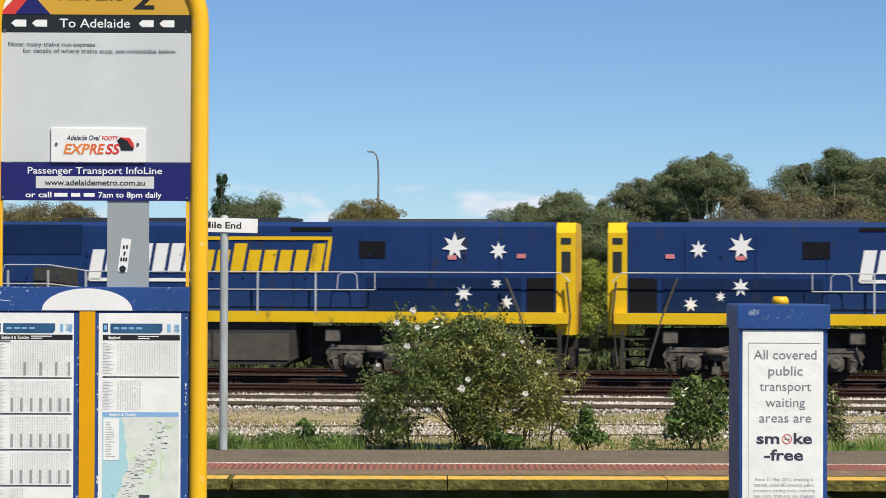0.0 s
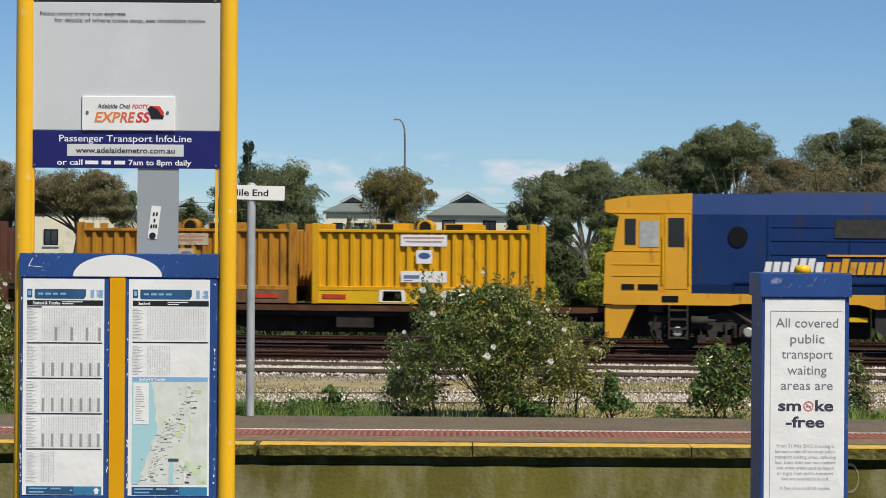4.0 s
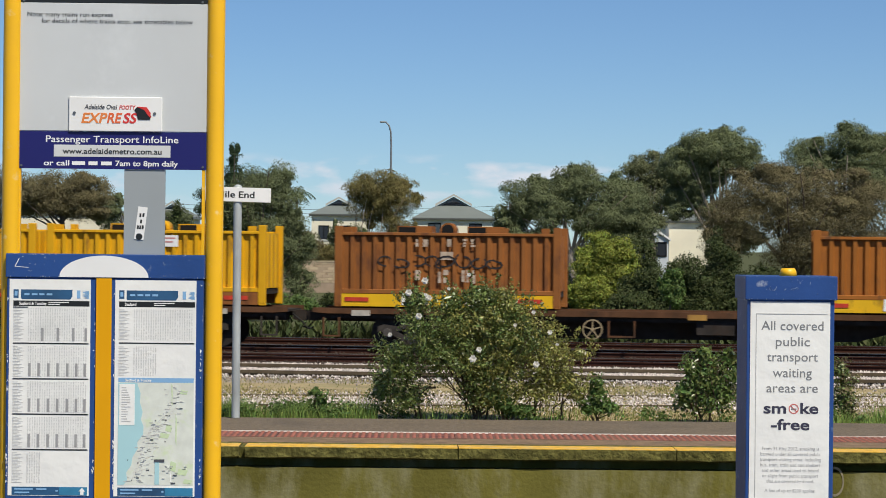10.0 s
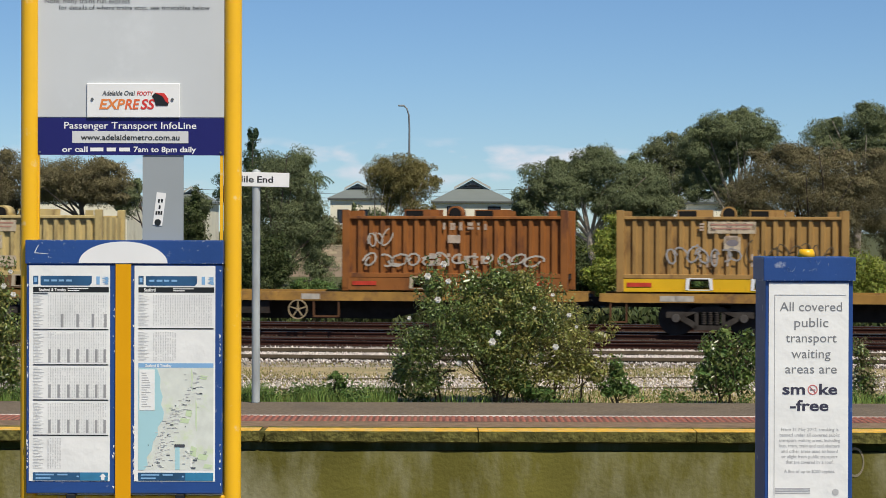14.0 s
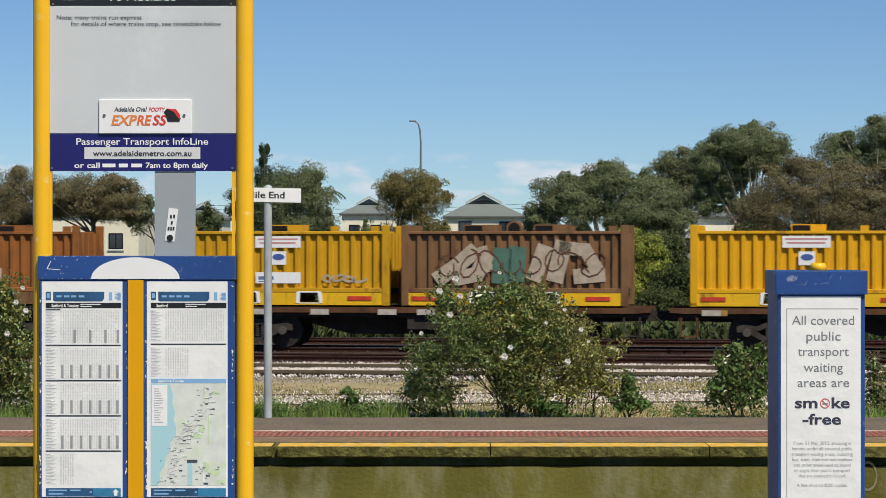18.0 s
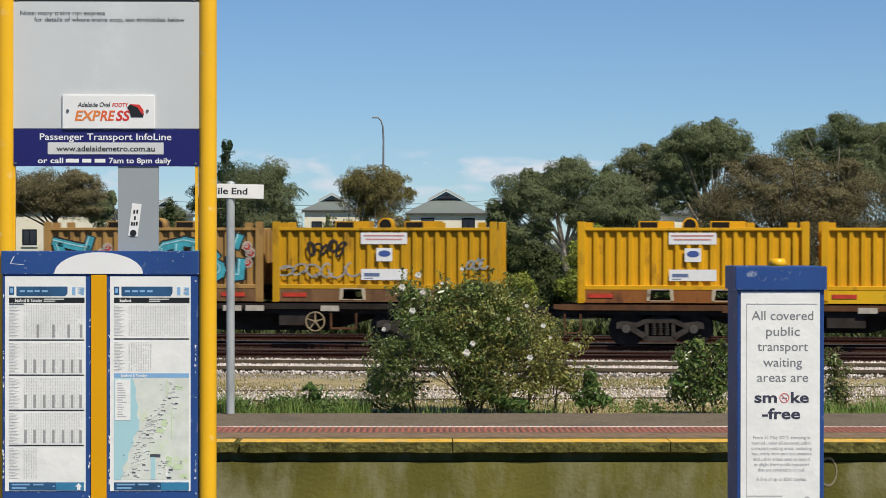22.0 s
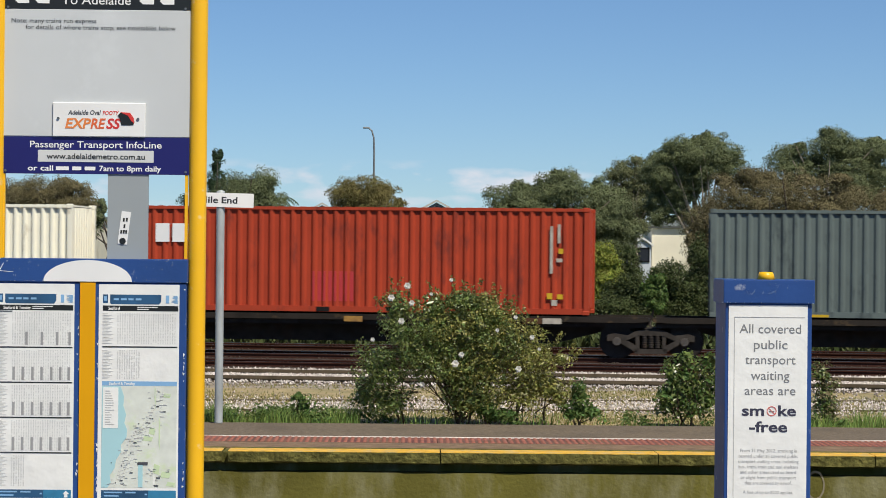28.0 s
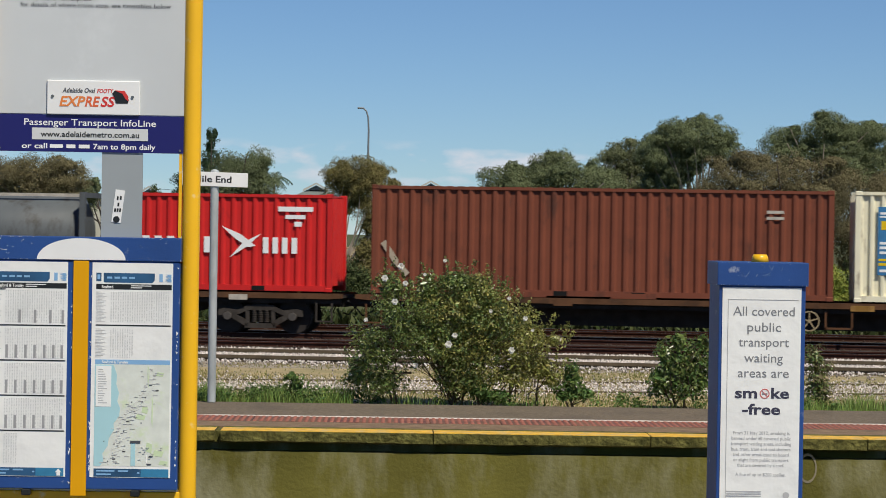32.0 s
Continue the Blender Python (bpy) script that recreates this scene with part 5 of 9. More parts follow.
def tag_strokes(rng, x0, x1, z0, z1, n, wd):
    out = []
    x = x0
    step = (x1 - x0) / n
    for k in range(n):
        # one looping stroke a letter
        a0, turn = rng.uniform(0, 6.28), rng.choice((-1, 1)) * rng.uniform(3.5, 8.0)
        cx, cz = x + step * rng.uniform(0.35, 0.65), (z0 + z1) / 2 + rng.uniform(-0.1, 0.1) * (z1 - z0)
        rx, rz, tilt = step * rng.uniform(0.35, 0.6), (z1 - z0) * rng.uniform(0.3, 0.5), rng.uniform(-0.3, 0.5)
        pts = []
        for q in range(11):
            a = a0 + turn * q / 10
            pts.append((cx + rx * math.cos(a) + tilt * rz * math.sin(a) + step * 0.25 * (q / 10 - 0.5), cz + rz * math.sin(a) * (1 - 0.3 * q / 10)))
        out.append((wd, pts))
        x += step
    return out


BLACK_SPRAY = material("black_spray", (0.035, 0.03, 0.03), 0.7, 0, 0.3, 9)
SILVER_SPRAY = material("silver_spray", (0.52, 0.54, 0.55), 0.5, 0.1, 0.15, 7)
TEAL_SPRAY = material("teal_spray", (0.05, 0.33, 0.40), 0.6, 0, 0.2, 5)
PALE_SPRAY = material("pale_teal_spray", (0.35, 0.60, 0.62), 0.6, 0, 0.2, 5)
RED_SPRAY = material("red_spray", (0.55, 0.05, 0.04), 0.6, 0, 0.2, 5)
CREAM_SPRAY = material("cream_spray", (0.40, 0.33, 0.24), 0.6, 0, 0.2, 5)
GREEN_SPRAY = material("green_spray", (0.07, 0.15, 0.11), 0.6, 0, 0.2, 5)
SCRAWL = material("faint_scrawl", (0.13, 0.095, 0.055), 0.7, 0, 0.3, 9)
GREY_SPRAY = material("grey_spray", (0.32, 0.30, 0.28), 0.6, 0, 0.3, 6)

YEL = paint("bin_yellow", (0.66, 0.345, 0.007), RUST, 0.10, 0.55, 0.08)
YEL_D = paint("bin_mustard", (0.52, 0.28, 0.008), RUST, 0.16, 0.6, 0.10)
YEL_B = paint("base_yellow", (0.72, 0.42, 0.012), RUST, 0.15, 0.5, 0.08)
OCHRE = paint("bin_ochre", (0.44, 0.20, 0.018), RUST, 0.25, 0.6, 0.12)
ORANGE = paint("bin_orange", (0.32, 0.110, 0.016), RUST, 0.30, 0.62, 0.14)
RUSTY = paint("bin_rust", (0.265, 0.096, 0.022), (0.09, 0.035, 0.02), 0.35, 0.7, 0.16)
MAROON = paint("bin_maroon", (0.118, 0.050, 0.033), (0.05, 0.02, 0.015), 0.3, 0.7, 0.14)
BROWN = paint("bin_brown", (0.19, 0.100, 0.044), (0.08, 0.04, 0.02), 0.35, 0.7, 0.16)
TAN = paint("bin_tan", (0.35, 0.205, 0.065), RUST, 0.30, 0.65, 0.14)
CREAM = paint("bin_cream", (0.50, 0.385, 0.165), (0.20, 0.13, 0.06), 0.35, 0.65, 0.14)
BUFF = paint("bin_buff", (0.42, 0.265, 0.06), RUST, 0.22, 0.6, 0.12)

# bins: label, front end along the train, wall paint, base paint, hatch gear, labels
BINS = [
    ("bright yellow half-height bin with dark hatches", -42.1, YEL, YEL_B, "full", True),
    ("weathered ochre half-height bin on a flat wagon", -48.6, OCHRE, BROWN, "full", True),
    ("dark maroon half-height bin with pale scrawl", -56.63, MAROON, TAN, "", False),
    ("yellow half-height bin with silver graffiti", -69.49, YEL, RUSTY, "full", "top"),
    ("rusty orange half-height bin with faded label", -77.74, ORANGE, BROWN, "full", "top"),
    ("ochre half-height bin with a yellow base", -83.81, OCHRE, YEL_B, "full", "top"),
    ("rusty orange half-height bin on a yellow base", -91.81, ORANGE, YEL_B, "lug", False),
    ("rust-brown half-height bin on a yellow base", -104.46, RUSTY, YEL_B, "full", False),
    ("clean yellow half-height bin with white labels", -112.4, YEL, RUSTY, "full", True),
    ("clean yellow half-height bin with white labels", -118.78, YEL, RUSTY, "full", True),
    ("dirty cream half-height bin with black scrawl", -126.72, CREAM, BROWN, "lug", True),
    ("tan half-height bin on a yellow base with tags", -139.5, TAN, YEL_B, "full", "top"),
    ("rust-red half-height bin with white scrawl", -146.84, RUSTY, RUSTY, "full", False),
    ("faded cream half-height bin with white labels", -159.53, CREAM, BROWN, "full", True),
    ("golden half-height bin on a yellow base", -166.85, BUFF, YEL_B, "full", True),
    ("bright yellow half-height bin on a yellow base", -179.51, YEL, YEL_B, "ring", True),
    ("brown half-height bin with green and cream graffiti", -187.19, BROWN, YEL_B, "full", False),
    ("mustard yellow half-height bin with small scrawls", -193.58, YEL_D, YEL_B, "lug", True),
    ("rust-brown half-height bin with stripped paint patches", -202.14, RUSTY, BROWN, "full", False),
    ("tan half-height bin with black scrawl", -208.3, BUFF, YEL_B, "full", True),
    ("bright yellow half-height bin with white labels", -216.75, YEL, YEL_B, "ring", True),
    ("bright yellow half-height bin with white labels", -223.11, YEL, RUSTY, "full", True),
    ("mustard yellow half-height bin with black scrawl", -231.31, YEL_D, BROWN, "full", True),
    ("tan half-height bin covered in teal graffiti", -237.64, TAN, BROWN, "full", False),
]
STRIPPED = material("stripped_paint", (0.46, 0.36, 0.27), 0.75, 0, 0.25, 5, 0, 60, (0.25, 0.12, 0.06), 0.35, 5)
FADED = material("faded_label", (0.52, 0.43, 0.30), 0.75, 0, 0.2, 5, 0, 60, (0.36, 0.24, 0.12), 0.4, 4)
bin_list = []
for i, (lab, ur, m, b, ht, lb) in enumerate(BINS):
    bin_list.append(ore_bin(lab, ur - 3.03, m, b, ht if ht != "lug" else "ring", lb, None, POCKET if b is not YEL_B else WHITE, None, None if m in (YEL, YEL_D) else FADED))
R9 = random.Random(9)
g = bin_list[3]
SCAR = [(0.27, [(-1.25, 1.38), (-1.6, 1.42), (-1.86, 1.28), (-1.78, 1.04), (-1.46, 0.9), (-1.44, 0.66), (-1.92, 0.6)]), (0.29, [(-0.52, 1.36), (-0.86, 1.38), (-1.08, 1.1), (-1.02, 0.76), (-0.72, 0.62), (-0.46, 0.68)]),
        (0.28, [(-0.42, 0.58), (-0.2, 1.4), (0.06, 0.58)]), (0.16, [(-0.32, 0.86), (0.0, 0.86)]), (0.29, [(0.36, 0.58), (0.46, 1.42), (0.86, 1.36), (0.84, 1.08), (0.56, 0.98), (1.2, 0.6)]),
        (0.15, [(1.25, 0.95), (1.6, 1.42), (1.66, 0.6)]), (0.14, [(1.35, 1.0), (2.0, 0.62)]), (0.12, [(-2.38, 1.22), (-1.95, 1.2)]), (0.12, [(-2.25, 0.78), (-1.95, 0.85)]), (0.12, [(-2.1, 1.45), (-1.9, 1.2)])]
spray(bin_list[2], tag_strokes(R9, -2.6, -0.9, 0.62, 0.95, 6, 0.035), GREY_SPRAY)
marks(bin_list[2], [(-0.9, 1.75, -0.65, 1.9), (-0.5, 1.75, -0.25, 1.88), (0.3, 1.75, 0.5, 1.88), (0.75, 1.75, 0.9, 1.88)], PANEL_W, -1.19, "paper_remains")


def peeled(c, rng, z0, z1, keep=0.8, x0=-0.85, x1=0.85):
    """What is left of a peeled-off label: uneven pale scraps on the ribs."""
    scraps = []
    x = x0
    while x < x1:
        w = rng.uniform(0.08, 0.17)
        if rng.random() < keep:
            n = rng.randint(1, 3)
            for q in range(n):
                a = z0 + (z1 - z0) * (q + rng.uniform(0, 0.25)) / n
                b = z0 + (z1 - z0) * (q + 1 - rng.uniform(0, 0.2)) / n
                scraps.append((x, a, x + w * rng.uniform(0.6, 1.0), b))
        x += w + rng.uniform(0.02, 0.12)
    tagged(marks(c, scraps, STRIPPED, -1.19, "peeled_label"), kind="stuff")


for k in (6, 7, 12, 18, 11):
    peeled(bin_list[k], R9, 1.62, 1.84, 0.75)
    marks(bin_list[k], [(-0.18, 1.28, 0.16, 1.50)], STRIPPED, -1.19, "stripped_patch")
    if k != 6:
        peeled(bin_list[k], R9, 0.66, 1.02, 0.6)
spray(bin_list[7], tag_strokes(R9, -1.9, 1.5, 1.0, 1.4, 8, 0.045), BLACK_SPRAY)
spray(bin_list[6], tag_strokes(R9, 0.2, 1.3, 0.58, 0.9, 5, 0.05), GREY_SPRAY)
spray(bin_list[10], tag_strokes(R9, -2.6, -0.9, 0.62, 1.05, 6, 0.032), SCRAWL)
spray(bin_list[10], tag_strokes(R9, 0.4, 2.8, 0.65, 1.45, 8, 0.036), SCRAWL)
spray(bin_list[11], tag_strokes(R9, -1.7, 0.2, 0.7, 1.3, 7, 0.045), GREY_SPRAY)
spray(bin_list[11], tag_strokes(R9, 0.4, 2.6, 0.6, 1.4, 8, 0.032), SCRAWL)
spray(bin_list[12], tag_strokes(R9, -2.5, 2.3, 0.62, 1.05, 12, 0.05), PANEL_W)
spray(bin_list[12], tag_strokes(R9, -2.3, -1.7, 1.15, 1.65, 3, 0.035), PANEL_W)
spray(bin_list[17], tag_strokes(R9, 1.2, 2.4, 0.62, 0.85, 4, 0.06), CREAM_SPRAY)
spray(bin_list[17], tag_strokes(R9, -2.6, -1.5, 0.6, 0.85, 4, 0.06), BLACK_SPRAY)
spray(bin_list[19], tag_strokes(R9, 1.2, 2.2, 0.6, 0.85, 4, 0.05), BLACK_SPRAY)
spray(bin_list[22], tag_strokes(R9, -2.1, -1.1, 1.2, 1.7, 5, 0.06), BLACK_SPRAY)
spray(bin_list[22], tag_strokes(R9, -2.8, -0.7, 0.62, 1.1, 6, 0.05), GREY_SPRAY)
spray(bin_list[22], tag_strokes(R9, 2.2, 2.75, 0.8, 1.2, 3, 0.05), material("blue_grey_spray", (0.28, 0.30, 0.30), 0.7, 0, 0.3, 6))


def bubble(c, strokes, fill, edge, shine, label):
    """Thick sprayed forms: a dark outline, the fill on it and a thin pale shine."""
    spray(c, [(w + 0.09, pts) for w, pts in strokes], edge, "graffiti_outline", -1.190)
    spray(c, strokes, fill, "graffiti_fill", -1.198, label)
    spray(c, [(0.035, [(a - w * 0.22, b + w * 0.22) for a, b in pts]) for w, pts in strokes], shine, "graffiti_shine", -1.206)


def ring_stroke(x, z, r, n=9):
    return [(x + r * math.cos(k * 6.2832 / n), z + r * math.sin(k * 6.2832 / n)) for k in range(n + 1)]


bubble(bin_list[23], [(0.20, [(-2.72, 1.62), (-2.2, 1.5), (-1.78, 1.42)]), (0.26, [(-2.62, 1.5), (-2.45, 1.1), (-2.52, 0.72)]), (0.22, [(-2.3, 1.15), (-2.0, 0.9), (-1.75, 0.66)]),
                      (0.20, [(-2.1, 1.05), (-1.85, 1.3), (-1.72, 1.7)]), (0.17, [(-2.0, 1.2), (-1.6, 1.25)])], TEAL_SPRAY, BLACK_SPRAY, PALE_SPRAY, "teal sprayed forms")
bubble(bin_list[23], [(0.14, ring_stroke(-1.02, 0.98, 0.07)), (0.16, ring_stroke(-0.42, 0.74, 0.09)), (0.12, ring_stroke(-1.4, 0.92, 0.05)), (0.12, ring_stroke(-0.75, 1.2, 0.05))], TEAL_SPRAY, BLACK_SPRAY, PALE_SPRAY, "teal sprayed dots")
bubble(bin_list[23], [(0.24, [(-0.08, 0.85), (0.0, 1.2), (0.35, 1.5), (0.9, 1.62), (1.45, 1.52), (1.75, 1.2)]), (0.20, [(0.3, 1.4), (0.28, 1.1), (0.15, 0.8)]),
                      (0.26, [(0.72, 1.5), (0.7, 1.1), (0.6, 0.78), (0.95, 0.68)]), (0.26, [(1.2, 1.45), (1.15, 1.0), (1.25, 0.7)]), (0.22, ring_stroke(1.75, 0.86, 0.16)),
                      (0.22, [(2.15, 1.15), (2.2, 0.68), (2.42, 0.7), (2.45, 1.1)]), (0.20, [(2.3, 1.5), (2.4, 1.76)])], TEAL_SPRAY, BLACK_SPRAY, PALE_SPRAY, "teal sprayed forms")
bubble(bin_list[23], [(0.09, ring_stroke(x, z, 0.045, 7)) for x, z in ((-2.85, 0.98), (-1.42, 1.3), (-1.25, 1.45), (-0.62, 0.95), (2.7, 1.32), (2.62, 1.06), (-1.2, 1.15), (2.6, 1.5))], RED_SPRAY, PANEL_W, PANEL_W, "red sprayed dots")
tagged(spray(g, [(0.10, ring_stroke(x, z, 0.06, 7)) for x, z in ((-2.1, 1.45), (-1.2, 1.48), (-0.55, 1.42), (1.2, 1.45), (1.95, 0.85), (-0.85, 0.85), (1.0, 0.7), (-2.3, 0.9), (0.2, 1.4), (1.9, 1.1))], RED_SPRAY, "graffiti_spatter", -1.189), kind="stuff")
bubble(g, SCAR, SILVER_SPRAY, BLACK_SPRAY, material("white_spray", (0.75, 0.76, 0.77), 0.6, 0, 0.1, 6), "silver sprayed block letters")
spray(bin_list[16], [(0.42, [(-2.0, 0.75), (-1.5, 1.1), (-1.1, 1.45)]), (0.40, [(-1.5, 0.75), (-1.0, 0.85), (-0.75, 1.3)]), (0.30, [(-0.85, 1.5), (-0.7, 1.0)])], CREAM_SPRAY, "graffiti_fill", -1.198, "cream sprayed forms")
spray(bin_list[16], [(0.50, [(-0.35, 0.75), (-0.3, 1.4)]), (0.46, [(0.05, 0.8), (0.1, 1.45)])], GREEN_SPRAY, "graffiti_fill", -1.200, "green sprayed forms")
spray(bin_list[16], [(0.42, [(0.55, 0.8), (0.8, 1.5)]), (0.45, [(1.1, 0.78), (1.3, 1.6)]), (0.35, [(1.3, 1.55), (1.9, 1.5), (2.2, 1.0)]), (0.40, [(1.7, 0.8), (2.3, 0.85)])], CREAM_SPRAY, "graffiti_fill", -1.198, "cream sprayed forms")
spray(bin_list[16], tag_strokes(R9, -2.0, 2.4, 0.7, 1.55, 8, 0.035), MAROON, "graffiti_outline", -1.206)

RED = paint("box_red", (0.49, 0.022, 0.020), (0.42, 0.06, 0.06), 0.3, 0.5, 0.09)
CORNER_Y = paint("corner_yellow", (0.55, 0.36, 0.02), RUST, 0.2, 0.55, 0.1)
CAI_RED = paint("box_brick_red", (0.38, 0.048, 0.018), (0.15, 0.03, 0.02), 0.2, 0.55, 0.08)
SLATE = paint("box_slate", (0.115, 0.145, 0.138), (0.03, 0.04, 0.045), 0.2, 0.55, 0.08)
OFFWHITE = paint("box_white", (0.86, 0.83, 0.68), (0.40, 0.33, 0.22), 0.06, 0.5, 0.05)
CREAMW = paint("box_cream", (0.80, 0.75, 0.55), RUST, 0.17, 0.5, 0.06)
BOX_OR = paint("box_orange", (0.48, 0.115, 0.030), RUST, 0.18, 0.55, 0.1)
BOX_BR = paint("box_oxide", (0.175, 0.050, 0.026), (0.07, 0.03, 0.02), 0.25, 0.65, 0.1)
HS_RED = paint("box_signal_red", (0.56, 0.020, 0.018), (0.25, 0.02, 0.02), 0.1, 0.5, 0.06)
BLUE_MARK = material("blue_stripe", (0.03, 0.17, 0.36), 0.6, 0, 0.1, 5)

for ur in (-245.73, -251.9):
    c = shipping_box("red corrugated container with yellow corner posts", ur - 3.03, 6.06, 2.80, RED, 0.30, depth=0.045)
    for s in (-1, 1):
        marks(c, [(s * 2.90 - 0.125, 0.02, s * 2.90 + 0.125, 2.72)], CORNER_Y, -1.2165, "corner_band", "yellow corner band")
    marks(c, [(-2.62, 1.95, -2.49, 2.48), (2.38, 1.3, 2.43, 2.45), (2.62, 2.1, 2.67, 2.5)], PANEL_W, -1.212, "code_bars")
    marks(c, [(-1.3, 0.03, -0.75, 0.10), (0.75, 0.03, 1.3, 0.10)], CORNER_Y, -1.2175, "fork_mark")

# curtain-sided long box
CURTAIN = paint("olive_curtain", (0.072, 0.082, 0.058), (0.05, 0.055, 0.04), 0.2, 0.6, 0.06)
TEALC = paint("teal_curtain", (0.018, 0.19, 0.185), (0.03, 0.12, 0.12), 0.1, 0.6, 0.06)
LOGO_R = material("logo_red", (0.50, 0.042, 0.006), 0.8, 0, 0.05, 4, spec=0.08)
LOGO_Y = material("logo_yellow", (0.70, 0.46, 0.015), 0.8, 0, 0.05, 4, spec=0.08)


def curtain_box(ur):
    h, hw, H = 7.315, 1.24, 2.86
    c = vehicle("curtain_sided_container", "olive and teal curtain-sided container with a slanted red emblem", "container", ur - h, "containers on the freight train", HD)
    def curtain(bm, x0, x1, y, s):
        n = int((x1 - x0) / 0.12)
        lo, hi = [], []
        for k in range(n + 1):
            xx = x0 + (x1 - x0) * k / n
            dy = s * 0.006 * math.sin(k * 1.7) + s * 0.004 * math.sin(k * 0.6)
            lo.append(bm.verts.new((xx, y + dy, 0.38)))
            hi.append(bm.verts.new((xx, y + dy * 0.4, H - 0.12)))
        for k in range(n):
            f = bm.faces.new((lo[k], lo[k + 1], hi[k + 1], hi[k]))
            f.smooth = True
    for s in (-1, 1):
        bm = bmesh.new()
        curtain(bm, -h + 0.1, 4.45, s * (hw - 0.02), s)
        part("curtain", bm, CURTAIN, c, "dark olive tarpaulin curtain")
        bm = bmesh.new()
        curtain(bm, 4.45, h - 0.12, s * (hw - 0.018), s)
        part("curtain", bm, TEALC, c, "teal tarpaulin curtain")
        bm = bmesh.new()
        bm_box(bm, -h, s * hw - 0.04, H - 0.15, h, s * hw + 0.02, H)
        part("roof_rail", bevelled(bm, 0.015), CURTAIN, c)
        bm = bmesh.new()
        bm_box(bm, -h, s * hw - 0.05, 0.0, h, s * hw + 0.0, 0.14)
        part("floor_rail", bm, DECK_BLACK, c)
    for k in range(34):
        share("bk", lambda bm: [bm_box(bm, -0.02, -1.252, 0.12, 0.02, -1.242, 0.42), bm_box(bm, -0.035, -1.258, 0.2, 0.035, -1.242, 0.26)], "buckle_strap", GRILLE, c, pose(-h + 0.35 + k * 0.43, 0, 0))
    for s in (-1, 1):
        bm = bmesh.new()
        bm_box(bm, -h + 0.12, s * (hw - 0.035) - 0.012, 0.13, h - 0.12, s * (hw - 0.035) + 0.012, 0.40)
        part("side_skirt", bm, CURTAIN, c)
    for s in (-1, 1):
        bm = bmesh.new()
        bm_box(bm, s * (h - 0.06) - 0.06, -hw, 0, s * (h - 0.06) + 0.06, hw, H)
        part("end_frame", bevelled(bm, 0.01), CURTAIN, c)
    bm = bmesh.new()
    bm_box(bm, -h + 0.1, -hw + 0.04, H - 0.05, h - 0.1, hw - 0.04, H - 0.01)
    part("roof", bm, GREY_SPRAY, c)
    # slanted emblem built of plain shapes: red faces with a yellow rim
    def q(px, py):
        return 4.45 + (px - 760) / 87, 2.06 - (py - 90) / 87
    shapes = [[q(*a) for a in s] for s in (((75, 137), (112, 90), (325, 90), (296, 137)), ((122, 190), (158, 148), (262, 148), (228, 190)),
                                           ((362, 190), (440, 90), (512, 90), (468, 190)), ((490, 190), (560, 90), (632, 90), (644, 190)))]
    by, br = bmesh.new(), bmesh.new()
    for k, p in enumerate(shapes):
        bm_prism(br, p, -1.262 - 0.001 * k, -1.257)
    spray(c, [(0.075, s + s[:1]) for s in shapes], LOGO_Y, "emblem_rim", -1.250)
    def slant(pts, grow):
        cx, cz = sum(p[0] for p in pts) / len(pts), sum(p[1] for p in pts) / len(pts)
        return [(p[0] + (grow if p[0] > cx else -grow), p[1] + (grow * 0.7 if p[1] > cz else -grow * 0.7)) for p in pts]
    ring = [(-0.44 + 0.58 * math.cos(a) + 0.25 * math.sin(a), 1.48 + 0.56 * math.sin(a)) for a in (k * math.pi / 12 for k in range(24))]
    bm_prism(by, slant(ring, 0.05), -1.2575, -1.2475)
    bm_prism(br, ring, -1.2685, -1.2645)
    part("emblem_rim", by, LOGO_Y, c)
    part("emblem", br, LOGO_R, c, "slanted red emblem of plain shapes")
    bm = bmesh.new()
    bm_prism(bm, [(-1.25, 1.60), (-0.5, 1.68), (0.28, 1.84), (0.22, 2.04), (-0.25, 2.02), (-0.7, 1.72)], -1.273, -1.2695)
    part("emblem_swirl", bm, LOGO_Y, c)
    marks(c, [(-h + 0.15 + k * 0.13, 2.50, -h + 0.24 + k * 0.13, 2.58) for k in range(9)], LOGO_Y, -1.249, "code_bars")
    return c


curtain_box(-258.69)
c = shipping_box("slate grey corrugated long container", -275.53 - 6.095, 12.19, 2.84, SLATE, 0.30)
marks(c, [(-5.8 + 2.2, 0.03, -5.8 + 2.8, 0.10)], CORNER_Y, -1.2175, "fork_mark")
c = shipping_box("brick red corrugated long container with white marks", -290.88 - 6.095, 12.19, 2.84, CAI_RED, 0.29)
marks(c, [(-5.62, 1.85, -5.24, 2.35), (-5.16, 1.85, -4.80, 2.35), (-4.72, 1.85, -4.60, 2.35)], WHITE_INK, -1.212, "emblem_bars", "white bars of an emblem")
marks(c, [(5.05, 1.1, 5.13, 2.35), (5.25, 1.9, 5.33, 2.4), (5.22, 1.4, 5.38, 1.5), (5.1, 0.25, 5.25, 0.4)], PANEL_W, -1.212, "code_bars")
marks(c, [(5.28, 1.62, 5.4, 1.76), (4.98, 0.42, 5.12, 0.58), (5.25, 0.42, 5.4, 0.55)], CORNER_Y, -1.2125, "warning_label")
PATCH = material("fresh_red_patch", (0.46, 0.036, 0.040), 0.5, 0, 0.06, 4)
p_ = 11.99 / 41
marks(c, [(-5.995 + k * p_, 0.3, -5.995 + (k + 0.22) * p_, 1.1) for k in range(16, 20)], PATCH, -1.2065, "paint_patch")
marks(c, [(-5.995 + (k + 0.44) * p_, 0.3, -5.995 + (k + 0.78) * p_, 1.1) for k in range(16, 20)], PATCH, -1.155, "paint_patch")
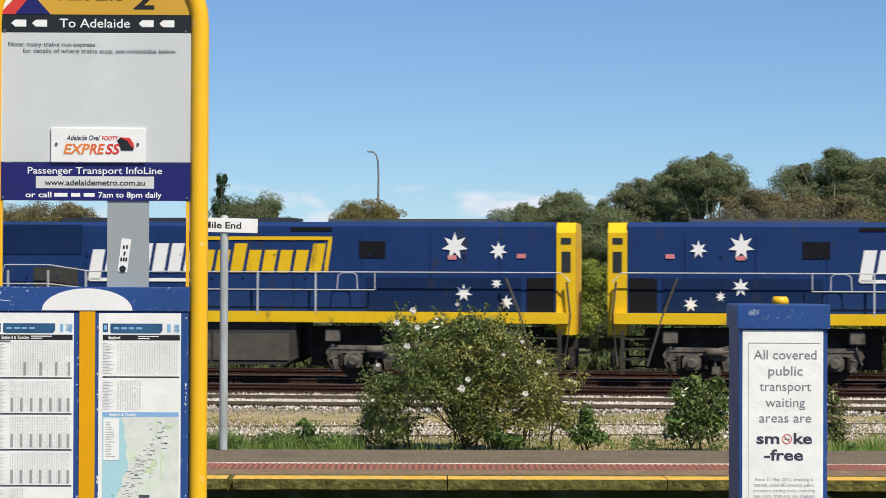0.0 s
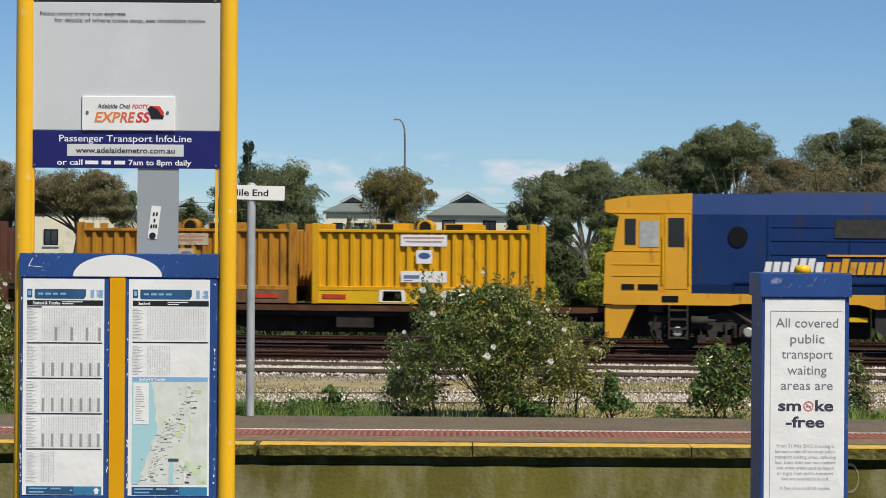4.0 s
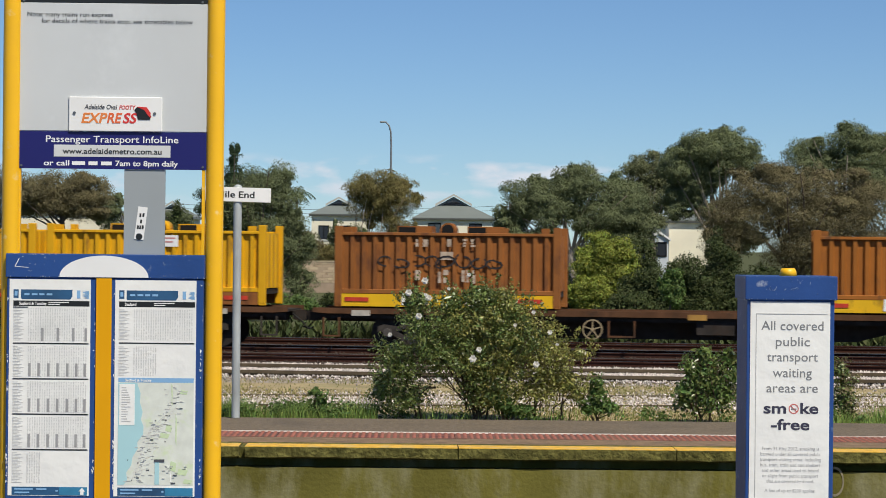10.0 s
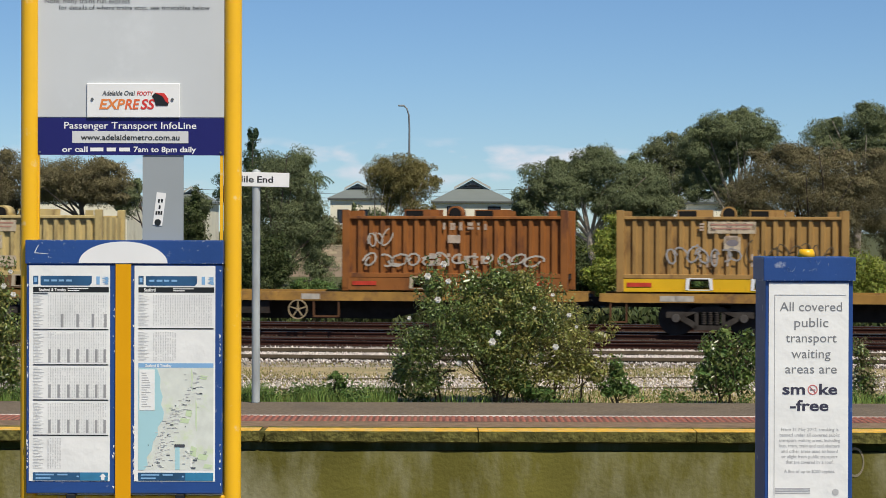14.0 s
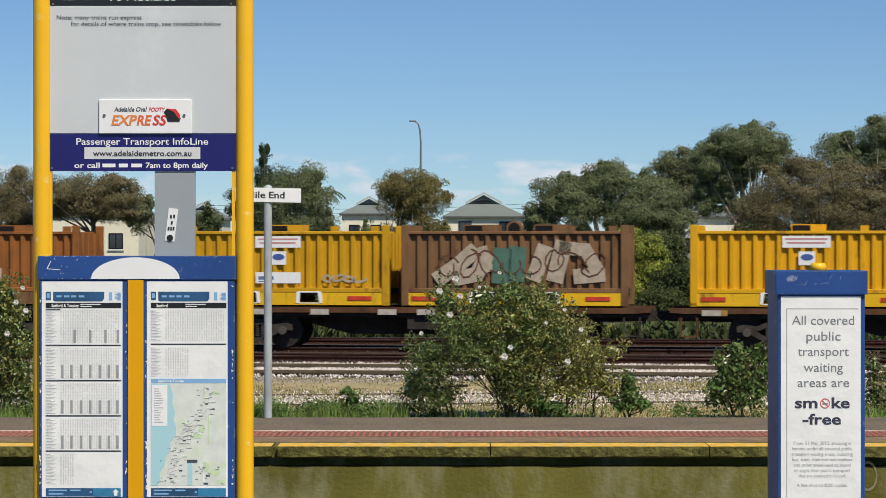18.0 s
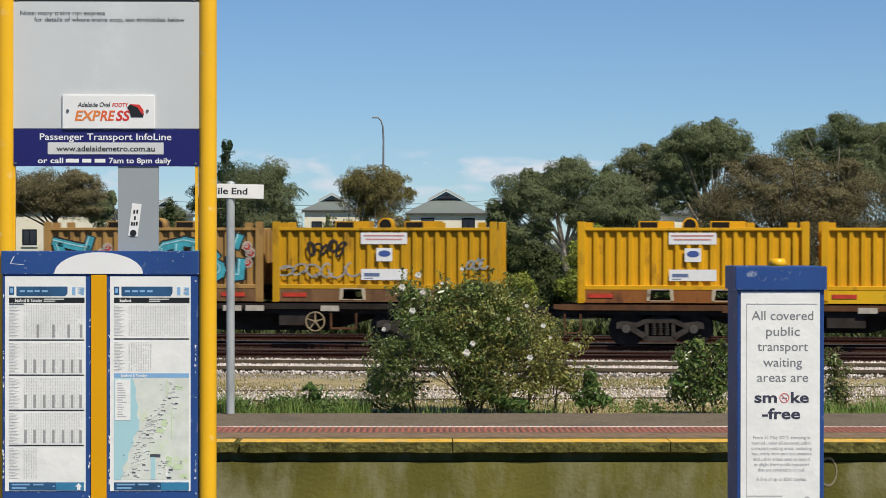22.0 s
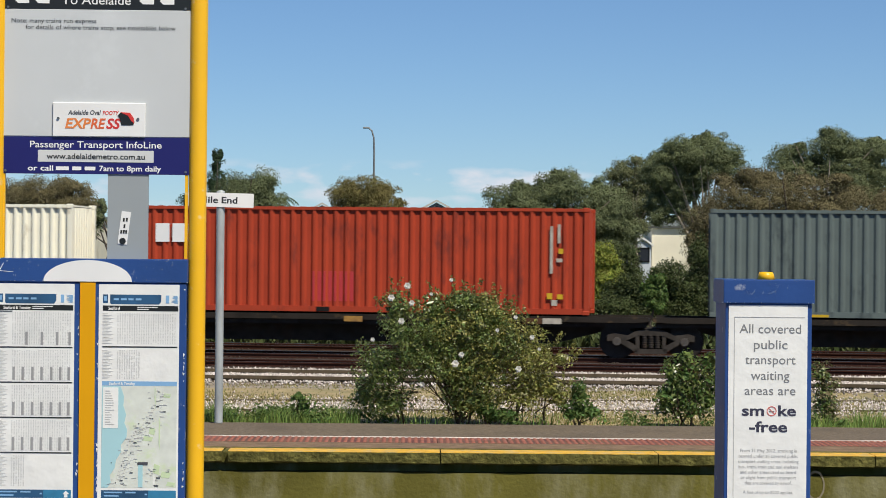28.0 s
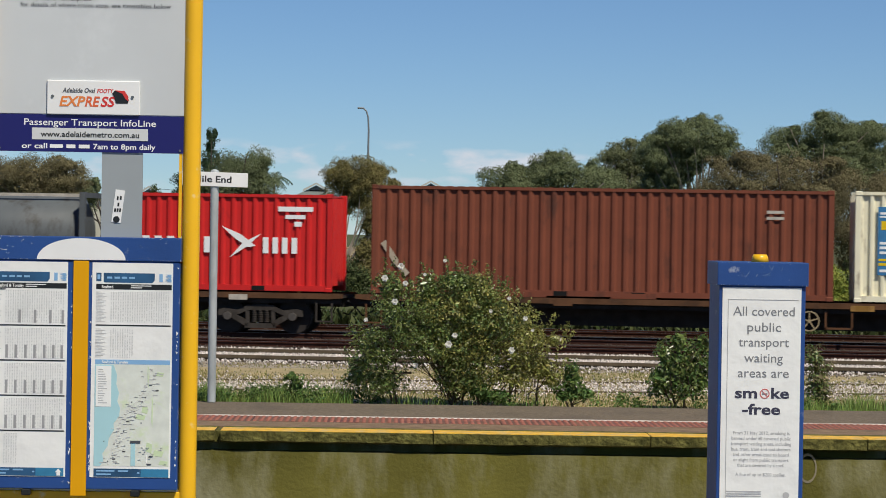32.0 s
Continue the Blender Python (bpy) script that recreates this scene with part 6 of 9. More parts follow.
c = shipping_box("plain white corrugated container", -304.91 - 3.03, 6.06, 2.85, OFFWHITE, 0.26, depth=0.072)
marks(c, [(-2.45, 1.35, -2.38, 1.5), (1.95, 1.15, 2.05, 1.3)], INK_SOFT, -1.212, "scuff")
c = shipping_box("weathered orange corrugated container with teal emblem", -311.10 - 3.03, 6.06, 2.80, BOX_OR, 0.27)
GSM = material("faded_teal_mark", (0.08, 0.24, 0.25), 0.7, 0, 0.3, 6)
bm = bmesh.new()
for k in range(12):
    x0 = -1.7 + k * 0.29
    bm_prism(bm, [(x0, 1.42), (x0 + 0.2, 1.42), (x0 + 0.27, 1.66), (x0 + 0.07, 1.66)], -1.216, -1.212)
for k in range(16):
    a0, a1 = math.pi * (0.12 + k * 0.048), math.pi * (0.12 + (k + 1) * 0.048)
    bm_prism(bm, [(0.0 + 1.9 * math.cos(a), 1.62 + r * math.sin(a)) for a, r in ((a0, 0.42), (a1, 0.42), (a1, 0.36), (a0, 0.36))], -1.216, -1.212)
part("emblem_bars", bm, GSM, c, "faded teal bars and arc")
marks(c, [(-1.85, 1.4, -1.65, 1.75)], WHITE, -1.212, "emblem_badge")
marks(c, [(2.2, 0.6, 2.5, 0.75), (2.2, 0.3, 2.5, 0.4)], TAN, -1.212, "scuff")
c = shipping_box("cream corrugated container with blue stripes", -318.7 - 3.03, 6.06, 2.90, CREAMW, 0.29, depth=0.075)
for x0 in (-2.44, 1.75):
    a = marks(c, [(x0, 0.72, x0 + 0.36, 2.50)], BLUE_MARK, -1.212, "blue_panel", "blue panel with pale marks")
    marks(a, [(x0 + 0.05, 2.30, x0 + 0.31, 2.36), (x0 + 0.05, 2.22, x0 + 0.26, 2.26)] + ([(x0 + 0.06, 2.05, x0 + 0.3, 2.14), (x0 + 0.06, 1.78, x0 + 0.3, 1.87)] if x0 > 0 else []), WHITE, -1.2165, "pale_bar")
    marks(a, [(x0 + 0.05, z, x0 + w_, z + 0.07) for z, w_ in ((1.52, 0.31), (1.40, 0.24), (1.27, 0.30), (0.80, 0.28))], WHITE, -1.2165, "pale_bar")
    marks(a, [(x0 + 0.02, 0.97, x0 + 0.34, 1.04), (x0 + 0.02, 1.09, x0 + 0.34, 1.15)] + ([(x0 + 0.08, 1.90, x0 + 0.29, 2.13)] if x0 < 0 else []), LOGO_Y, -1.2165, "yellow_bar")
marks(c, [(2.42, 1.64, 2.56, 1.80)], LOGO_Y, -1.212, "warning_label")
for k in range(7):
    marks(c, [(2.18 + 0.012 * (k % 2), 2.36 - k * 0.16, 2.24, 2.44 - k * 0.16)], INK_SOFT, -1.212, "code_bars")
c = shipping_box("oxide brown corrugated long container", -325.3 - 6.095, 12.19, 2.90, BOX_BR, 0.315)
marks(c, [(4.35, 2.28, 4.8, 2.36), (4.35, 2.12, 4.8, 2.2)], PANEL_W, -1.212, "code_bars")
spray(c, [(0.16, [(-5.75, 1.35), (-5.45, 0.9), (-5.15, 0.55)])], CREAM_SPRAY, "scrape")
marks(c, [(-2.6, -0.02, -1.4, 0.12), (0.3, -0.02, 1.5, 0.12)], BOX_BR, -1.2175, "fork_mark")
c = shipping_box("signal red corrugated container with white emblem", -338.55 - 3.03, 6.06, 2.62, HS_RED, 0.30)
bm = bmesh.new()
bm_prism(bm, [(0.0, 1.75), (0.55, 1.52), (0.95, 1.22), (0.75, 1.18), (0.4, 1.4)], -1.216, -1.212)
bm_prism(bm, [(0.25, 0.9), (0.6, 1.3), (1.1, 1.55), (0.75, 1.22)], -1.2165, -1.2125)
for k in range(4):
    bm_box(bm, 1.15 + k * 0.26, -1.216, 1.02, 1.30 + k * 0.26, -1.212, 1.45)
for k in range(7):
    bm_box(bm, -2.5 + k * 0.34, -1.216, 1.02, -2.3 + k * 0.34, -1.212, 1.45)
bm_box(bm, 1.55, -1.216, 2.15, 2.5, -1.212, 2.28)
bm_box(bm, 1.75, -1.216, 1.95, 2.3, -1.212, 2.06)
bm_box(bm, 2.0, -1.216, 1.75, 2.2, -1.212, 1.88)
part("emblem_bars", bm, WHITE_INK, c, "white emblem of plain shapes")


def tank_container(ur):
    h, H = 3.03, 2.6
    c = vehicle("tank_container", "grey tank container in a dark frame", "container", ur - h, "containers on the freight train", HD)
    TANK = paint("tank_grey", (0.10, 0.11, 0.115), GRIME, 0.3, 0.5, 0.1)
    bm = bmesh.new()
    bm_tube(bm, [(-h + 0.25, 0, 1.38), (-h + 0.4, 0, 1.38), (h - 0.4, 0, 1.38), (h - 0.25, 0, 1.38)], 1.1, 32, False, [0.85, 1.1, 1.1, 0.85])
    part("tank", bm, TANK, c, "grimy grey cylinder")
    for sx in (-1, 1):
        for sy in (-1, 1):
            share("tk", lambda bm: bm_box(bm, -0.08, -0.08, 0, 0.08, 0.08, H), "corner_post", TANK, c, pose(sx * (h - 0.08), sy * 1.13, 0))
        for z in (0.08, H - 0.08):
            share("tkc", lambda bm: bm_box(bm, -0.07, -1.1, -0.07, 0.07, 1.1, 0.07), "end_bar", TANK, c, pose(sx * (h - 0.08), 0, z))
    for sy in (-1, 1):
        share("tkr", lambda bm: bm_box(bm, -h + 0.1, -0.05, 0.03, h - 0.1, 0.05, 0.13), "side_rail", TANK, c, pose(0, sy * 1.12, 0))
        share("tkw", lambda bm: bm_box(bm, -h + 0.1, -0.03, H - 0.12, h - 0.1, 0.03, H - 0.04), "walkway", PANEL_W, c, pose(0, sy * 0.5, 0))
    marks(c, [(-0.9, 1.5, 0.2, 1.7)], PANEL_W, -1.11, "hazard_label")
    return c


tank_container(-345.34)

# wagons
wagon(-40.35, -55.25, DECK_BROWN, (-43.2, -52.4), "brown flat wagon carrying two bins")
wagon(-56.1, -76.1, DECK_BROWN, (-58.9, -73.2), "brown skeletal flat wagon with one slot empty", None)
wagon(-77.15, -90.45, DECK_BROWN, (-79.9, -87.7), "brown flat wagon carrying two bins", -83.2)
wagon(-91.25, -111.1, DECK_BROWN, (-94.1, -108.2), "brown flat wagon with a middle slot empty", -103.6)
wagon(-111.8, -125.4, DECK_BROWN, (-114.6, -122.6), "brown flat wagon carrying two yellow bins")
wagon(-126.15, -146.0, DECK_YEL, (-129.0, -143.1), "worn yellow flat wagon with a middle slot empty", -134.0)
wagon(-146.3, -166.1, DECK_YEL, (-149.1, -163.1), "worn yellow flat wagon with spoked hand brake", -154.1)
wagon(-166.4, -186.1, DECK_BROWN, (-169.2, -183.2), "brown flat wagon with a middle slot empty")
wagon(-186.6, -200.2, DECK_BROWN, (-189.4, -197.4), "brown flat wagon carrying two bins", -191.8)
wagon(-201.5, -215.0, DECK_BLACK, (-204.3, -212.2), "dark flat wagon carrying two bins", -207.0)
wagon(-216.1, -229.8, DECK_BROWN, (-218.9, -227.0), "brown flat wagon carrying two yellow bins")
wagon(-230.65, -244.35, DECK_BLACK, (-233.4, -241.6), "dark flat wagon carrying graffitied bins", -236.2)
wagon(-245.2, -258.3, DECK_BLACK, (-247.1, -258.32), "black articulated well wagon under two red containers", None, False)
wagon(-258.35, -274.4, DECK_BLACK, (-258.32, -274.45), "black articulated wagon under the curtain-sided container", None, False, True)
wagon(-274.5, -289.2, DECK_BLACK, (-274.45, -289.25), "black articulated wagon under the slate container", None, False, True)
wagon(-289.3, -304.0, DECK_BLACK, (-289.25, -304.05), "black articulated wagon under the brick red container", None, False, True)
wagon(-304.1, -317.75, DECK_BLACK, (-304.05, -315.1), "black articulated wagon under two short containers", None, False)
wagon(-318.2, -337.9, DECK_BROWN, (-320.6, -335.7), "brown flat wagon carrying cream and oxide containers", -325.9)
wagon(-338.25, -352.0, DECK_BROWN, (-340.5, -349.5), "brown flat wagon carrying a red container and a tank")


# -- locomotives --
def loco_bogie(parent, x, u, mat, cap_mat, r=0.52):
    """Three-axle bogie: arched side frame, axle boxes, springs, brake cylinders, rigging and pipes."""
    def fr(bm):
        arch = []
        for a in (1.85, 0, -1.85):
            arch += [(a + 0.42, 0.60), (a + 0.30, 0.70), (a - 0.30, 0.70), (a - 0.42, 0.60), (a - 0.66, 0.50)]
        bm_prism(bm, [(-2.62, 0.70), (-2.5, 0.92), (-1.2, 0.90), (-0.7, 1.0), (0.7, 1.0), (1.2, 0.90), (2.5, 0.92), (2.62, 0.70), (2.5, 0.52)] + arch[:-1] + [(-2.5, 0.52)], -1.18, -1.05)
        for a in (-2.3, -0.93, 0.93, 2.3):
            bm_prism(bm, [(a - 0.14, 0.55), (a + 0.14, 0.55), (a + 0.08, 0.30), (a - 0.08, 0.30)], -1.19, -1.04)
        bm_box(bm, -2.5, -1.20, 0.80, 2.5, -1.17, 0.86)

    def axlebox(bm):
        bm_prism(bm, [(-0.24, 0.40), (-0.16, 0.32), (0.16, 0.32), (0.24, 0.40), (0.24, 0.62), (0.15, 0.72), (-0.15, 0.72), (-0.24, 0.62)], -1.27, -1.06)

    def cylinder(bm):
        bm_tube(bm, [(-0.30, 0, 0), (-0.27, 0, 0), (-0.25, 0, 0), (0.14, 0, 0), (0.16, 0, 0), (0.34, 0, 0)], 0.1, 12, False, [0.09, 0.125, 0.11, 0.11, 0.04, 0.03])

    def rig(bm):
        bm_tube(bm, [(0, -1.22, 0.74), (0.02, -1.22, 0.25)], 0.03, 6)
        bm_box(bm, -0.07, -1.24, 0.22, 0.14, -1.12, 0.42)

    for s in (-1, 1):
        f = share("lbf", fr, "side_frame", mat, parent, pose(x, 0, 0) if s < 0 else pose(x, 0, 0, 0, 0, 180))
        for dx in (-1.85, 0, 1.85):
            share("lab", axlebox, "axle_box", mat, f, pose(dx, 0, 0))
            share("lax", lambda bm: bm_tube(bm, [(0, -0.10, 0.52), (0, -0.08, 0.52), (0, 0.02, 0.52)], 0.13, 14, False, [0.10, 0.14, 0.14]), "axle_cap", cap_mat, f, pose(dx, -1.27, -0.02))
            for q in (-0.36, 0.36):
                share("lsp", lambda bm: bm_tube(bm, [(0, 0, 0.32 + k * 0.020) for k in range(18)], 0.08, 8, False, [0.085 if k % 3 else 0.06 for k in range(18)]), "spring", STEEL_DK, f, pose(dx + q, -1.14, 0.02))
        for dx in (-1.2, 1.2):
            share("lcy", cylinder, "brake_cylinder", mat, f, pose(dx, -1.28, 0.80, 0, 0, 0 if dx < 0 else 180))
        for dx in (-1.25, -0.6, 0.6, 1.25):
            share("lrg", rig, "brake_rigging", mat, f, pose(dx, 0, 0))
        share("ldm", lambda bm: bm_tube(bm, [(-0.5, -1.27, 1.1), (-0.2, -1.27, 0.92), (-0.2, -1.27, 0.90), (0.25, -1.27, 0.64)], 0.05, 8, False, [0.03, 0.03, 0.055, 0.055]), "damper", mat, f)
        for e in (-1, 1):
            share("lpipe%d" % e, lambda bm: bm_tube(bm, [(e * 2.45, -1.22, 1.15), (e * 2.4, -1.24, 0.9), (e * 2.55, -1.2, 0.5), (e * 2.42, -1.0, 0.16)], 0.03, 6), "sand_pipe", mat, f)
            share("lsb%d" % e, lambda bm: bevelled(bm_box(bm, e * 2.42 - 0.2, -1.3, 1.0, e * 2.42 + 0.2, -1.05, 1.34), 0.03), "sand_box", mat, f)
    for dx in (-1.85, 0, 1.85):
        w = share("w52", lambda bm: wheelset_mesh(bm, r), "wheelset", WHEEL, parent, pose(x + dx, 0, r))
        SPINNERS.append((w, x + dx, r, r, u))


def star(x, z, r, n=7, inner=0.45):
    return [(x + (r if k % 2 == 0 else r * inner) * math.sin(k * math.pi / n), z + (r if k % 2 == 0 else r * inner) * math.cos(k * math.pi / n)) for k in range(2 * n)]


def railing(parent, runs, posts, z_low, y=-1.40):
    for pts in runs:
        bm = bmesh.new()
        bm_tube(bm, [(a, y, b) for a, b in pts], 0.016, 6)
        part("handrail", bm, RAILING, parent)
    for xx, zt in posts:
        bm = bmesh.new()
        bm_box(bm, xx - 0.022, y - 0.02, z_low, xx + 0.022, y + 0.02, zt)
        part("stanchion", bm, RAILING, parent)


def word_bars(parent, x0, z0, total, hgt, split, m1, m2, y, underline=True):
    """Slanted plain bars in place of a brand's name."""
    rng = random.Random(2)
    for i, (a, b, m) in enumerate(((x0, x0 + total * split, m1), (x0 + total * split, x0 + total, m2))):
        n = 7 if i == 0 else 8
        w = (b - a) / n
        for k in range(n):
            xx = a + k * w
            zt = z0 + hgt * (1.0 if (i == 0 and k in (3, 4, 5)) or (i == 1 and k in (2, 7)) else 0.78)
            zl = z0 - (hgt * 0.28 if i == 0 and k == 0 else 0)
            sh = 0.18
            bm = bmesh.new()
            bm_prism(bm, [(xx + (zl - z0) * sh, zl), (xx + w * 0.78 + (zl - z0) * sh, zl), (xx + w * 0.78 + (zt - z0) * sh, zt), (xx + (zt - z0) * sh, zt)], y - 0.004, y)
            part("name_bar", bm, m, parent)
    bm = bmesh.new()
    bm_box(bm, x0, y - 0.004, z0 - hgt * 0.32, x0 + total * split, y, z0 - hgt * 0.20)
    part("name_underline", bm, m1, parent)
    bm = bmesh.new()
    a, b = x0 + total * split + hgt * 0.25, x0 + total + hgt * 0.28
    bm_box(bm, a, y - 0.004, z0 + hgt * 1.12, b, y, z0 + hgt * 1.24)
    bm_prism(bm, [(b - hgt * 0.30, z0), (b - hgt * 0.16, z0), (b, z0 + hgt * 1.12), (b - hgt * 0.14, z0 + hgt * 1.12)], y - 0.004, y)
    part("name_frame", bm, m2, parent)


def hood_loco(uR, flip, label):
    """Long-hood freight locomotive with one cab; in its own frame the cab is at -x."""
    u = uR - 11.0
    L = vehicle("locomotive", label, "locomotive", u, "locomotives of the freight train")
    F = Matrix.Identity(4) if not flip else Matrix.Rotation(math.pi, 4, "Z")
    def P(name, bm, m, par=L, lab=""):
        if flip:
            bmesh.ops.transform(bm, matrix=F, verts=bm.verts)
        return part(name, bm, m, par, lab)
    near = -1 if not flip else 1          # side seen from the platforms
    bm = bmesh.new()
    bm_prism(bm, [(-10.9, 1.40), (10.9, 1.40), (10.9, 1.69), (-10.9, 1.69)], -1.42, 1.42)
    P("underframe", bm, LOCO_YEL, L, "yellow painted frame edge")
    bm = bmesh.new()
    hood = [(-1.13, 1.62), (-1.13, 3.96), (-1.0, 4.08), (1.0, 4.08), (1.13, 3.96), (1.13, 1.62)]
    def hood_run(bm, x0, x1, prof):
        a = [bm.verts.new((x0, y, z)) for y, z in prof]
        b = [bm.verts.new((x1, y, z)) for y, z in prof]
        bm.faces.new(a), bm.faces.new(b[::-1])
        for i in range(len(a)):
            bm.faces.new((a[i], a[(i + 1) % len(a)], b[(i + 1) % len(a)], b[i]))
    hood_run(bm, -5.6, 10.55, hood)
    P("long_hood", bm, LOCO_BLUE, L, "dark blue long hood")
    bm = bmesh.new()
    hood_run(bm, -7.2, -5.61, [(-1.10, 1.62), (-1.10, 3.78), (-0.8, 4.05), (0.8, 4.05), (1.10, 3.78), (1.10, 1.62)])
    P("electrical_cabinet", bm, LOCO_BLUE_DK)
    bm = bmesh.new()
    hood_run(bm, 10.56, 11.08, [(-1.16, 1.1), (-1.16, 3.8), (-0.9, 4.07), (0.9, 4.07), (1.16, 3.8), (1.16, 1.1)])
    P("rear_hood_end", bm, LOCO_YEL, L, "yellow hood end")
    # flat dark plates set on the hood end, nothing cut behind them
    for sy in (-1, 1):
        for a, b, z0, z1 in ((10.68, 10.96, 3.5, 3.66), (10.70, 10.95, 2.75, 3.3)):
            bm = bmesh.new()
            bm_box(bm, a, sy * 1.166 - 0.006, z0, b, sy * 1.166 + 0.006, z1)
            P("end_recess", bm, GLASS_DK)
    bm = bmesh.new()
    hood_run(bm, -3.4, 3.2, [(-0.7, 4.0), (-0.7, 4.2), (0.7, 4.2), (0.7, 4.0)])
    P("roof_fairing", bm, LOCO_ROOF)
    bm = bmesh.new()
    hood_run(bm, 4.2, 8.9, [(-0.95, 3.98), (-0.8, 4.17), (0.8, 4.17), (0.95, 3.98)])
    P("radiator_roof", bm, LOCO_ROOF)
    for sy in (-1, 1):
        ys = sy * 1.134
        for a, b, z0, z1, m in ((-5.5, -2.7, 3.2, 4.0, LOCO_BLUE_DK), (-4.1, -2.82, 1.9, 2.85, OLD_GRILLE), (5.12, 5.85, 3.12, 3.56, GRILLE), (3.2, 4.36, 3.84, 3.93, GRILLE), (5.3, 9.6, 1.72, 2.6, LOCO_BLUE_DK), (9.75, 10.5, 1.72, 2.6, GRILLE)):
            bm = bmesh.new()
            bm_box(bm, a, ys - 0.012, z0, b, ys + 0.012, z1)
            P("hood_panel", bm, m)
        bm = bmesh.new()
        for xx in (-2.6, -0.5, 1.4, 3.3, 5.2, 7.1, 9.0):
            bm_box(bm, xx - 0.012, ys - 0.006, 1.66, xx + 0.012, ys + 0.006, 3.72)
        P("door_seams", bm, LOCO_BLUE_DK)
        bm = bmesh.new()
        for k in range(18):
            bm_box(bm, -5.2 + k * 0.88, ys - 0.02, 2.55 + 0.6 * (k % 3 == 0), -5.14 + k * 0.88, ys + 0.02, 2.62 + 0.6 * (k % 3 == 0))
        P("door_latches", bm, LOCO_BLUE_DK)
    # markings on the seen side
    ym = near * 1.150 if near > 0 else -1.150
    def deco(name, polys, m):
        bm = bmesh.new()
        for p in polys:
            bm_prism(bm, p, min(ym, ym + near * 0.004), max(ym, ym + near * 0.004))
        return P(name, bm, m)
    stars = ((7.77, 3.44, 0.37), (8.97, 3.32, 0.25), (8.92, 2.45, 0.15), (8.02, 2.20, 0.24), (9.19, 1.95, 0.2)) if not flip else ((7.49, 3.44, 0.36), (8.64, 3.36, 0.24), (7.5, 2.37, 0.25), (8.04, 2.13, 0.14), (8.84, 1.92, 0.2))
    for x, z, r in stars:
        deco("star_mark", [star(x, z, r)], WHITE_INK)
    deco("pink_marks", [[(x - 0.12, z), (x + 0.12, z), (x + 0.12, z + 0.12), (x - 0.12, z + 0.12)] for x, z in ((7.7 if not flip else 7.5, 3.08), (9.6 if not flip else 9.4, 3.12))], PINK)
    yb = -1.150
    if not flip:
        word_bars(L, -2.5, 2.72, 6.65, 0.78, 0.47, WHITE_INK, LOCO_YEL, yb)
    else:
        word_bars(L, -4.33, 2.74, 6.6, 0.78, 0.47, WHITE_INK, LOCO_YEL, yb)
    # cab with sloping nose, dark window band, sloped roof edge and a recess behind the windows
    bm = bmesh.new()
    bm_prism(bm, [(-10.85, 1.25), (-10.9, 2.52), (-10.62, 2.62), (-10.55, 2.66), (-7.2, 2.66), (-7.2, 1.62), (-7.4, 1.2), (-10.5, 1.2)], -1.40, 1.40)
    cab = P("cab", bm, LOCO_YEL, L, "yellow cab with dark wrap-round windows")
    bm = bmesh.new()
    bm_prism(bm, [(-10.57, 2.664), (-10.36, 3.40), (-8.15, 3.40), (-8.15, 2.664)], -1.385, 1.385)
    P("window_band", bm, GRILLE, cab)
    bm = bmesh.new()
    hood_run(bm, -10.52, -7.2, [(-1.40, 3.404), (-1.41, 3.50), (-1.12, 4.02), (1.12, 4.02), (1.41, 3.50), (1.40, 3.404)])
    P("cab_roof", bm, LOCO_YEL, cab, "yellow sloped cab roof edge")
    bm = bmesh.new()
    bm_box(bm, -8.145, -0.98, 2.664, -7.2, 0.98, 3.40)
    P("cab_recess", bm, LOCO_YEL, cab)
    for sy in (-1, 1):
        for x0, x1 in ((-10.28, -9.66), (-9.52, -8.98), (-8.86, -8.25)):
            bm = bmesh.new()
            bm_prism(bm, [(x0 + (0.0 if x0 > -10 else -0.12), 2.74), (x0, 3.34), (x1, 3.34), (x1, 2.74)], sy * 1.389 - 0.006, sy * 1.389 + 0.006)
            P("side_window", bm, GLASS_DK, cab)
        bm = bmesh.new()
        bm_tube(bm, [(-10.45, sy * 1.45, 1.75), (-10.45, sy * 1.45, 2.4)], 0.02, 6)
        P("grab_rail", bm, RAILING, cab)
        bm = bmesh.new()
        for a, b, z0, z1 in ((-8.17, -8.14, 1.4, 2.66), (-10.5, -7.25, 2.60, 2.62), (-10.3, -8.15, 1.42, 1.45), (-10.5, -10.42, 1.7, 2.35)):
            bm_box(bm, a, sy * 1.405 - 0.007, z0, b, sy * 1.405 + 0.007, z1)
        P("cab_seam", bm, SIGN_YEL_IN, cab)
        bm = bmesh.new()
        bm_box(bm, -8.75, sy * 1.405 - 0.006, 1.95, -8.42, sy * 1.405 + 0.006, 2.28)
        P("cab_plaque", bm, OLD_GRILLE, cab)
        bm = bmesh.new()
        bm_box(bm, -7.0, sy * 1.12 - 0.012, 1.7, -6.35, sy * 1.12 + 0.012, 3.6)
        dr = P("cab_door", bm, LOCO_BLUE_DK)
        bm = bmesh.new()
        bm_box(bm, -6.9, sy * 1.135 - 0.01, 2.8, -6.5, sy * 1.135 + 0.01, 3.3)
        P("door_window", bm, GLASS_DK, dr)
        bm = bmesh.new()
        for k in range(4):
            bm_box(bm, -10.8, sy * 1.25 - 0.15, 0.30 + k * 0.27, -10.15, sy * 1.25 + 0.15, 0.36 + k * 0.27)
        bm_box(bm, -10.85, sy * 1.38 - 0.03, 0.22, -10.75, sy * 1.38 + 0.03, 1.25)
        bm_box(bm, -10.2, sy * 1.38 - 0.03, 0.22, -10.1, sy * 1.38 + 0.03, 1.25)
        P("cab_step", bm, DECK_BROWN)
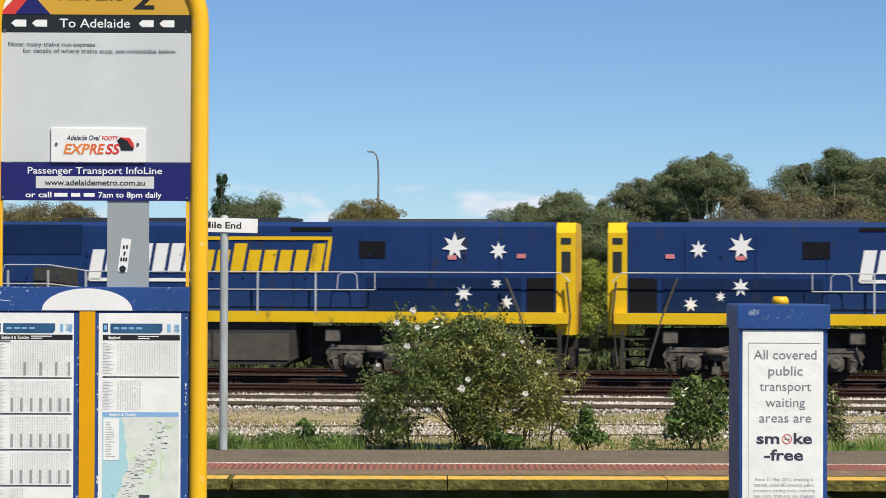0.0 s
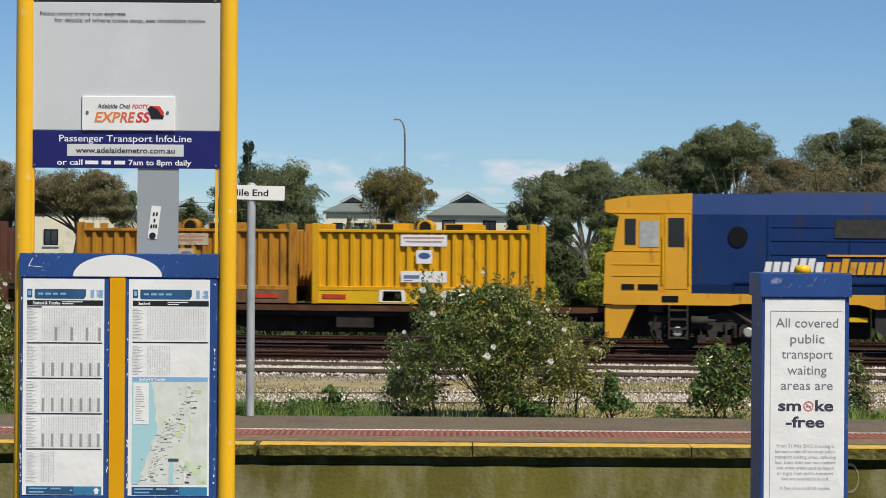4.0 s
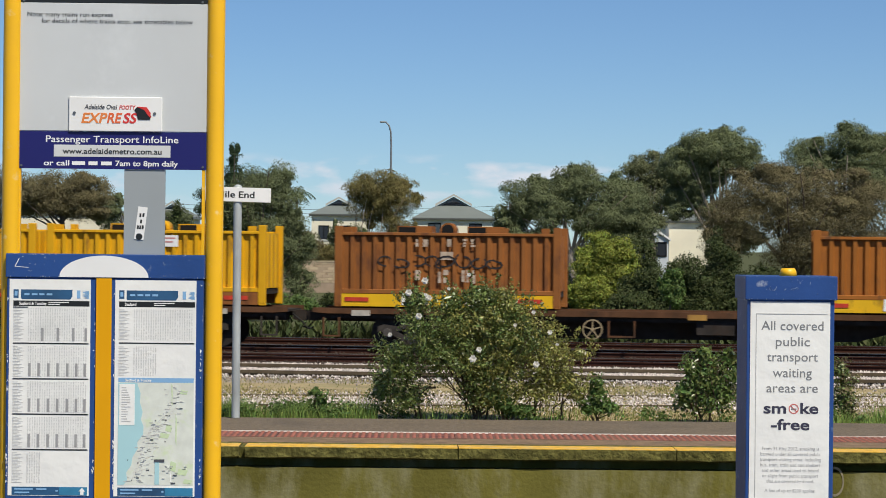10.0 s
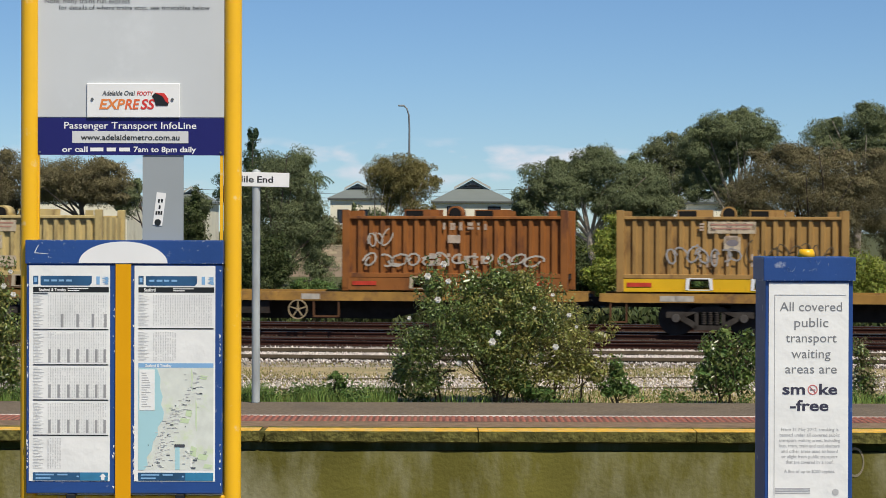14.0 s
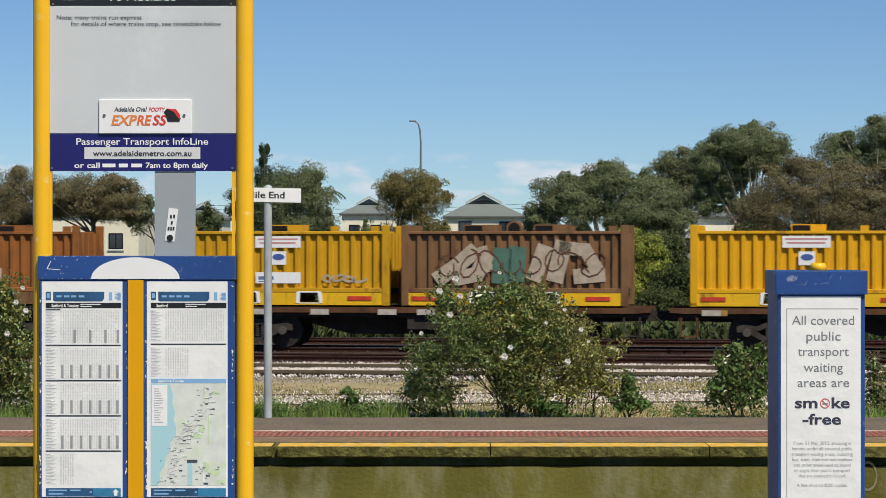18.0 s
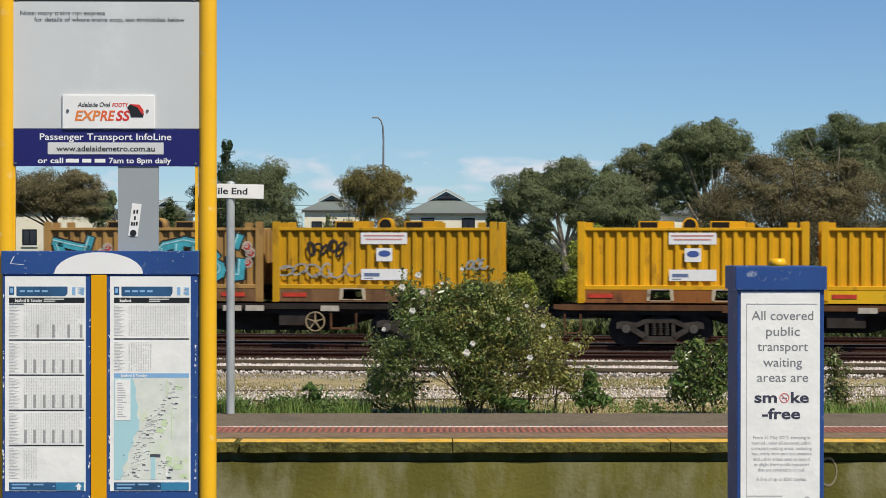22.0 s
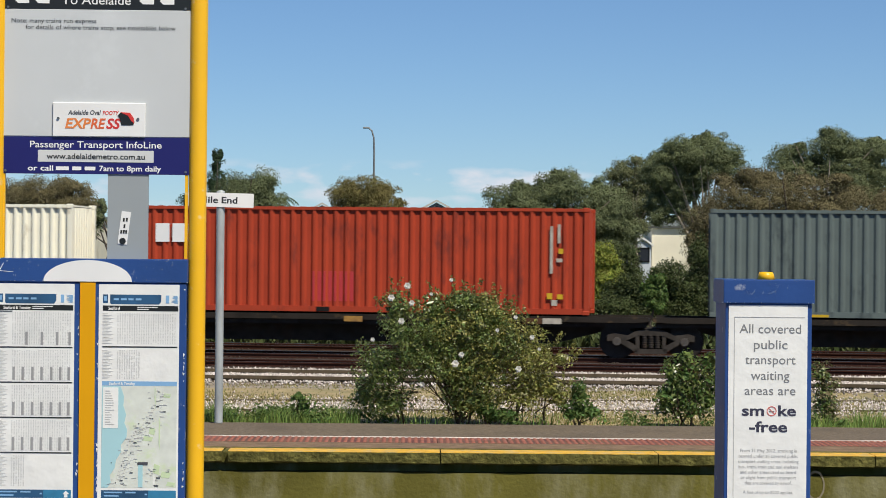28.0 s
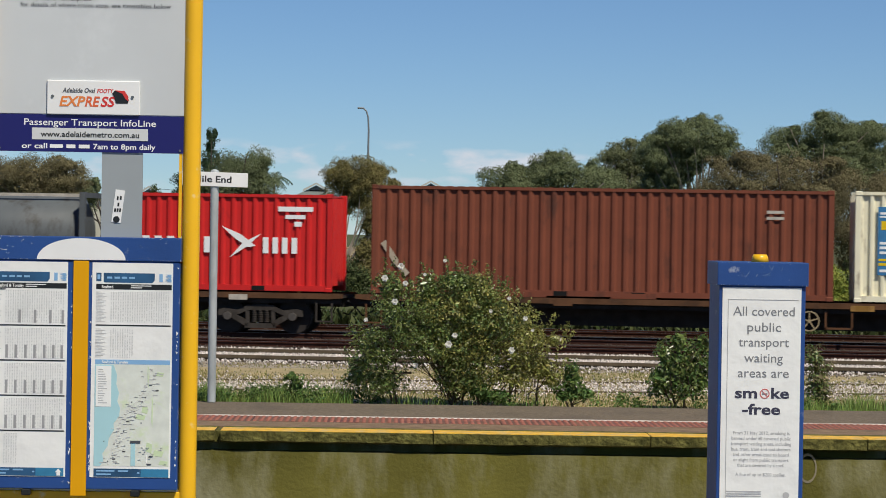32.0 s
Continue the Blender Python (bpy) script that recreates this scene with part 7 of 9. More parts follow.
        bm = bmesh.new()
        for k in range(4):
            bm_box(bm, 9.95, sy * 1.25 - 0.15, 0.30 + k * 0.27, 10.65, sy * 1.25 + 0.15, 0.34 + k * 0.27)
        bm_box(bm, 10.62, sy * 1.36 - 0.03, 0.2, 10.72, sy * 1.36 + 0.03, 1.35)
        P("rear_step", bm, BOGIE)
        bm = bmesh.new()
        bm_tube(bm, [(9.2, sy * 1.4, 2.6), (9.6, sy * 1.4, 1.6), (10.0, sy * 1.4, 0.3)], 0.035, 6)
        bm_tube(bm, [(10.85, sy * 1.3, 2.5), (10.95, sy * 1.3, 1.6), (10.8, sy * 1.36, 0.3)], 0.035, 6)
        P("step_rail", bm, AXLEBOX)
    mirror = 1 if not flip else -1
    zt = 2.86
    runs = [[(mirror * -4.95, 1.65), (mirror * -4.95, 2.6), (mirror * -4.85, zt + 0.05), (mirror * -3.6, zt + 0.05), (mirror * -2.4, zt - 0.12), (mirror * 4.2, zt - 0.12)],
            [(mirror * -4.9, 2.4), (mirror * -3.6, 2.4), (mirror * -2.4, 2.27), (mirror * 5.6, 2.27)],
            [(mirror * 4.2, zt - 0.12), (mirror * 10.7, zt - 0.12), (mirror * 10.95, 2.5)],
            [(mirror * -7.15, 1.65), (mirror * -7.15, 2.55), (mirror * -7.05, 2.68), (mirror * -6.1, 2.68), (mirror * -6.0, 2.55), (mirror * -6.0, 1.7)],
            [(mirror * -7.1, 2.25), (mirror * -6.1, 2.25)], [(mirror * 4.55, 2.27), (mirror * 4.58, 2.65), (mirror * 4.7, 2.72), (mirror * 5.0, 2.72), (mirror * 5.1, 2.65), (mirror * 5.12, 2.27)], [(mirror * 5.6, 2.27), (mirror * 5.6, 2.74)]]
    railing(L, runs, [(mirror * q, zt - 0.1) for q in (-6.95, -6.2, -4.75, -3.6, -2.52, -0.9, 0.72, 2.34, 3.96)], 1.62)
    bm = bmesh.new()
    bm_prism(bm, [(-3.6, 1.5), (3.4, 1.5), (3.4, 0.55), (3.1, 0.38), (-3.3, 0.38), (-3.6, 0.55)], -1.3, 1.3)
    tank = P("fuel_tank", bm, material("fuel_tank_grey", (0.045, 0.042, 0.040), 0.8, 0, 0.2, 3, 0.1, 30, GRIME, 0.3, 2), L, "dusty grey fuel tank")
    for a, b in ((-3.5, -2.3), (-2.2, 1.0), (1.08, 3.2)):
        for y0 in (-1.33, 1.29):
            P("tank_panel", bm_box(bmesh.new(), a, y0, 0.5, b, y0 + 0.04, 1.22), TANK_PANEL, tank)
    # added dark blocks that stand in for the shade below the frame
    for s in (-1, 1):
        part("equipment_box", bm_box(bmesh.new(), s * 6.9 - 3.2, -0.62, 0.34, s * 6.9 + 3.2, 0.62, 1.39), STEEL_DK, L, "dark filler block under the floor")
    for xx in (-6.9, 6.9):
        loco_bogie(L, xx, u, BOGIE_DUST, BOGIE_DUST)
    bm = bmesh.new()
    for s in (-1, 1):
        bm_box(bm, s * 11.0 - 0.4, -0.15, 0.72, s * 11.0 + 0.4, 0.15, 1.0)
        bm_box(bm, s * 10.95 - 0.05, -1.2, 0.25, s * 10.95 + 0.05, 1.2, 0.75)
    P("coupler_gear", bm, STEEL_DK)
    if not flip:
        me = text_mesh("NR89", 0.58, 0.002, 0.004, 0, 1.0, 1.22)
        part("fleet_lettering", me, LOCO_MARK, L, "", pose(-9.42, -1.412, 1.92))
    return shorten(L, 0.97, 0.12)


hood_loco(25.0, True, "dark blue hood locomotive with yellow hood end and white stars")
hood_loco(2.65, False, "dark blue hood locomotive with yellow cab and white stars")


def cab_unit(uR, length=21.2):
    """Full-width double-ended locomotive with yellow cabs."""
    u, h = uR - length / 2, length / 2
    L = vehicle("locomotive", "dark blue double-ended locomotive with orange-yellow cabs", "locomotive", u, "locomotives of the freight train")
    def run(bm, x0, x1, prof):
        a = [bm.verts.new((x0, y, z)) for y, z in prof]
        b = [bm.verts.new((x1, y, z)) for y, z in prof]
        bm.faces.new(a), bm.faces.new(b[::-1])
        for i in range(len(a)):
            bm.faces.new((a[i], a[(i + 1) % len(a)], b[(i + 1) % len(a)], b[i]))
    body = [(-1.40, 1.72), (-1.42, 3.58), (-1.10, 4.12), (1.10, 4.12), (1.42, 3.58), (1.40, 1.72)]
    bm = bmesh.new()
    run(bm, -h + 2.45, h - 2.2, body)
    part("body", bm, LOCO_BLUE, L, "dark blue full-width body")
    bm = bmesh.new()
    run(bm, -h + 2.45, h - 2.2, [(-1.41, 1.50), (-1.41, 1.75), (1.41, 1.75), (1.41, 1.50)])
    part("lower_body", bm, LOCO_BLUE_DK, L)
    bm = bmesh.new()
    prof = [(-h + 0.3, 1.20), (-h + 0.3, 1.51), (h - 0.3, 1.51), (h - 0.3, 1.20), (h - 3.5, 1.20), (h - 3.8, 1.25), (3.6, 1.25), (3.2, 1.14), (-3.2, 1.14), (-3.6, 1.25), (-h + 3.8, 1.25), (-h + 3.5, 1.20)]
    bm_prism(bm, prof, -1.43, 1.43)
    part("frame_stripe", bm, LOCO_ORANGE, L, "orange-yellow side stripe")
    for s in (-1, 1):
        bm = bmesh.new()
        e = h - 0.05
        x_in = h - (2.2 if s > 0 else 2.45)
        outline = [(s * (x_in - 0.002), 1.22), (s * (x_in - 0.002), 4.13), (s * (e - 0.65), 4.05), (s * (e - 0.03), 3.93), (s * (e - 0.03), 3.64), (s * (e - 0.42), 3.52), (s * (e - 0.25), 2.62), (s * (e - 0.05), 2.55), (s * e, 1.22)]
        if s < 0:
            outline = outline[::-1]
        bm_prism(bm, outline, -1.425, 1.425)
        cab = part("cab", bm, LOCO_ORANGE, L, "orange-yellow cab")
        for sy in (-1, 1):
            yy = sy * 1.43
            for a, b, z0, z1 in ((e - 0.88, e - 0.58, 2.78, 3.46), (e - 1.50, e - 0.98, 2.72, 3.40)):
                bm = bmesh.new()
                bm_box(bm, s * a, yy - 0.008, z0, s * b, yy + 0.008, z1)
                # the wider pane's pale colour stands in for daylight seen through it
                part("cab_window", bm, GLASS_DK if b > e - 0.7 else material("sky_pale_cab_pane", (0.42, 0.44, 0.42), 0.2, 0, 0.25, 3), cab)
            bm = bmesh.new()
            dx0 = s * (x_in + 0.12)
            bm_box(bm, min(dx0, dx0 + s * 0.6), yy - 0.006, 1.62, max(dx0, dx0 + s * 0.6), yy + 0.006, 3.60)
            door = part("cab_door", bm, SIGN_YEL_IN if s > 0 else LOCO_ORANGE, cab)
            bm = bmesh.new()
            bm_box(bm, min(dx0, dx0 + s * 0.6) + 0.08, yy - 0.012, 2.72, max(dx0, dx0 + s * 0.6) - 0.08, yy + 0.012, 3.48)
            part("door_window", bm, GLASS_DK, door)
            bm = bmesh.new()
            for q in (x_in + 0.06, x_in + 0.78):
                bm_tube(bm, [(s * q, yy * 1.02, 1.75), (s * q, yy * 1.02, 3.0)], 0.02, 6)
            part("grab_rail", bm, LOCO_YEL, cab)
            bm = bmesh.new()
            bm_box(bm, s * (x_in + 0.35), yy - 0.012, 1.28, s * (x_in + 0.8), yy + 0.012, 1.44)
            part("number_bar", bm, GRILLE, cab)
            bm = bmesh.new()
            for z in (1.95, 2.25, 2.60):
                bm_box(bm, s * (e - 1.55), yy - 0.008, z, s * (e - 0.25), yy + 0.008, z + 0.018)
            for q in (e - 1.58, x_in + 0.09, x_in + 0.74):
                bm_box(bm, s * q - 0.012, yy - 0.010, 1.55, s * q + 0.012, yy + 0.010, 3.62)
            bm_box(bm, s * (x_in + 0.02), yy - 0.012, 3.60, s * (e - 0.10), yy + 0.012, 3.63)
            part("cab_seam", bm, SIGN_YEL_IN, cab)
            bm = bmesh.new()
            for q0, q1 in ((e - 1.5, e - 0.95), (e - 0.85, e - 0.5)):
                bm_box(bm, s * q0, yy - 0.012, 1.60, s * q1, yy + 0.012, 1.74)
            part("vent_grille", bm, GRILLE, cab)
            bm = bmesh.new()
            for k in range(4):
                bm_box(bm, s * (x_in + 0.35) - 0.25, sy * 1.3 - 0.12, 0.32 + k * 0.24, s * (x_in + 0.35) + 0.25, sy * 1.3 + 0.12, 0.37 + k * 0.24)
            for q in (-0.25, 0.25):
                bm_box(bm, s * (x_in + 0.35) + q - 0.02, sy * 1.4 - 0.02, 0.3, s * (x_in + 0.35) + q + 0.02, sy * 1.4 + 0.02, 1.2)
            part("cab_step", bm, BOGIE, L)
        bm = bmesh.new()
        bm_box(bm, s * (e - 0.38) - 0.02, -1.1, 2.68, s * (e - 0.38) + 0.02, 1.1, 3.4, Matrix.Identity(4))
        part("windscreen", bm, GLASS_DK, cab)
        bm = bmesh.new()
        bm_box(bm, s * (h - 0.05) - 0.4, -0.15, 0.72, s * (h - 0.05) + 0.4, 0.15, 1.0)
        bm_box(bm, s * (h - 0.1) - 0.06, -1.2, 0.3, s * (h - 0.1) + 0.06, 1.2, 1.2)
        part("coupler_gear", bm, STEEL_DK, L)
    bm = bmesh.new()
    run(bm, -h + 4.6, -h + 8.6, [(-1.0, 4.05), (-0.9, 4.20), (0.9, 4.20), (1.0, 4.05)])
    run(bm, -2.4, 1.2, [(-1.0, 4.05), (-0.9, 4.19), (0.9, 4.19), (1.0, 4.05)])
    part("roof_hatch", bm, LOCO_ROOF, L)
    for k in range(3):
        bm = bmesh.new()
        bm_tube(bm, [(4.5 + k * 1.55, 0, 4.05), (4.5 + k * 1.55, 0, 4.24), (4.5 + k * 1.55, 0, 4.32), (4.5 + k * 1.55, 0, 4.33)], 0.76, 24, False, [0.70, 0.72, 0.64, 0.30])
        part("roof_fan", bm, LOCO_ROOF, L, "dark blue roof fan")
    for sy in (-1, 1):
        # grilles follow the shoulder of the roof
        for a, b, z0, z1, m in ((h - 7.0, h - 2.25, 3.62, 4.08, GRILLE), (-0.4, 2.4, 3.74, 4.02, GRILLE)):
            bm = bmesh.new()
            y0, y1 = 1.42 - (z0 - 3.58) * 0.593 + 0.015, 1.42 - (z1 - 3.58) * 0.593 + 0.015
            vs = [bm.verts.new((x, sy * y, z)) for x, y, z in ((a, y0, z0), (b, y0, z0), (b, y1, z1), (a, y1, z1))]
            vs2 = [bm.verts.new((v.co.x, v.co.y - sy * 0.05, v.co.z - 0.02)) for v in vs]
            bm.faces.new(vs), bm.faces.new(vs2[::-1])
            for i in range(4):
                bm.faces.new((vs[i], vs2[i], vs2[(i + 1) % 4], vs[(i + 1) % 4]))
            part("roof_grille", bm, m, L)
        yy = sy * 1.425
        for a, b, z0, z1, m in ((-4.3, -2.2, 2.98, 3.46, OLD_GRILLE), (5.95, 6.55, 2.70, 3.28, MAROON), (6.7, 7.35, 2.14, 2.64, LOCO_BLUE_DK)):
            bm = bmesh.new()
            bm_box(bm, a, yy - 0.008, z0, b, yy + 0.008, z1)
            part("side_panel", bm, m, L)
        bm = bmesh.new()
        for k in range(7):
            bm_box(bm, 6.75, yy - 0.016, 2.19 + k * 0.065, 7.3, yy + 0.016, 2.215 + k * 0.065)
        part("louvre", bm, LOCO_BLUE, L)
        for xx in (-h + 3.7, -0.87, 3.05):
            bm = bmesh.new()
            bm_tube(bm, [(xx, yy - 0.015, 3.0), (xx, yy + 0.015, 3.0)], 0.27, 20)
            part("porthole", bm, GRILLE, L, "round side window")
        bm = bmesh.new()
        for k in range(15):
            xx = -h + 3.6 + k * 1.02
            bm_box(bm, xx - 0.016, yy - 0.016, 1.14 if abs(xx) < 3.2 else 1.25 if abs(xx) < h - 3.9 else 1.52, xx + 0.016, yy + 0.016, 1.80)
        bm_box(bm, -h + 3.6, yy - 0.02, 1.78, h - 3.4, yy + 0.02, 1.83)
        part("side_pipe", bm, LOCO_BLUE_DK, L)
        bm = bmesh.new()
        for xx in (-h + 2.47, -6.1, -3.9, -1.9, 1.0, 2.9, 4.6, 6.9):
            bm_box(bm, xx - 0.01, yy - 0.006, 1.90, xx + 0.01, yy + 0.006, 3.56)
        for z in (2.2, 2.55, 2.9, 3.25):
            bm_box(bm, -6.0, yy - 0.0055, z, 6.8, yy + 0.0055, z + 0.007)
        part("body_seam", bm, LOCO_BLUE_DK, L)
    number = [text_mesh("8", 2.08, 0.003, 0.028, 0, 1.0, 0.92)]
    for shape in ([(0.0, 1.27), (0.18, 1.27), (0.18, 0.0), (0.53, 0.0), (0.53, 1.53), (0.0, 1.53)],
                  [(0.02, 0.0), (0.39, 0.0), (0.92, 1.27), (0.92, 1.53), (0.0, 1.53), (0.0, 1.26), (0.54, 1.26)]):
        number.append(mesh_of(bm_prism(bmesh.new(), shape, -0.003, 0.003), "digit"))
    for me, x, z in ((number[0], -0.30, 1.91), (number[1], 0.39, 1.87), (number[2], 1.14, 1.87), (number[1], 2.28, 1.87)):
        part("fleet_digit", me, WHITE_INK, L, "large white fleet digit", pose(x, -1.443, z))
    for xx in (-6.3, -4.7, -0.3, 1.6, 5.2, 7.9):
        marks(L, [(xx, 1.28, xx + 0.5, 1.40)], PANEL_W, -1.432, "stripe_tag")
    for s in (-1, 1):
        bm = bmesh.new()
        bm_prism(bm, [(s * (h - 0.95), 1.195), (s * (h - 0.10), 1.195), (s * (h - 0.10), 0.32), (s * (h - 0.55), 0.32)], -1.36, 1.36)
        part("skirt", bm, LOCO_ORANGE, L, "orange-yellow front skirt")
    word_bars(L, -h + 4.4, 2.03, 3.4, 0.42, 0.47, WHITE_INK, LOCO_ORANGE, -1.436)
    bm = bmesh.new()
    bm_prism(bm, [(-3.2, 1.2), (3.2, 1.2), (3.2, 0.6), (2.9, 0.4), (-2.9, 0.4), (-3.2, 0.6)], -1.3, 1.3)
    part("fuel_tank", bm, MATS["fuel_tank_grey"], L)
    marks(L, [(-3.9, 0.8, -3.4, 0.92)], LOCO_YEL, -1.25, "yellow_tag")
    # dark blocks added underneath in place of the shade there
    for s in (-1, 1):
        part("equipment_box", bm_box(bmesh.new(), s * 6.6 - 3.3, -0.62, 0.34, s * 6.6 + 3.3, 0.62, 1.3), STEEL_DK, L, "dark filler block under the floor")
    for xx in (-6.6, 6.6):
        loco_bogie(L, xx, u, BOGIE, CAP_BRIGHT)
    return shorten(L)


cab_unit(-19.60)

# ---- plants ----
LEAF_ROSE = material("rose_leaf", (0.150, 0.195, 0.056), 0.30, 0, 0.2, 3, island=0.6, translucent=0.35, spec=0.5)
LEAF_ROSE_Y = material("rose_leaf_yellow", (0.275, 0.275, 0.074), 0.36, 0, 0.2, 3, island=0.5, translucent=0.35, spec=0.45)
LEAF_WEED = material("weed_leaf", (0.105, 0.165, 0.046), 0.5, 0, 0.2, 3, island=0.45, translucent=0.25)
GRASS = material("green_grass", (0.200, 0.290, 0.075), 0.6, 0, 0.2, 2, island=0.45, translucent=0.3)
OLIVE_GRASS = material("olive_grass", (0.215, 0.215, 0.070), 0.75, 0, 0.2, 2, island=0.45, translucent=0.2)
DRYGRASS = material("dry_grass", (0.32, 0.265, 0.115), 0.8, 0, 0.2, 2, island=0.4, translucent=0.2)
STEM = material("woody_stem", (0.10, 0.075, 0.050), 0.85, 0, 0.25, 6, 0.2, 40)
PETAL = material("white_petal", (0.82, 0.80, 0.74), 0.6, 0, 0.06, 6, translucent=0.25)
GUM_BARK = material("gum_bark", (0.36, 0.30, 0.24), 0.85, 0, 0.3, 1.2, 0.2, 12, (0.12, 0.09, 0.07), 0.4, 0.8, 0.4)
DARK_BARK = material("dark_bark", (0.10, 0.08, 0.065), 0.9, 0, 0.3, 1.2, 0.2, 12)
LEAF_GUM = material("gum_leaf", (0.158, 0.172, 0.085), 0.55, 0, 0.2, 0.4, island=0.17, translucent=0.2)
LEAF_GUM_D = material("gum_leaf_dark", (0.140, 0.164, 0.078), 0.55, 0, 0.2, 0.4, island=0.17, translucent=0.15)
LEAF_BROWN = material("wattle_leaf", (0.165, 0.142, 0.072), 0.6, 0, 0.25, 0.4, island=0.17, translucent=0.15)
LEAF_OLIVE = material("olive_leaf", (0.185, 0.160, 0.060), 0.6, 0, 0.25, 0.4, island=0.3, translucent=0.2)
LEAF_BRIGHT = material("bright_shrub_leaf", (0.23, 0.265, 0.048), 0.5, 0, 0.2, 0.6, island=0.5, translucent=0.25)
# dark leaf colour carries part of the shade below the tall trees
LEAF_SHADE = material("shade_dark_shrub_leaf", (0.062, 0.080, 0.028), 0.55, 0, 0.2, 0.6, island=0.4, translucent=0.15)
LEAF_CYP = material("cypress_leaf", (0.045, 0.075, 0.035), 0.6, 0, 0.2, 0.5, island=0.4, translucent=0.1)


def leaf_cloud(rng, lobes, count, size, shell=0.55, droop=0.0, aspect=0.45, gaps=0.0, seed=1, face=0.75):
    """Folded leaves spread through a union of uneven ellipsoids; lobes are (x, y, z, rx, ry, rz)."""
    vol = np.array([l[3] * l[4] * l[5] for l in lobes]) ** 0.67
    pick = rng.choice(len(lobes), count, p=vol / vol.sum())
    L = np.array(lobes)[pick]
    d = rng.normal(size=(count, 3))
    d /= np.linalg.norm(d, axis=1, keepdims=True)
    rad = shell + (1.06 - shell) * rng.random(count) ** 0.6
    inner = rng.random(count) < 0.22
    rad[inner] = rng.random(inner.sum()) ** 0.5 * shell
    # uneven outline: the reach varies with direction
    bumps = 0.13 * np.sin(d[:, 0] * 5 + pick * 1.3) + 0.10 * np.sin(d[:, 2] * 7 + pick * 2.1 + d[:, 1] * 4) + 0.06 * np.sin(d[:, 0] * 13 + d[:, 2] * 11)
    c = L[:, :3] + d * L[:, 3:] * (rad * (1 + bumps))[:, None]
    if gaps:
        q = 1.1 / size
        s = np.sin(c[:, 0] * q + seed + np.sin(c[:, 2] * q * 0.6)) + np.sin(c[:, 2] * q * 1.25 + seed * 2 + np.sin(c[:, 0] * q * 0.7)) + np.sin((c[:, 1] + c[:, 0]) * q * 0.8)
        keep = s < 2.2 - 3.0 * gaps
        c, d = c[keep], d[keep]
    n = len(c)
    out = c - np.mean(np.array(lobes)[:, :3], 0)
    out /= np.linalg.norm(out, axis=1, keepdims=True) + 1e-9
    out = out * 0.35 + face * d[: n] + np.array([0, 0, 0.3])
    nn = out + rng.normal(size=(n, 3)) * 0.55
    nn /= np.linalg.norm(nn, axis=1, keepdims=True) + 1e-9
    a = np.cross(nn, rng.normal(size=(n, 3))) + np.array([0, 0, -droop])
    a /= np.linalg.norm(a, axis=1, keepdims=True) + 1e-9
    b = np.cross(nn, a)
    b /= np.linalg.norm(b, axis=1, keepdims=True) + 1e-9
    s = size * (0.6 + 0.8 * rng.random(n))[:, None]
    w = s * aspect
    tip, root = c + a * s * 0.5, c - a * s * 0.5
    l, r = c + b * w * 0.5 + nn * w * 0.15, c - b * w * 0.5 + nn * w * 0.15
    verts = np.stack([root, l, tip, r], 1).reshape(-1, 3)
    idx = np.arange(n) * 4
    faces = np.concatenate([np.stack([idx, idx + 1, idx + 2], 1), np.stack([idx, idx + 2, idx + 3], 1)])
    return verts, faces


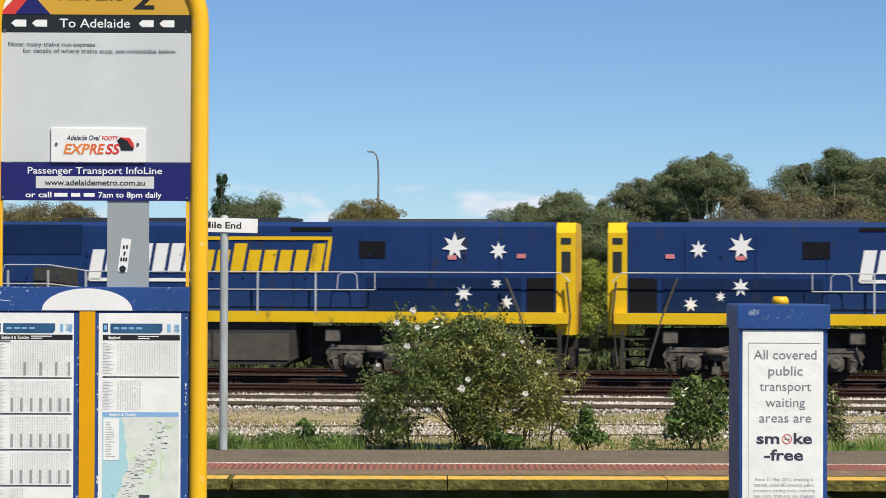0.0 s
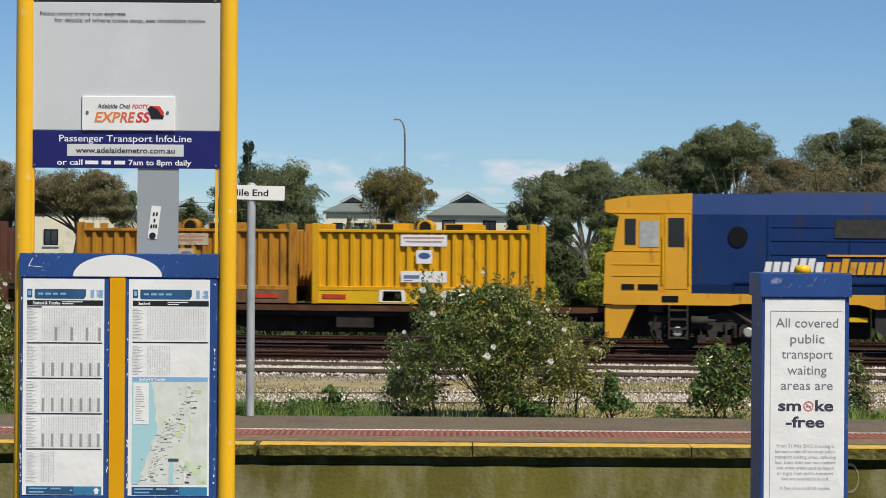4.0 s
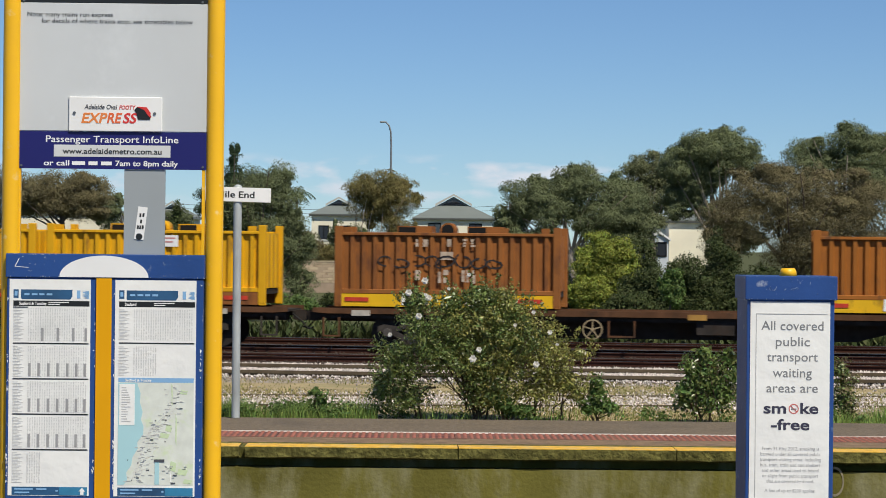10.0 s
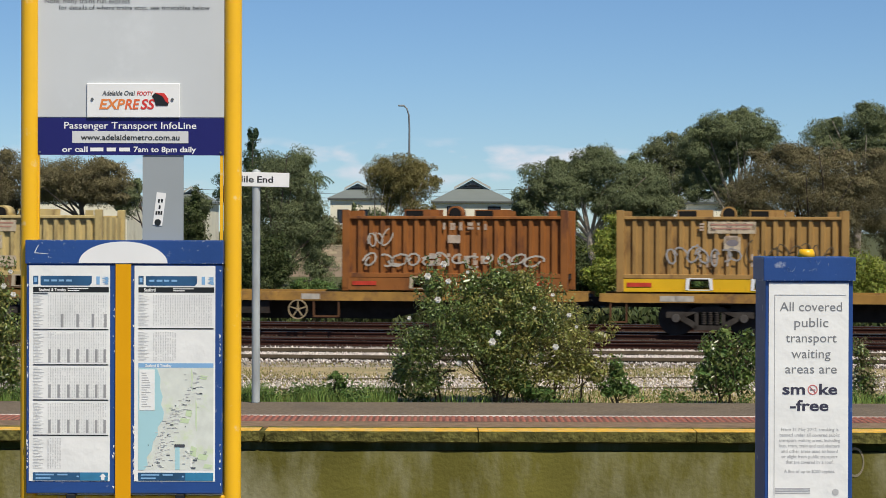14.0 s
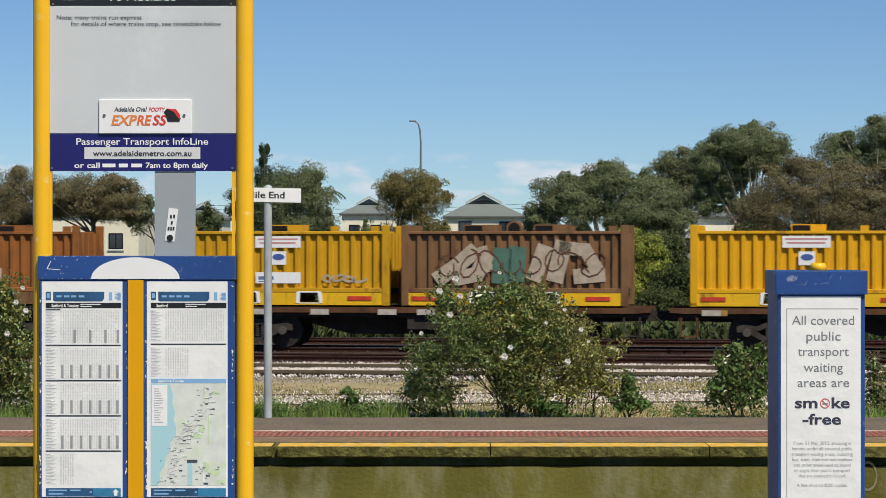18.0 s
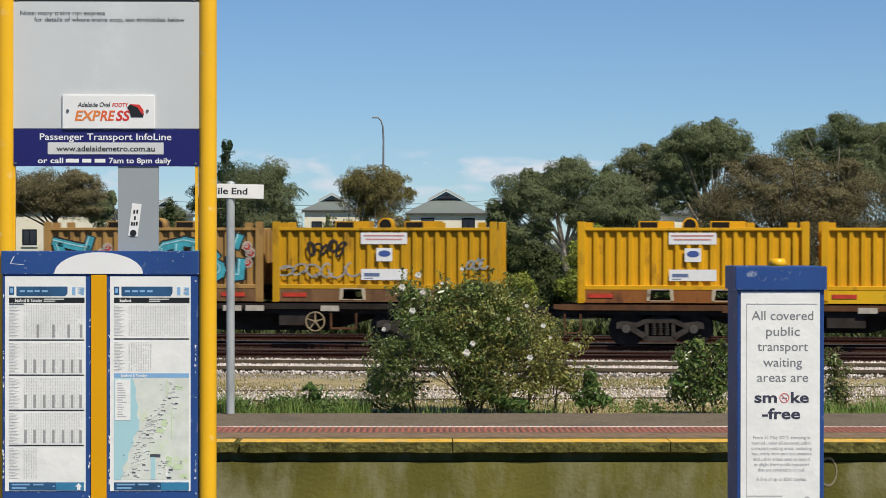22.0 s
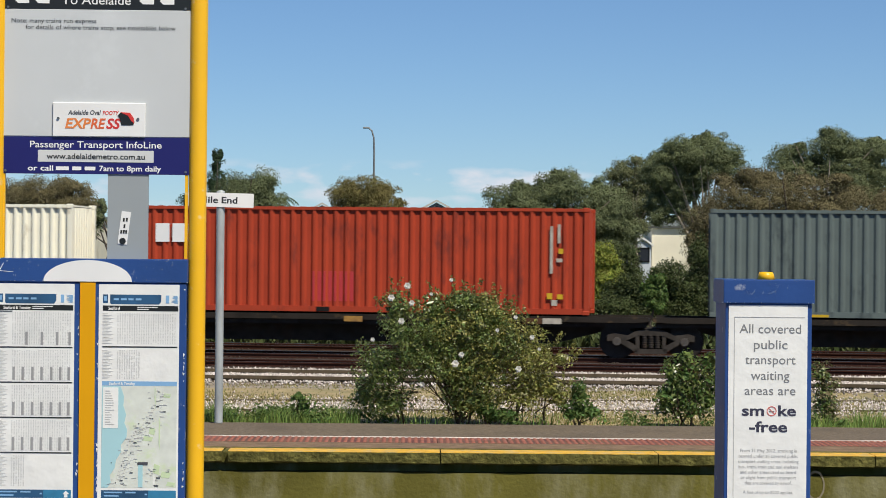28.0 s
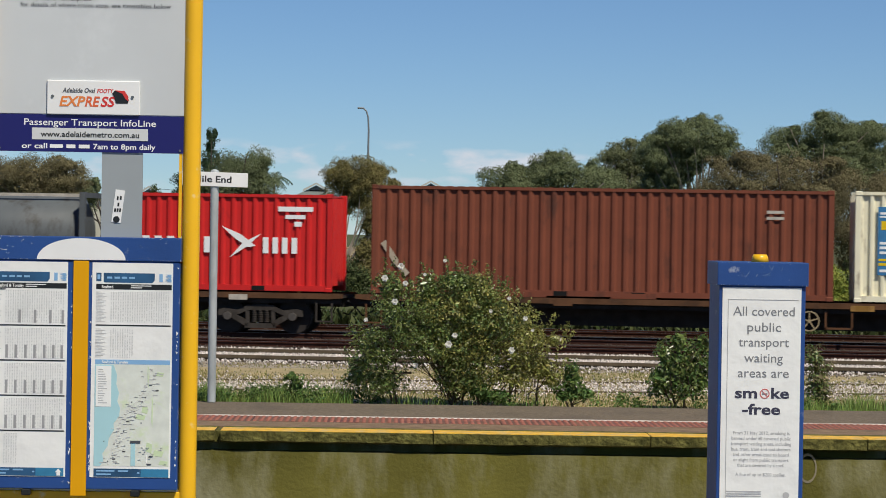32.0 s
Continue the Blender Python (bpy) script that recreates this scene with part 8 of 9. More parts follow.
def puffs(rng, lobes, count, leaf, rc, flat=0.8, aspect=0.42, droop=0.4, under=0.42, core=0.14, reach=(0.42, 1.0), fill=2.6, scatter=0.34, simple=False):
    """Leaves on the upper shells of many separate puffs that crowd the lobes, with oversized leaves added inside each
    lobe to block light.
    """
    centres, radii = [], []
    for x, y, z, a, b, c in lobes:
        n = int(np.clip(fill * (a * c + a * b) / (rc * rc), 5, 60))
        d = rng.normal(size=(n, 3))
        d /= np.linalg.norm(d, axis=1, keepdims=True)
        r = rng.uniform(reach[0], reach[1], (n, 1))
        centres.append(np.array([x, y, z]) + d * np.array([a, b, c]) * r)
        radii.append(np.minimum(rc * rng.uniform(0.55, 1.3, n), 0.6 * min(a, c)))
    C, R = np.concatenate(centres), np.concatenate(radii)
    pick = rng.choice(len(C), count, p=R ** 2 / (R ** 2).sum())
    d = rng.normal(size=(count, 3))
    d /= np.linalg.norm(d, axis=1, keepdims=True)
    # leaves thinned out below, so the undersides of the puffs go dark
    keep = (d[:, 2] > -0.15) | (rng.random(count) < under)
    pick, d = pick[keep], d[keep]
    n = len(d)
    rad = 0.62 + 0.46 * rng.random(n) ** 0.7
    rad *= 1 + 0.16 * np.sin(d[:, 0] * 5 + pick * 1.7) + 0.12 * np.sin(d[:, 2] * 6 + d[:, 1] * 5 + pick * 2.3)
    stray = rng.random(n) < 0.03
    rad[stray] *= 1.2
    c = C[pick] + d * (R[pick] * rad)[:, None] * np.array([1.12, 1.0, flat])
    size = np.full(n, leaf)
    # the core: oversized hidden leaves added to block light
    m = int(count * core)
    L = np.array(lobes)[rng.choice(len(lobes), m)]
    e = rng.normal(size=(m, 3))
    e /= np.linalg.norm(e, axis=1, keepdims=True)
    c2 = L[:, :3] + e * L[:, 3:] * (0.68 * rng.random(m) ** 0.4)[:, None]
    c, d, size = np.concatenate([c, c2]), np.concatenate([d, e]), np.concatenate([size, np.full(m, leaf * 2.2)])
    n = len(c)
    nn = d * 0.8 + np.array([0, 0, 0.35]) + rng.normal(size=(n, 3)) * scatter
    nn /= np.linalg.norm(nn, axis=1, keepdims=True) + 1e-9
    a = np.cross(nn, rng.normal(size=(n, 3))) + np.array([0, 0, -droop])
    a /= np.linalg.norm(a, axis=1, keepdims=True) + 1e-9
    b = np.cross(nn, a)
    b /= np.linalg.norm(b, axis=1, keepdims=True) + 1e-9
    s = (size * (0.6 + 0.8 * rng.random(n)))[:, None]
    w = s * aspect
    if simple:      # far foliage: one pointed blade a leaf
        verts = np.stack([c + a * s * 0.5, c - a * s * 0.5 + b * w * 0.5, c - a * s * 0.5 - b * w * 0.5], 1).reshape(-1, 3)
        return verts, np.arange(n * 3).reshape(-1, 3)
    verts = np.stack([c - a * s * 0.5, c + b * w * 0.5 + nn * w * 0.15, c + a * s * 0.5, c - b * w * 0.5 + nn * w * 0.15], 1).reshape(-1, 3)
    idx = np.arange(n) * 4
    return verts, np.concatenate([np.stack([idx, idx + 1, idx + 2], 1), np.stack([idx, idx + 2, idx + 3], 1)])


def leaf_mesh(name, verts, faces, mat):
    me = bpy.data.meshes.new(name)
    me.vertices.add(len(verts))
    me.vertices.foreach_set("co", verts.ravel())
    me.loops.add(len(faces) * 3)
    me.loops.foreach_set("vertex_index", faces.ravel().astype(np.int32))
    me.polygons.add(len(faces))
    me.polygons.foreach_set("loop_start", np.arange(0, len(faces) * 3, 3, dtype=np.int32))
    me.update(calc_edges=True)
    me.materials.append(mat)
    return me


def stems(bm, rng, base, tips, r, sides=6):
    """Curved tapering stems from a base to each tip."""
    for t in tips:
        b, t = Vector(base), Vector(t)
        mid = b.lerp(t, 0.5) + Vector((rng.uniform(-1, 1), rng.uniform(-1, 1), rng.uniform(-0.3, 0.6))) * (t - b).length * 0.12
        pts = [b * (1 - k / 5) ** 2 + mid * 2 * (k / 5) * (1 - k / 5) + t * (k / 5) ** 2 for k in range(6)]
        bm_tube(bm, pts, r, sides, False, [r * (1 - 0.8 * k / 5) for k in range(6)])


def shoots(rng, lobes, n, leaf):
    """Leafy shoots that stick out past the outline of a bush."""
    out = []
    for k in range(n):
        x, y, z, a, b, c = lobes[rng.integers(len(lobes))]
        th = rng.uniform(-0.5, 3.6)
        d = np.array([math.cos(th), rng.uniform(-0.6, 0.3), math.sin(th)])
        p = np.array([x, y, z]) + d * np.array([a, b, c]) * 0.9
        e = d * 0.6 + np.array([rng.uniform(-0.3, 0.3), 0, 0.6])
        for q in range(16):
            out.append(tuple(p + e * 0.008 * q + rng.normal(size=3) * 0.008) + (0.02, 0.02, 0.02))
    return leaf_cloud(rng, out, len(out) * 2, leaf * 0.95, 0.3, 0.1, 0.45)


def root_of(lobe, rr):
    """Low outer clumps rise from roots of their own."""
    own = abs(lobe[0]) > 0.4 and lobe[2] < 0.62
    return (lobe[0] * 0.85 if own else 0.0) + rr.uniform(-0.08, 0.08)


def rose_bush(name, label, x, y, lobes, count, leaf, mats, flowers=(), seed=1, trunk=5, z=-0.03, split=None, gaps=0.12):
    t = thing(name, label, "bush", pose(x, y, z), "")
    rng, rr = np.random.default_rng(seed), random.Random(seed)
    for i, (m, share_) in enumerate(mats):
        part_lobes = [l for q, l in enumerate(lobes) if split is None or split[q][i]]
        v, f = puffs(rng, part_lobes, int(count * share_), leaf, 0.085 if count > 3000 else 0.06, 0.9, 0.5, 0.1, 0.3, 0.05, (0.35, 1.02), 1.5, 0.5)
        if count > 20000:
            v2, f2 = shoots(rng, part_lobes, 70, leaf)
            v, f = np.concatenate([v, v2]), np.concatenate([f, f2 + len(v)])
        v[:, 2] = np.maximum(v[:, 2], 0.01)
        part("foliage", leaf_mesh("foliage", v, f, m), m, t, "small glossy leaves")
    for k in range(trunk):
        bm = bmesh.new()
        l = lobes[k % len(lobes)]
        stems(bm, rr, (root_of(l, rr), rr.uniform(-0.04, 0.04), 0), [(l[0] + rr.uniform(-0.5, 0.5) * l[3], l[1] + rr.uniform(-0.4, 0.4) * l[4], l[2] + rr.uniform(-0.2, 0.7) * l[5])], 0.012)
        part("stem", bm, STEM, t)
    bm = bmesh.new()
    for k in range(trunk * 9 if count > 3000 else 3):
        l = rr.choice(lobes)
        a = (root_of(l, rr) + rr.uniform(-0.15, 0.15), rr.uniform(-0.1, 0.1), rr.uniform(0.05, 0.45)) if count > 3000 else (0, 0, 0.02)
        stems(bm, rr, a, [(l[0] + rr.uniform(-0.95, 0.95) * l[3], l[1] + rr.uniform(-0.8, 0.8) * l[4], l[2] + rr.uniform(-0.7, 0.95) * l[5])], 0.006, 4)
    tagged(part("twig", bm, STEM, t, "thin brown woody twigs"), kind="stuff")
    for fx, fz, fr in flowers:
        bm = bmesh.new()
        yy = min(-0.05, min(l[1] - l[4] * math.sqrt(max(0.0, 1 - ((fx - l[0]) / l[3]) ** 2 * 0.8 - ((fz - l[2]) / l[5]) ** 2 * 0.8)) for l in lobes)) - 0.03
        for ring, (n, r, up) in enumerate(((6, 1.0, 0.25), (5, 0.7, 0.6), (4, 0.42, 0.95))):
            for k in range(n):
                a = k * 2 * math.pi / n + ring * 0.5 + rr.uniform(-0.2, 0.2)
                ca, sa = math.cos(a), math.sin(a)
                cxx, czz = fx + ca * fr * r * 0.5, fz + sa * fr * r * 0.5
                v = [bm.verts.new(p) for p in ((fx, yy, fz), (cxx - sa * fr * r * 0.58, yy - up * fr * 0.4, czz + ca * fr * r * 0.58), (fx + ca * fr * r, yy - up * fr * 0.7, fz + sa * fr * r), (cxx + sa * fr * r * 0.58, yy - up * fr * 0.4, czz - ca * fr * r * 0.58))]
                bm.faces.new(v[:3]), bm.faces.new((v[0], v[2], v[3]))
        part("rose", bm, PETAL, t, "open white rose")
    return t


def at_px(px, py, d):
    return (px - 784) / 4300 * d, 1.6 - (py - 445) / 4300 * d


# main rose bush behind the far platform
BD = 23.15
bx, _ = at_px(890, 750, BD)


def bl(px, py, rx, rz, dy=0.0, ry=0.45):
    x, z = at_px(px, py, BD)
    return (x - bx, dy, z + 0.03, rx / 4300 * BD, ry, rz / 4300 * BD)


main_lobes = [bl(885, 580, 75, 56), bl(800, 598, 58, 60, -0.05), bl(774, 545, 32, 34, 0.0, 0.3), bl(950, 600, 66, 60), bl(1010, 635, 56, 56, 0.05), bl(745, 655, 44, 50, -0.1),
              bl(835, 640, 70, 40, -0.15), bl(990, 672, 60, 32, -0.05, 0.3), bl(890, 530, 44, 24, 0.05, 0.3), bl(1066, 632, 24, 14, 0, 0.15), bl(716, 690, 24, 40, 0, 0.2),
              bl(838, 545, 28, 28, 0, 0.25), bl(935, 552, 36, 30, 0, 0.25), bl(1045, 680, 36, 24, -0.05, 0.3), bl(905, 660, 60, 36, -0.2, 0.2), bl(765, 710, 40, 28, -0.1, 0.3), bl(985, 700, 56, 24, -0.1, 0.25), bl(905, 704, 46, 26, -0.15, 0.2), bl(1060, 700, 26, 22, -0.05, 0.2)]
# dark leaves, yellow-green leaves: which lobes carry which; the lit right side is put into the colour
SPLIT = [(1, 1), (1, 0), (1, 0), (1, 1), (0, 1), (1, 0), (1, 0), (0, 1), (1, 0), (0, 1), (1, 0), (1, 0), (1, 1), (0, 1), (1, 1), (1, 0), (0, 1), (1, 1), (0, 1)]
fl = [(at_px(a, b, BD)[0] - bx, at_px(a, b, BD)[1] + 0.03, r) for a, b, r in ((791, 504, 0.036), (763, 525, 0.036), (799, 534, 0.03), (781, 565, 0.034), (731, 599, 0.024), (886, 622, 0.030), (875, 637, 0.038),
                                                                              (986, 647, 0.034), (818, 675, 0.028), (948, 579, 0.02), (1010, 592, 0.026), (981, 557, 0.022), (868, 493, 0.022), (833, 518, 0.018), (1022, 612, 0.018))]
rose_bush("rose_bush", "large straggling rose bush with white roses behind the platform", bx, BD, main_lobes, 52000, 0.030, ((LEAF_ROSE, 0.66), (LEAF_ROSE_Y, 0.34)), fl, 3, 16, -0.03, SPLIT, 0.2)


def small_bush(name, label, lobes_px, d, count, leaf, mats, flowers, seed, trunk=4):
    cx = at_px(sum(l[0] for l in lobes_px) / len(lobes_px), 0, d)[0]
    lobes = []
    for px, py, rx, rz in lobes_px:
        x, z = at_px(px, py, d)
        lobes.append((x - cx, 0, z + 0.03, rx / 4300 * d, max(0.12, rx / 4300 * d * 0.7), rz / 4300 * d))
    fl = [(at_px(a, b, d)[0] - cx, at_px(a, b, d)[1] + 0.03, r) for a, b, r in flowers]
    return rose_bush(name, label, cx, d, lobes, count, leaf, mats, fl, seed, trunk)


small_bush("shrub", "leafy green shrub behind the platform edge", [(1285, 665, 42, 42), (1300, 705, 52, 40), (1258, 700, 32, 40), (1322, 680, 35, 55), (1288, 630, 14, 22), (1330, 632, 12, 20), (1262, 655, 14, 18)], 23.1, 4600, 0.044, ((LEAF_WEED, 0.6), (LEAF_ROSE, 0.4)), (), 8)
small_bush("weed_clump", "broad-leaved green weed at the platform edge", [(1098, 690, 17, 28), (1100, 725, 32, 22), (1080, 730, 16, 14), (1118, 728, 20, 16)], 23.0, 1000, 0.048, ((LEAF_WEED, 1.0),), (), 9, 3)
small_bush("rose_bush", "reddish rose bush beside the notice post", [(1535, 690, 26, 45), (1540, 725, 22, 25), (1530, 655, 18, 20)], 23.2, 2200, 0.034, ((LEAF_ROSE, 0.6), (LEAF_BROWN, 0.4)), (), 10)
small_bush("rose_bush", "dense rose bush with white roses beside the sign", [(-15, 590, 55, 60), (10, 650, 50, 60), (-10, 540, 40, 50), (-40, 680, 60, 60), (25, 700, 30, 40)], 23.2, 11000, 0.036, ((LEAF_ROSE, 0.7), (LEAF_ROSE_Y, 0.3)), ((18, 545, 0.03), (34, 560, 0.03), (5, 600, 0.03), (28, 520, 0.025)), 12)
small_bush("weed_clump", "broad-leaved weed at the foot of the rose bush", [(930, 725, 30, 22), (965, 735, 25, 14)], 22.95, 800, 0.048, ((LEAF_WEED, 1.0),), (), 13, 3)
small_bush("weed_clump", "tall leafy weed by the platform edge", [(608, 720, 16, 22), (590, 735, 25, 14), (600, 702, 8, 8)], 23.0, 800, 0.04, ((LEAF_WEED, 1.0),), (), 14, 3)


def grass_patch(name, label, mat, count, xr, yr, hr, seed, width=0.008, zf=lambda x, y: -0.05, dens=None):
    rng = np.random.default_rng(seed)
    x, y = rng.uniform(*xr, count), rng.uniform(*yr, count)
    if dens is not None:
        keep = rng.random(count) < dens(x, y)
        x, y = x[keep], y[keep]
    n = len(x)
    h = rng.uniform(*hr, n) * (0.6 + 0.5 * np.sin(x * 5 + seed) ** 2)
    ang = rng.uniform(0, 6.28, n)
    lean = rng.normal(0, 0.35, (n, 2)) * h[:, None]
    z = np.full(n, zf(0, 0))
    w = width * (0.6 + 0.8 * rng.random(n))
    p0 = np.stack([x - np.cos(ang) * w, y - np.sin(ang) * w, z], 1)
    p1 = np.stack([x + np.cos(ang) * w, y + np.sin(ang) * w, z], 1)
    pm = np.stack([x + lean[:, 0] * 0.35, y + lean[:, 1] * 0.35, z + h * 0.6], 1)
    pm2 = pm + np.stack([np.cos(ang) * w * 0.8, np.sin(ang) * w * 0.8, 0 * w], 1)
    pt = np.stack([x + lean[:, 0], y + lean[:, 1], z + h], 1)
    verts = np.stack([p0, p1, pm2, pm, pt], 1).reshape(-1, 3)
    i = np.arange(n) * 5
    faces = np.concatenate([np.stack([i, i + 1, i + 2], 1), np.stack([i, i + 2, i + 3], 1), np.stack([i + 3, i + 2, i + 4], 1)])
    return tagged(new(name, leaf_mesh(name, verts, faces, mat)), label, "grass", "", "stuff")


grass_patch("grass", "fresh green grass and weeds along the platform edge", GRASS, 26000, (-4.8, 5.2), (22.68, 23.6), (0.06, 0.22), 1, 0.005,
            dens=lambda x, y: np.where(x < -0.4, 1.0, np.where(x < 1.0, 0.06, 0.04 + 0.5 * (x > 3.3))) * (0.35 + 0.65 * np.sin(x * 3.1 + 1) ** 2))
grass_patch("grass", "dry yellow grass between the siding tracks", DRYGRASS, 36000, (-6, 6), (23.0, 30.2), (0.010, 0.034), 2, 0.006,
            dens=lambda x, y: np.clip(0.5 + 0.5 * np.sin(y * 1.9 + 0.6) + 0.2 * np.sin(x * 2), 0, 1))
grass_patch("grass", "low green weeds among the siding gravel", OLIVE_GRASS, 42000, (-6, 6), (22.8, 30.0), (0.010, 0.036), 3, 0.007,
            dens=lambda x, y: np.clip(0.45 + 0.4 * np.sin(y * 1.3 + x * 0.9) - 0.5 * np.exp(-((y - 26.1 - 0.11 * x) / 0.5) ** 2), 0, 1))


def verge_weeds():
    """Broad-leaved weeds in uneven tufts along the back of the far platform."""
    rng = np.random.default_rng(77)
    lobes = []
    for k in range(70):
        x = rng.uniform(-4.6, -0.1) if k < 58 else rng.uniform(0.4, 5.0)
        s = rng.uniform(0.05, 0.13)
        lobes.append((x, rng.uniform(22.75, 23.4), s * 0.8 - 0.04, s * 1.3, s, s * rng.uniform(0.7, 1.2)))
    v, f = leaf_cloud(rng, lobes, 7500, 0.036, 0.4, 0.0, 0.45, 0.0, 5)
    v[:, 2] = np.maximum(v[:, 2], -0.04)
    return tagged(new("weeds", leaf_mesh("weeds", v, f, LEAF_WEED)), "broad-leaved green weeds along the platform edge", "weeds", "", "stuff")


verge_weeds()


def stones(name, label, count, place, size, mat, seed):
    rng = np.random.default_rng(seed)
    c = place(rng, count)
    n = len(c)
    base = np.array([(1, 0, 0), (-0.5, 0.87, 0), (-0.5, -0.87, 0), (0.1, 0.1, 1), (0, 0, -0.7)])
    s = size * (0.5 + rng.random((n, 1, 3)))
    ang = rng.uniform(0, 6.28, n)
    ca, sa = np.cos(ang)[:, None], np.sin(ang)[:, None]
    v = base[None] * s * (0.8 + 0.4 * rng.random((n, 5, 1)))
    vx, vy = v[:, :, 0] * ca - v[:, :, 1] * sa, v[:, :, 0] * sa + v[:, :, 1] * ca
    verts = (np.stack([vx, vy, v[:, :, 2]], 2) + c[:, None]).reshape(-1, 3)
    i = (np.arange(n) * 5)[:, None]
    tri = np.array([(0, 1, 3), (1, 2, 3), (2, 0, 3), (1, 0, 4), (2, 1, 4), (0, 2, 4)])
    faces = (i[:, :, None] + tri[None]).reshape(-1, 3)
    return tagged(new(name, leaf_mesh(name, verts, faces, mat)), label, "ballast", "", "stuff")


def siding_places(rng, n):
    x = rng.uniform(-7.5, 7.5, n)
    y = 31.55 - 0.115 * x + rng.normal(0, 0.75, n)
    return np.stack([x, np.minimum(y, 33.15 - 0.1 * x), np.full(n, -0.035)], 1)


def siding2_places(rng, n):
    x = rng.uniform(-7, 7, n)
    y = 26.1 + 0.11 * x + rng.normal(0, 0.75, n)
    return np.stack([x, y, np.full(n, -0.05)], 1)


def shoulder_places(rng, n):
    x = rng.uniform(-7.5, 7.5, n)
    k = rng.random(n)
    return np.stack([x, 33.2 - 0.1 * x - 0.5 + k * 1.0, -0.03 - np.maximum(0, k - 0.5) * 0.45], 1)


def main_places(rng, n):
    s, o = rng.uniform(-14, 14, n), rng.uniform(-7.5, 8.5, n)
    return np.stack([s * COS + o * SIN, D_TRAIN - s * SIN + o * COS, np.full(n, Z_RAIL - 0.13)], 1)


stones("ballast", "pale crushed stone ballast round the siding", 34000, siding_places, 0.020, STONE, 1)
stones("ballast", "pale gravel round the overgrown siding", 12000, siding2_places, 0.016, STONE, 2)
stones("ballast", "pale crushed stone shoulder above the main line", 7000, shoulder_places, 0.03, STONE, 3)
# stones toned dark like the bed, with the train's shade in the colour
stones("ballast", "dark crushed stone between the main tracks", 9000, main_places, 0.036, material("shade_dark_stone", (0.058, 0.043, 0.035), 0.9, 0, 0.2, 5, island=0.4), 4)



def yard_weeds():
    """Rank weeds along the far side of the yard."""
    rng = np.random.default_rng(40)
    n = 16000
    s_, o = rng.uniform(-17, 17, n), rng.uniform(8.2, 15, n)
    hgt = (0.12 + 0.30 * np.abs(np.sin(s_ * 0.9) * np.cos(s_ * 0.37 + o * 0.5))) * (0.5 + rng.random(n))
    c = np.stack([s_ * COS + o * SIN, D_TRAIN - s_ * SIN + o * COS, GROUND_Z + hgt * rng.random(n) ** 0.5], 1)
    a = rng.normal(size=(n, 3)) * 0.6 + np.array([0, 0, 1.0])
    a /= np.linalg.norm(a, axis=1, keepdims=True)
    b = np.cross(a, rng.normal(size=(n, 3)))
    b /= np.linalg.norm(b, axis=1, keepdims=True)
    l = 0.10 + 0.16 * rng.random((n, 1))
    v = np.stack([c - a * l, c + b * l * 0.3, c + a * l, c - b * l * 0.3], 1).reshape(-1, 3)
    i = np.arange(n) * 4
    f = np.concatenate([np.stack([i, i + 1, i + 2], 1), np.stack([i, i + 2, i + 3], 1)])
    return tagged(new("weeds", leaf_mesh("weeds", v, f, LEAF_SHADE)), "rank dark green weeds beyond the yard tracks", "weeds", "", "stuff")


GROUND_Z = -1.28
yard_weeds()

# ---- trees, houses and the street behind the yard ----
GZ = -1.28


def tree(name, label, px_base, d, lobes_px, leaf, count, leaf_mat, bark, trunk_r, seed, forks=6, rc=0.75, sub=3):
    """A tapered trunk with limbs and a crown of many small leaf clumps with gaps."""
    S = d / 4300
    x0 = (px_base - 784) * S
    t = thing(name, label, "tree", pose(x0, d, GZ))
    rng, rr = np.random.default_rng(seed), random.Random(seed)
    lobes = []
    for px, py, rx, rz in lobes_px:
        cx, cz, a, c = (px - 784) * S - x0, 1.6 - (py - 445) * S - GZ, rx * S, rz * S
        lobes.append((cx, 0, cz, a * 0.95, a * 0.78, c * 0.95))
        for k in range(sub):
            th = rr.uniform(0, 6.28)
            lobes.append((cx + a * 0.78 * math.cos(th), rr.uniform(-0.5, 0.5) * a, cz + c * 0.8 * math.sin(th), a * rr.uniform(0.36, 0.5), a * 0.4, c * rr.uniform(0.34, 0.46)))
    v, f = puffs(rng, lobes, int(count * (16 if sub > 2 else 9)), leaf * (0.27 if sub > 2 else 0.36), rc * 0.8, aspect=0.5, simple=True)
    v[:, 2] = np.maximum(v[:, 2], 0.05)
    part("crown", leaf_mesh("crown", v, f, leaf_mat), leaf_mat, t, "uneven crown of small leaf clumps")
    bm = bmesh.new()
    low = min(l[2] - l[5] for l in lobes)
    top = Vector((sum(l[0] for l in lobes) / len(lobes) * 0.5, 0, max(1.0, low + 0.4)))
    pts = [Vector((0, 0, -0.05)), top * 0.35 + Vector((rr.uniform(-0.15, 0.15), 0, 0)), top * 0.7 + Vector((rr.uniform(-0.15, 0.15), 0, 0)), top]
    bm_tube(bm, pts, trunk_r, 10, False, [trunk_r * 1.15, trunk_r * 0.9, trunk_r * 0.8, trunk_r * 0.65])
    part("trunk", bm, bark, t, "tapered bare trunk")
    main = [l for l in lobes if l[3] >= max(q[3] for q in lobes) * 0.3]
    for l in main[: forks * 2]:
        bm = bmesh.new()
        stems(bm, rr, top * rr.uniform(0.75, 1.0), [(l[0] + rr.uniform(-0.5, 0.5) * l[3], l[1] + rr.choice((-0.2, -0.5, -0.75)) * l[4], l[2] + rr.uniform(-0.1, 0.6) * l[5])], trunk_r * 0.42, 6)
        part("limb", bm, bark, t)
    return t


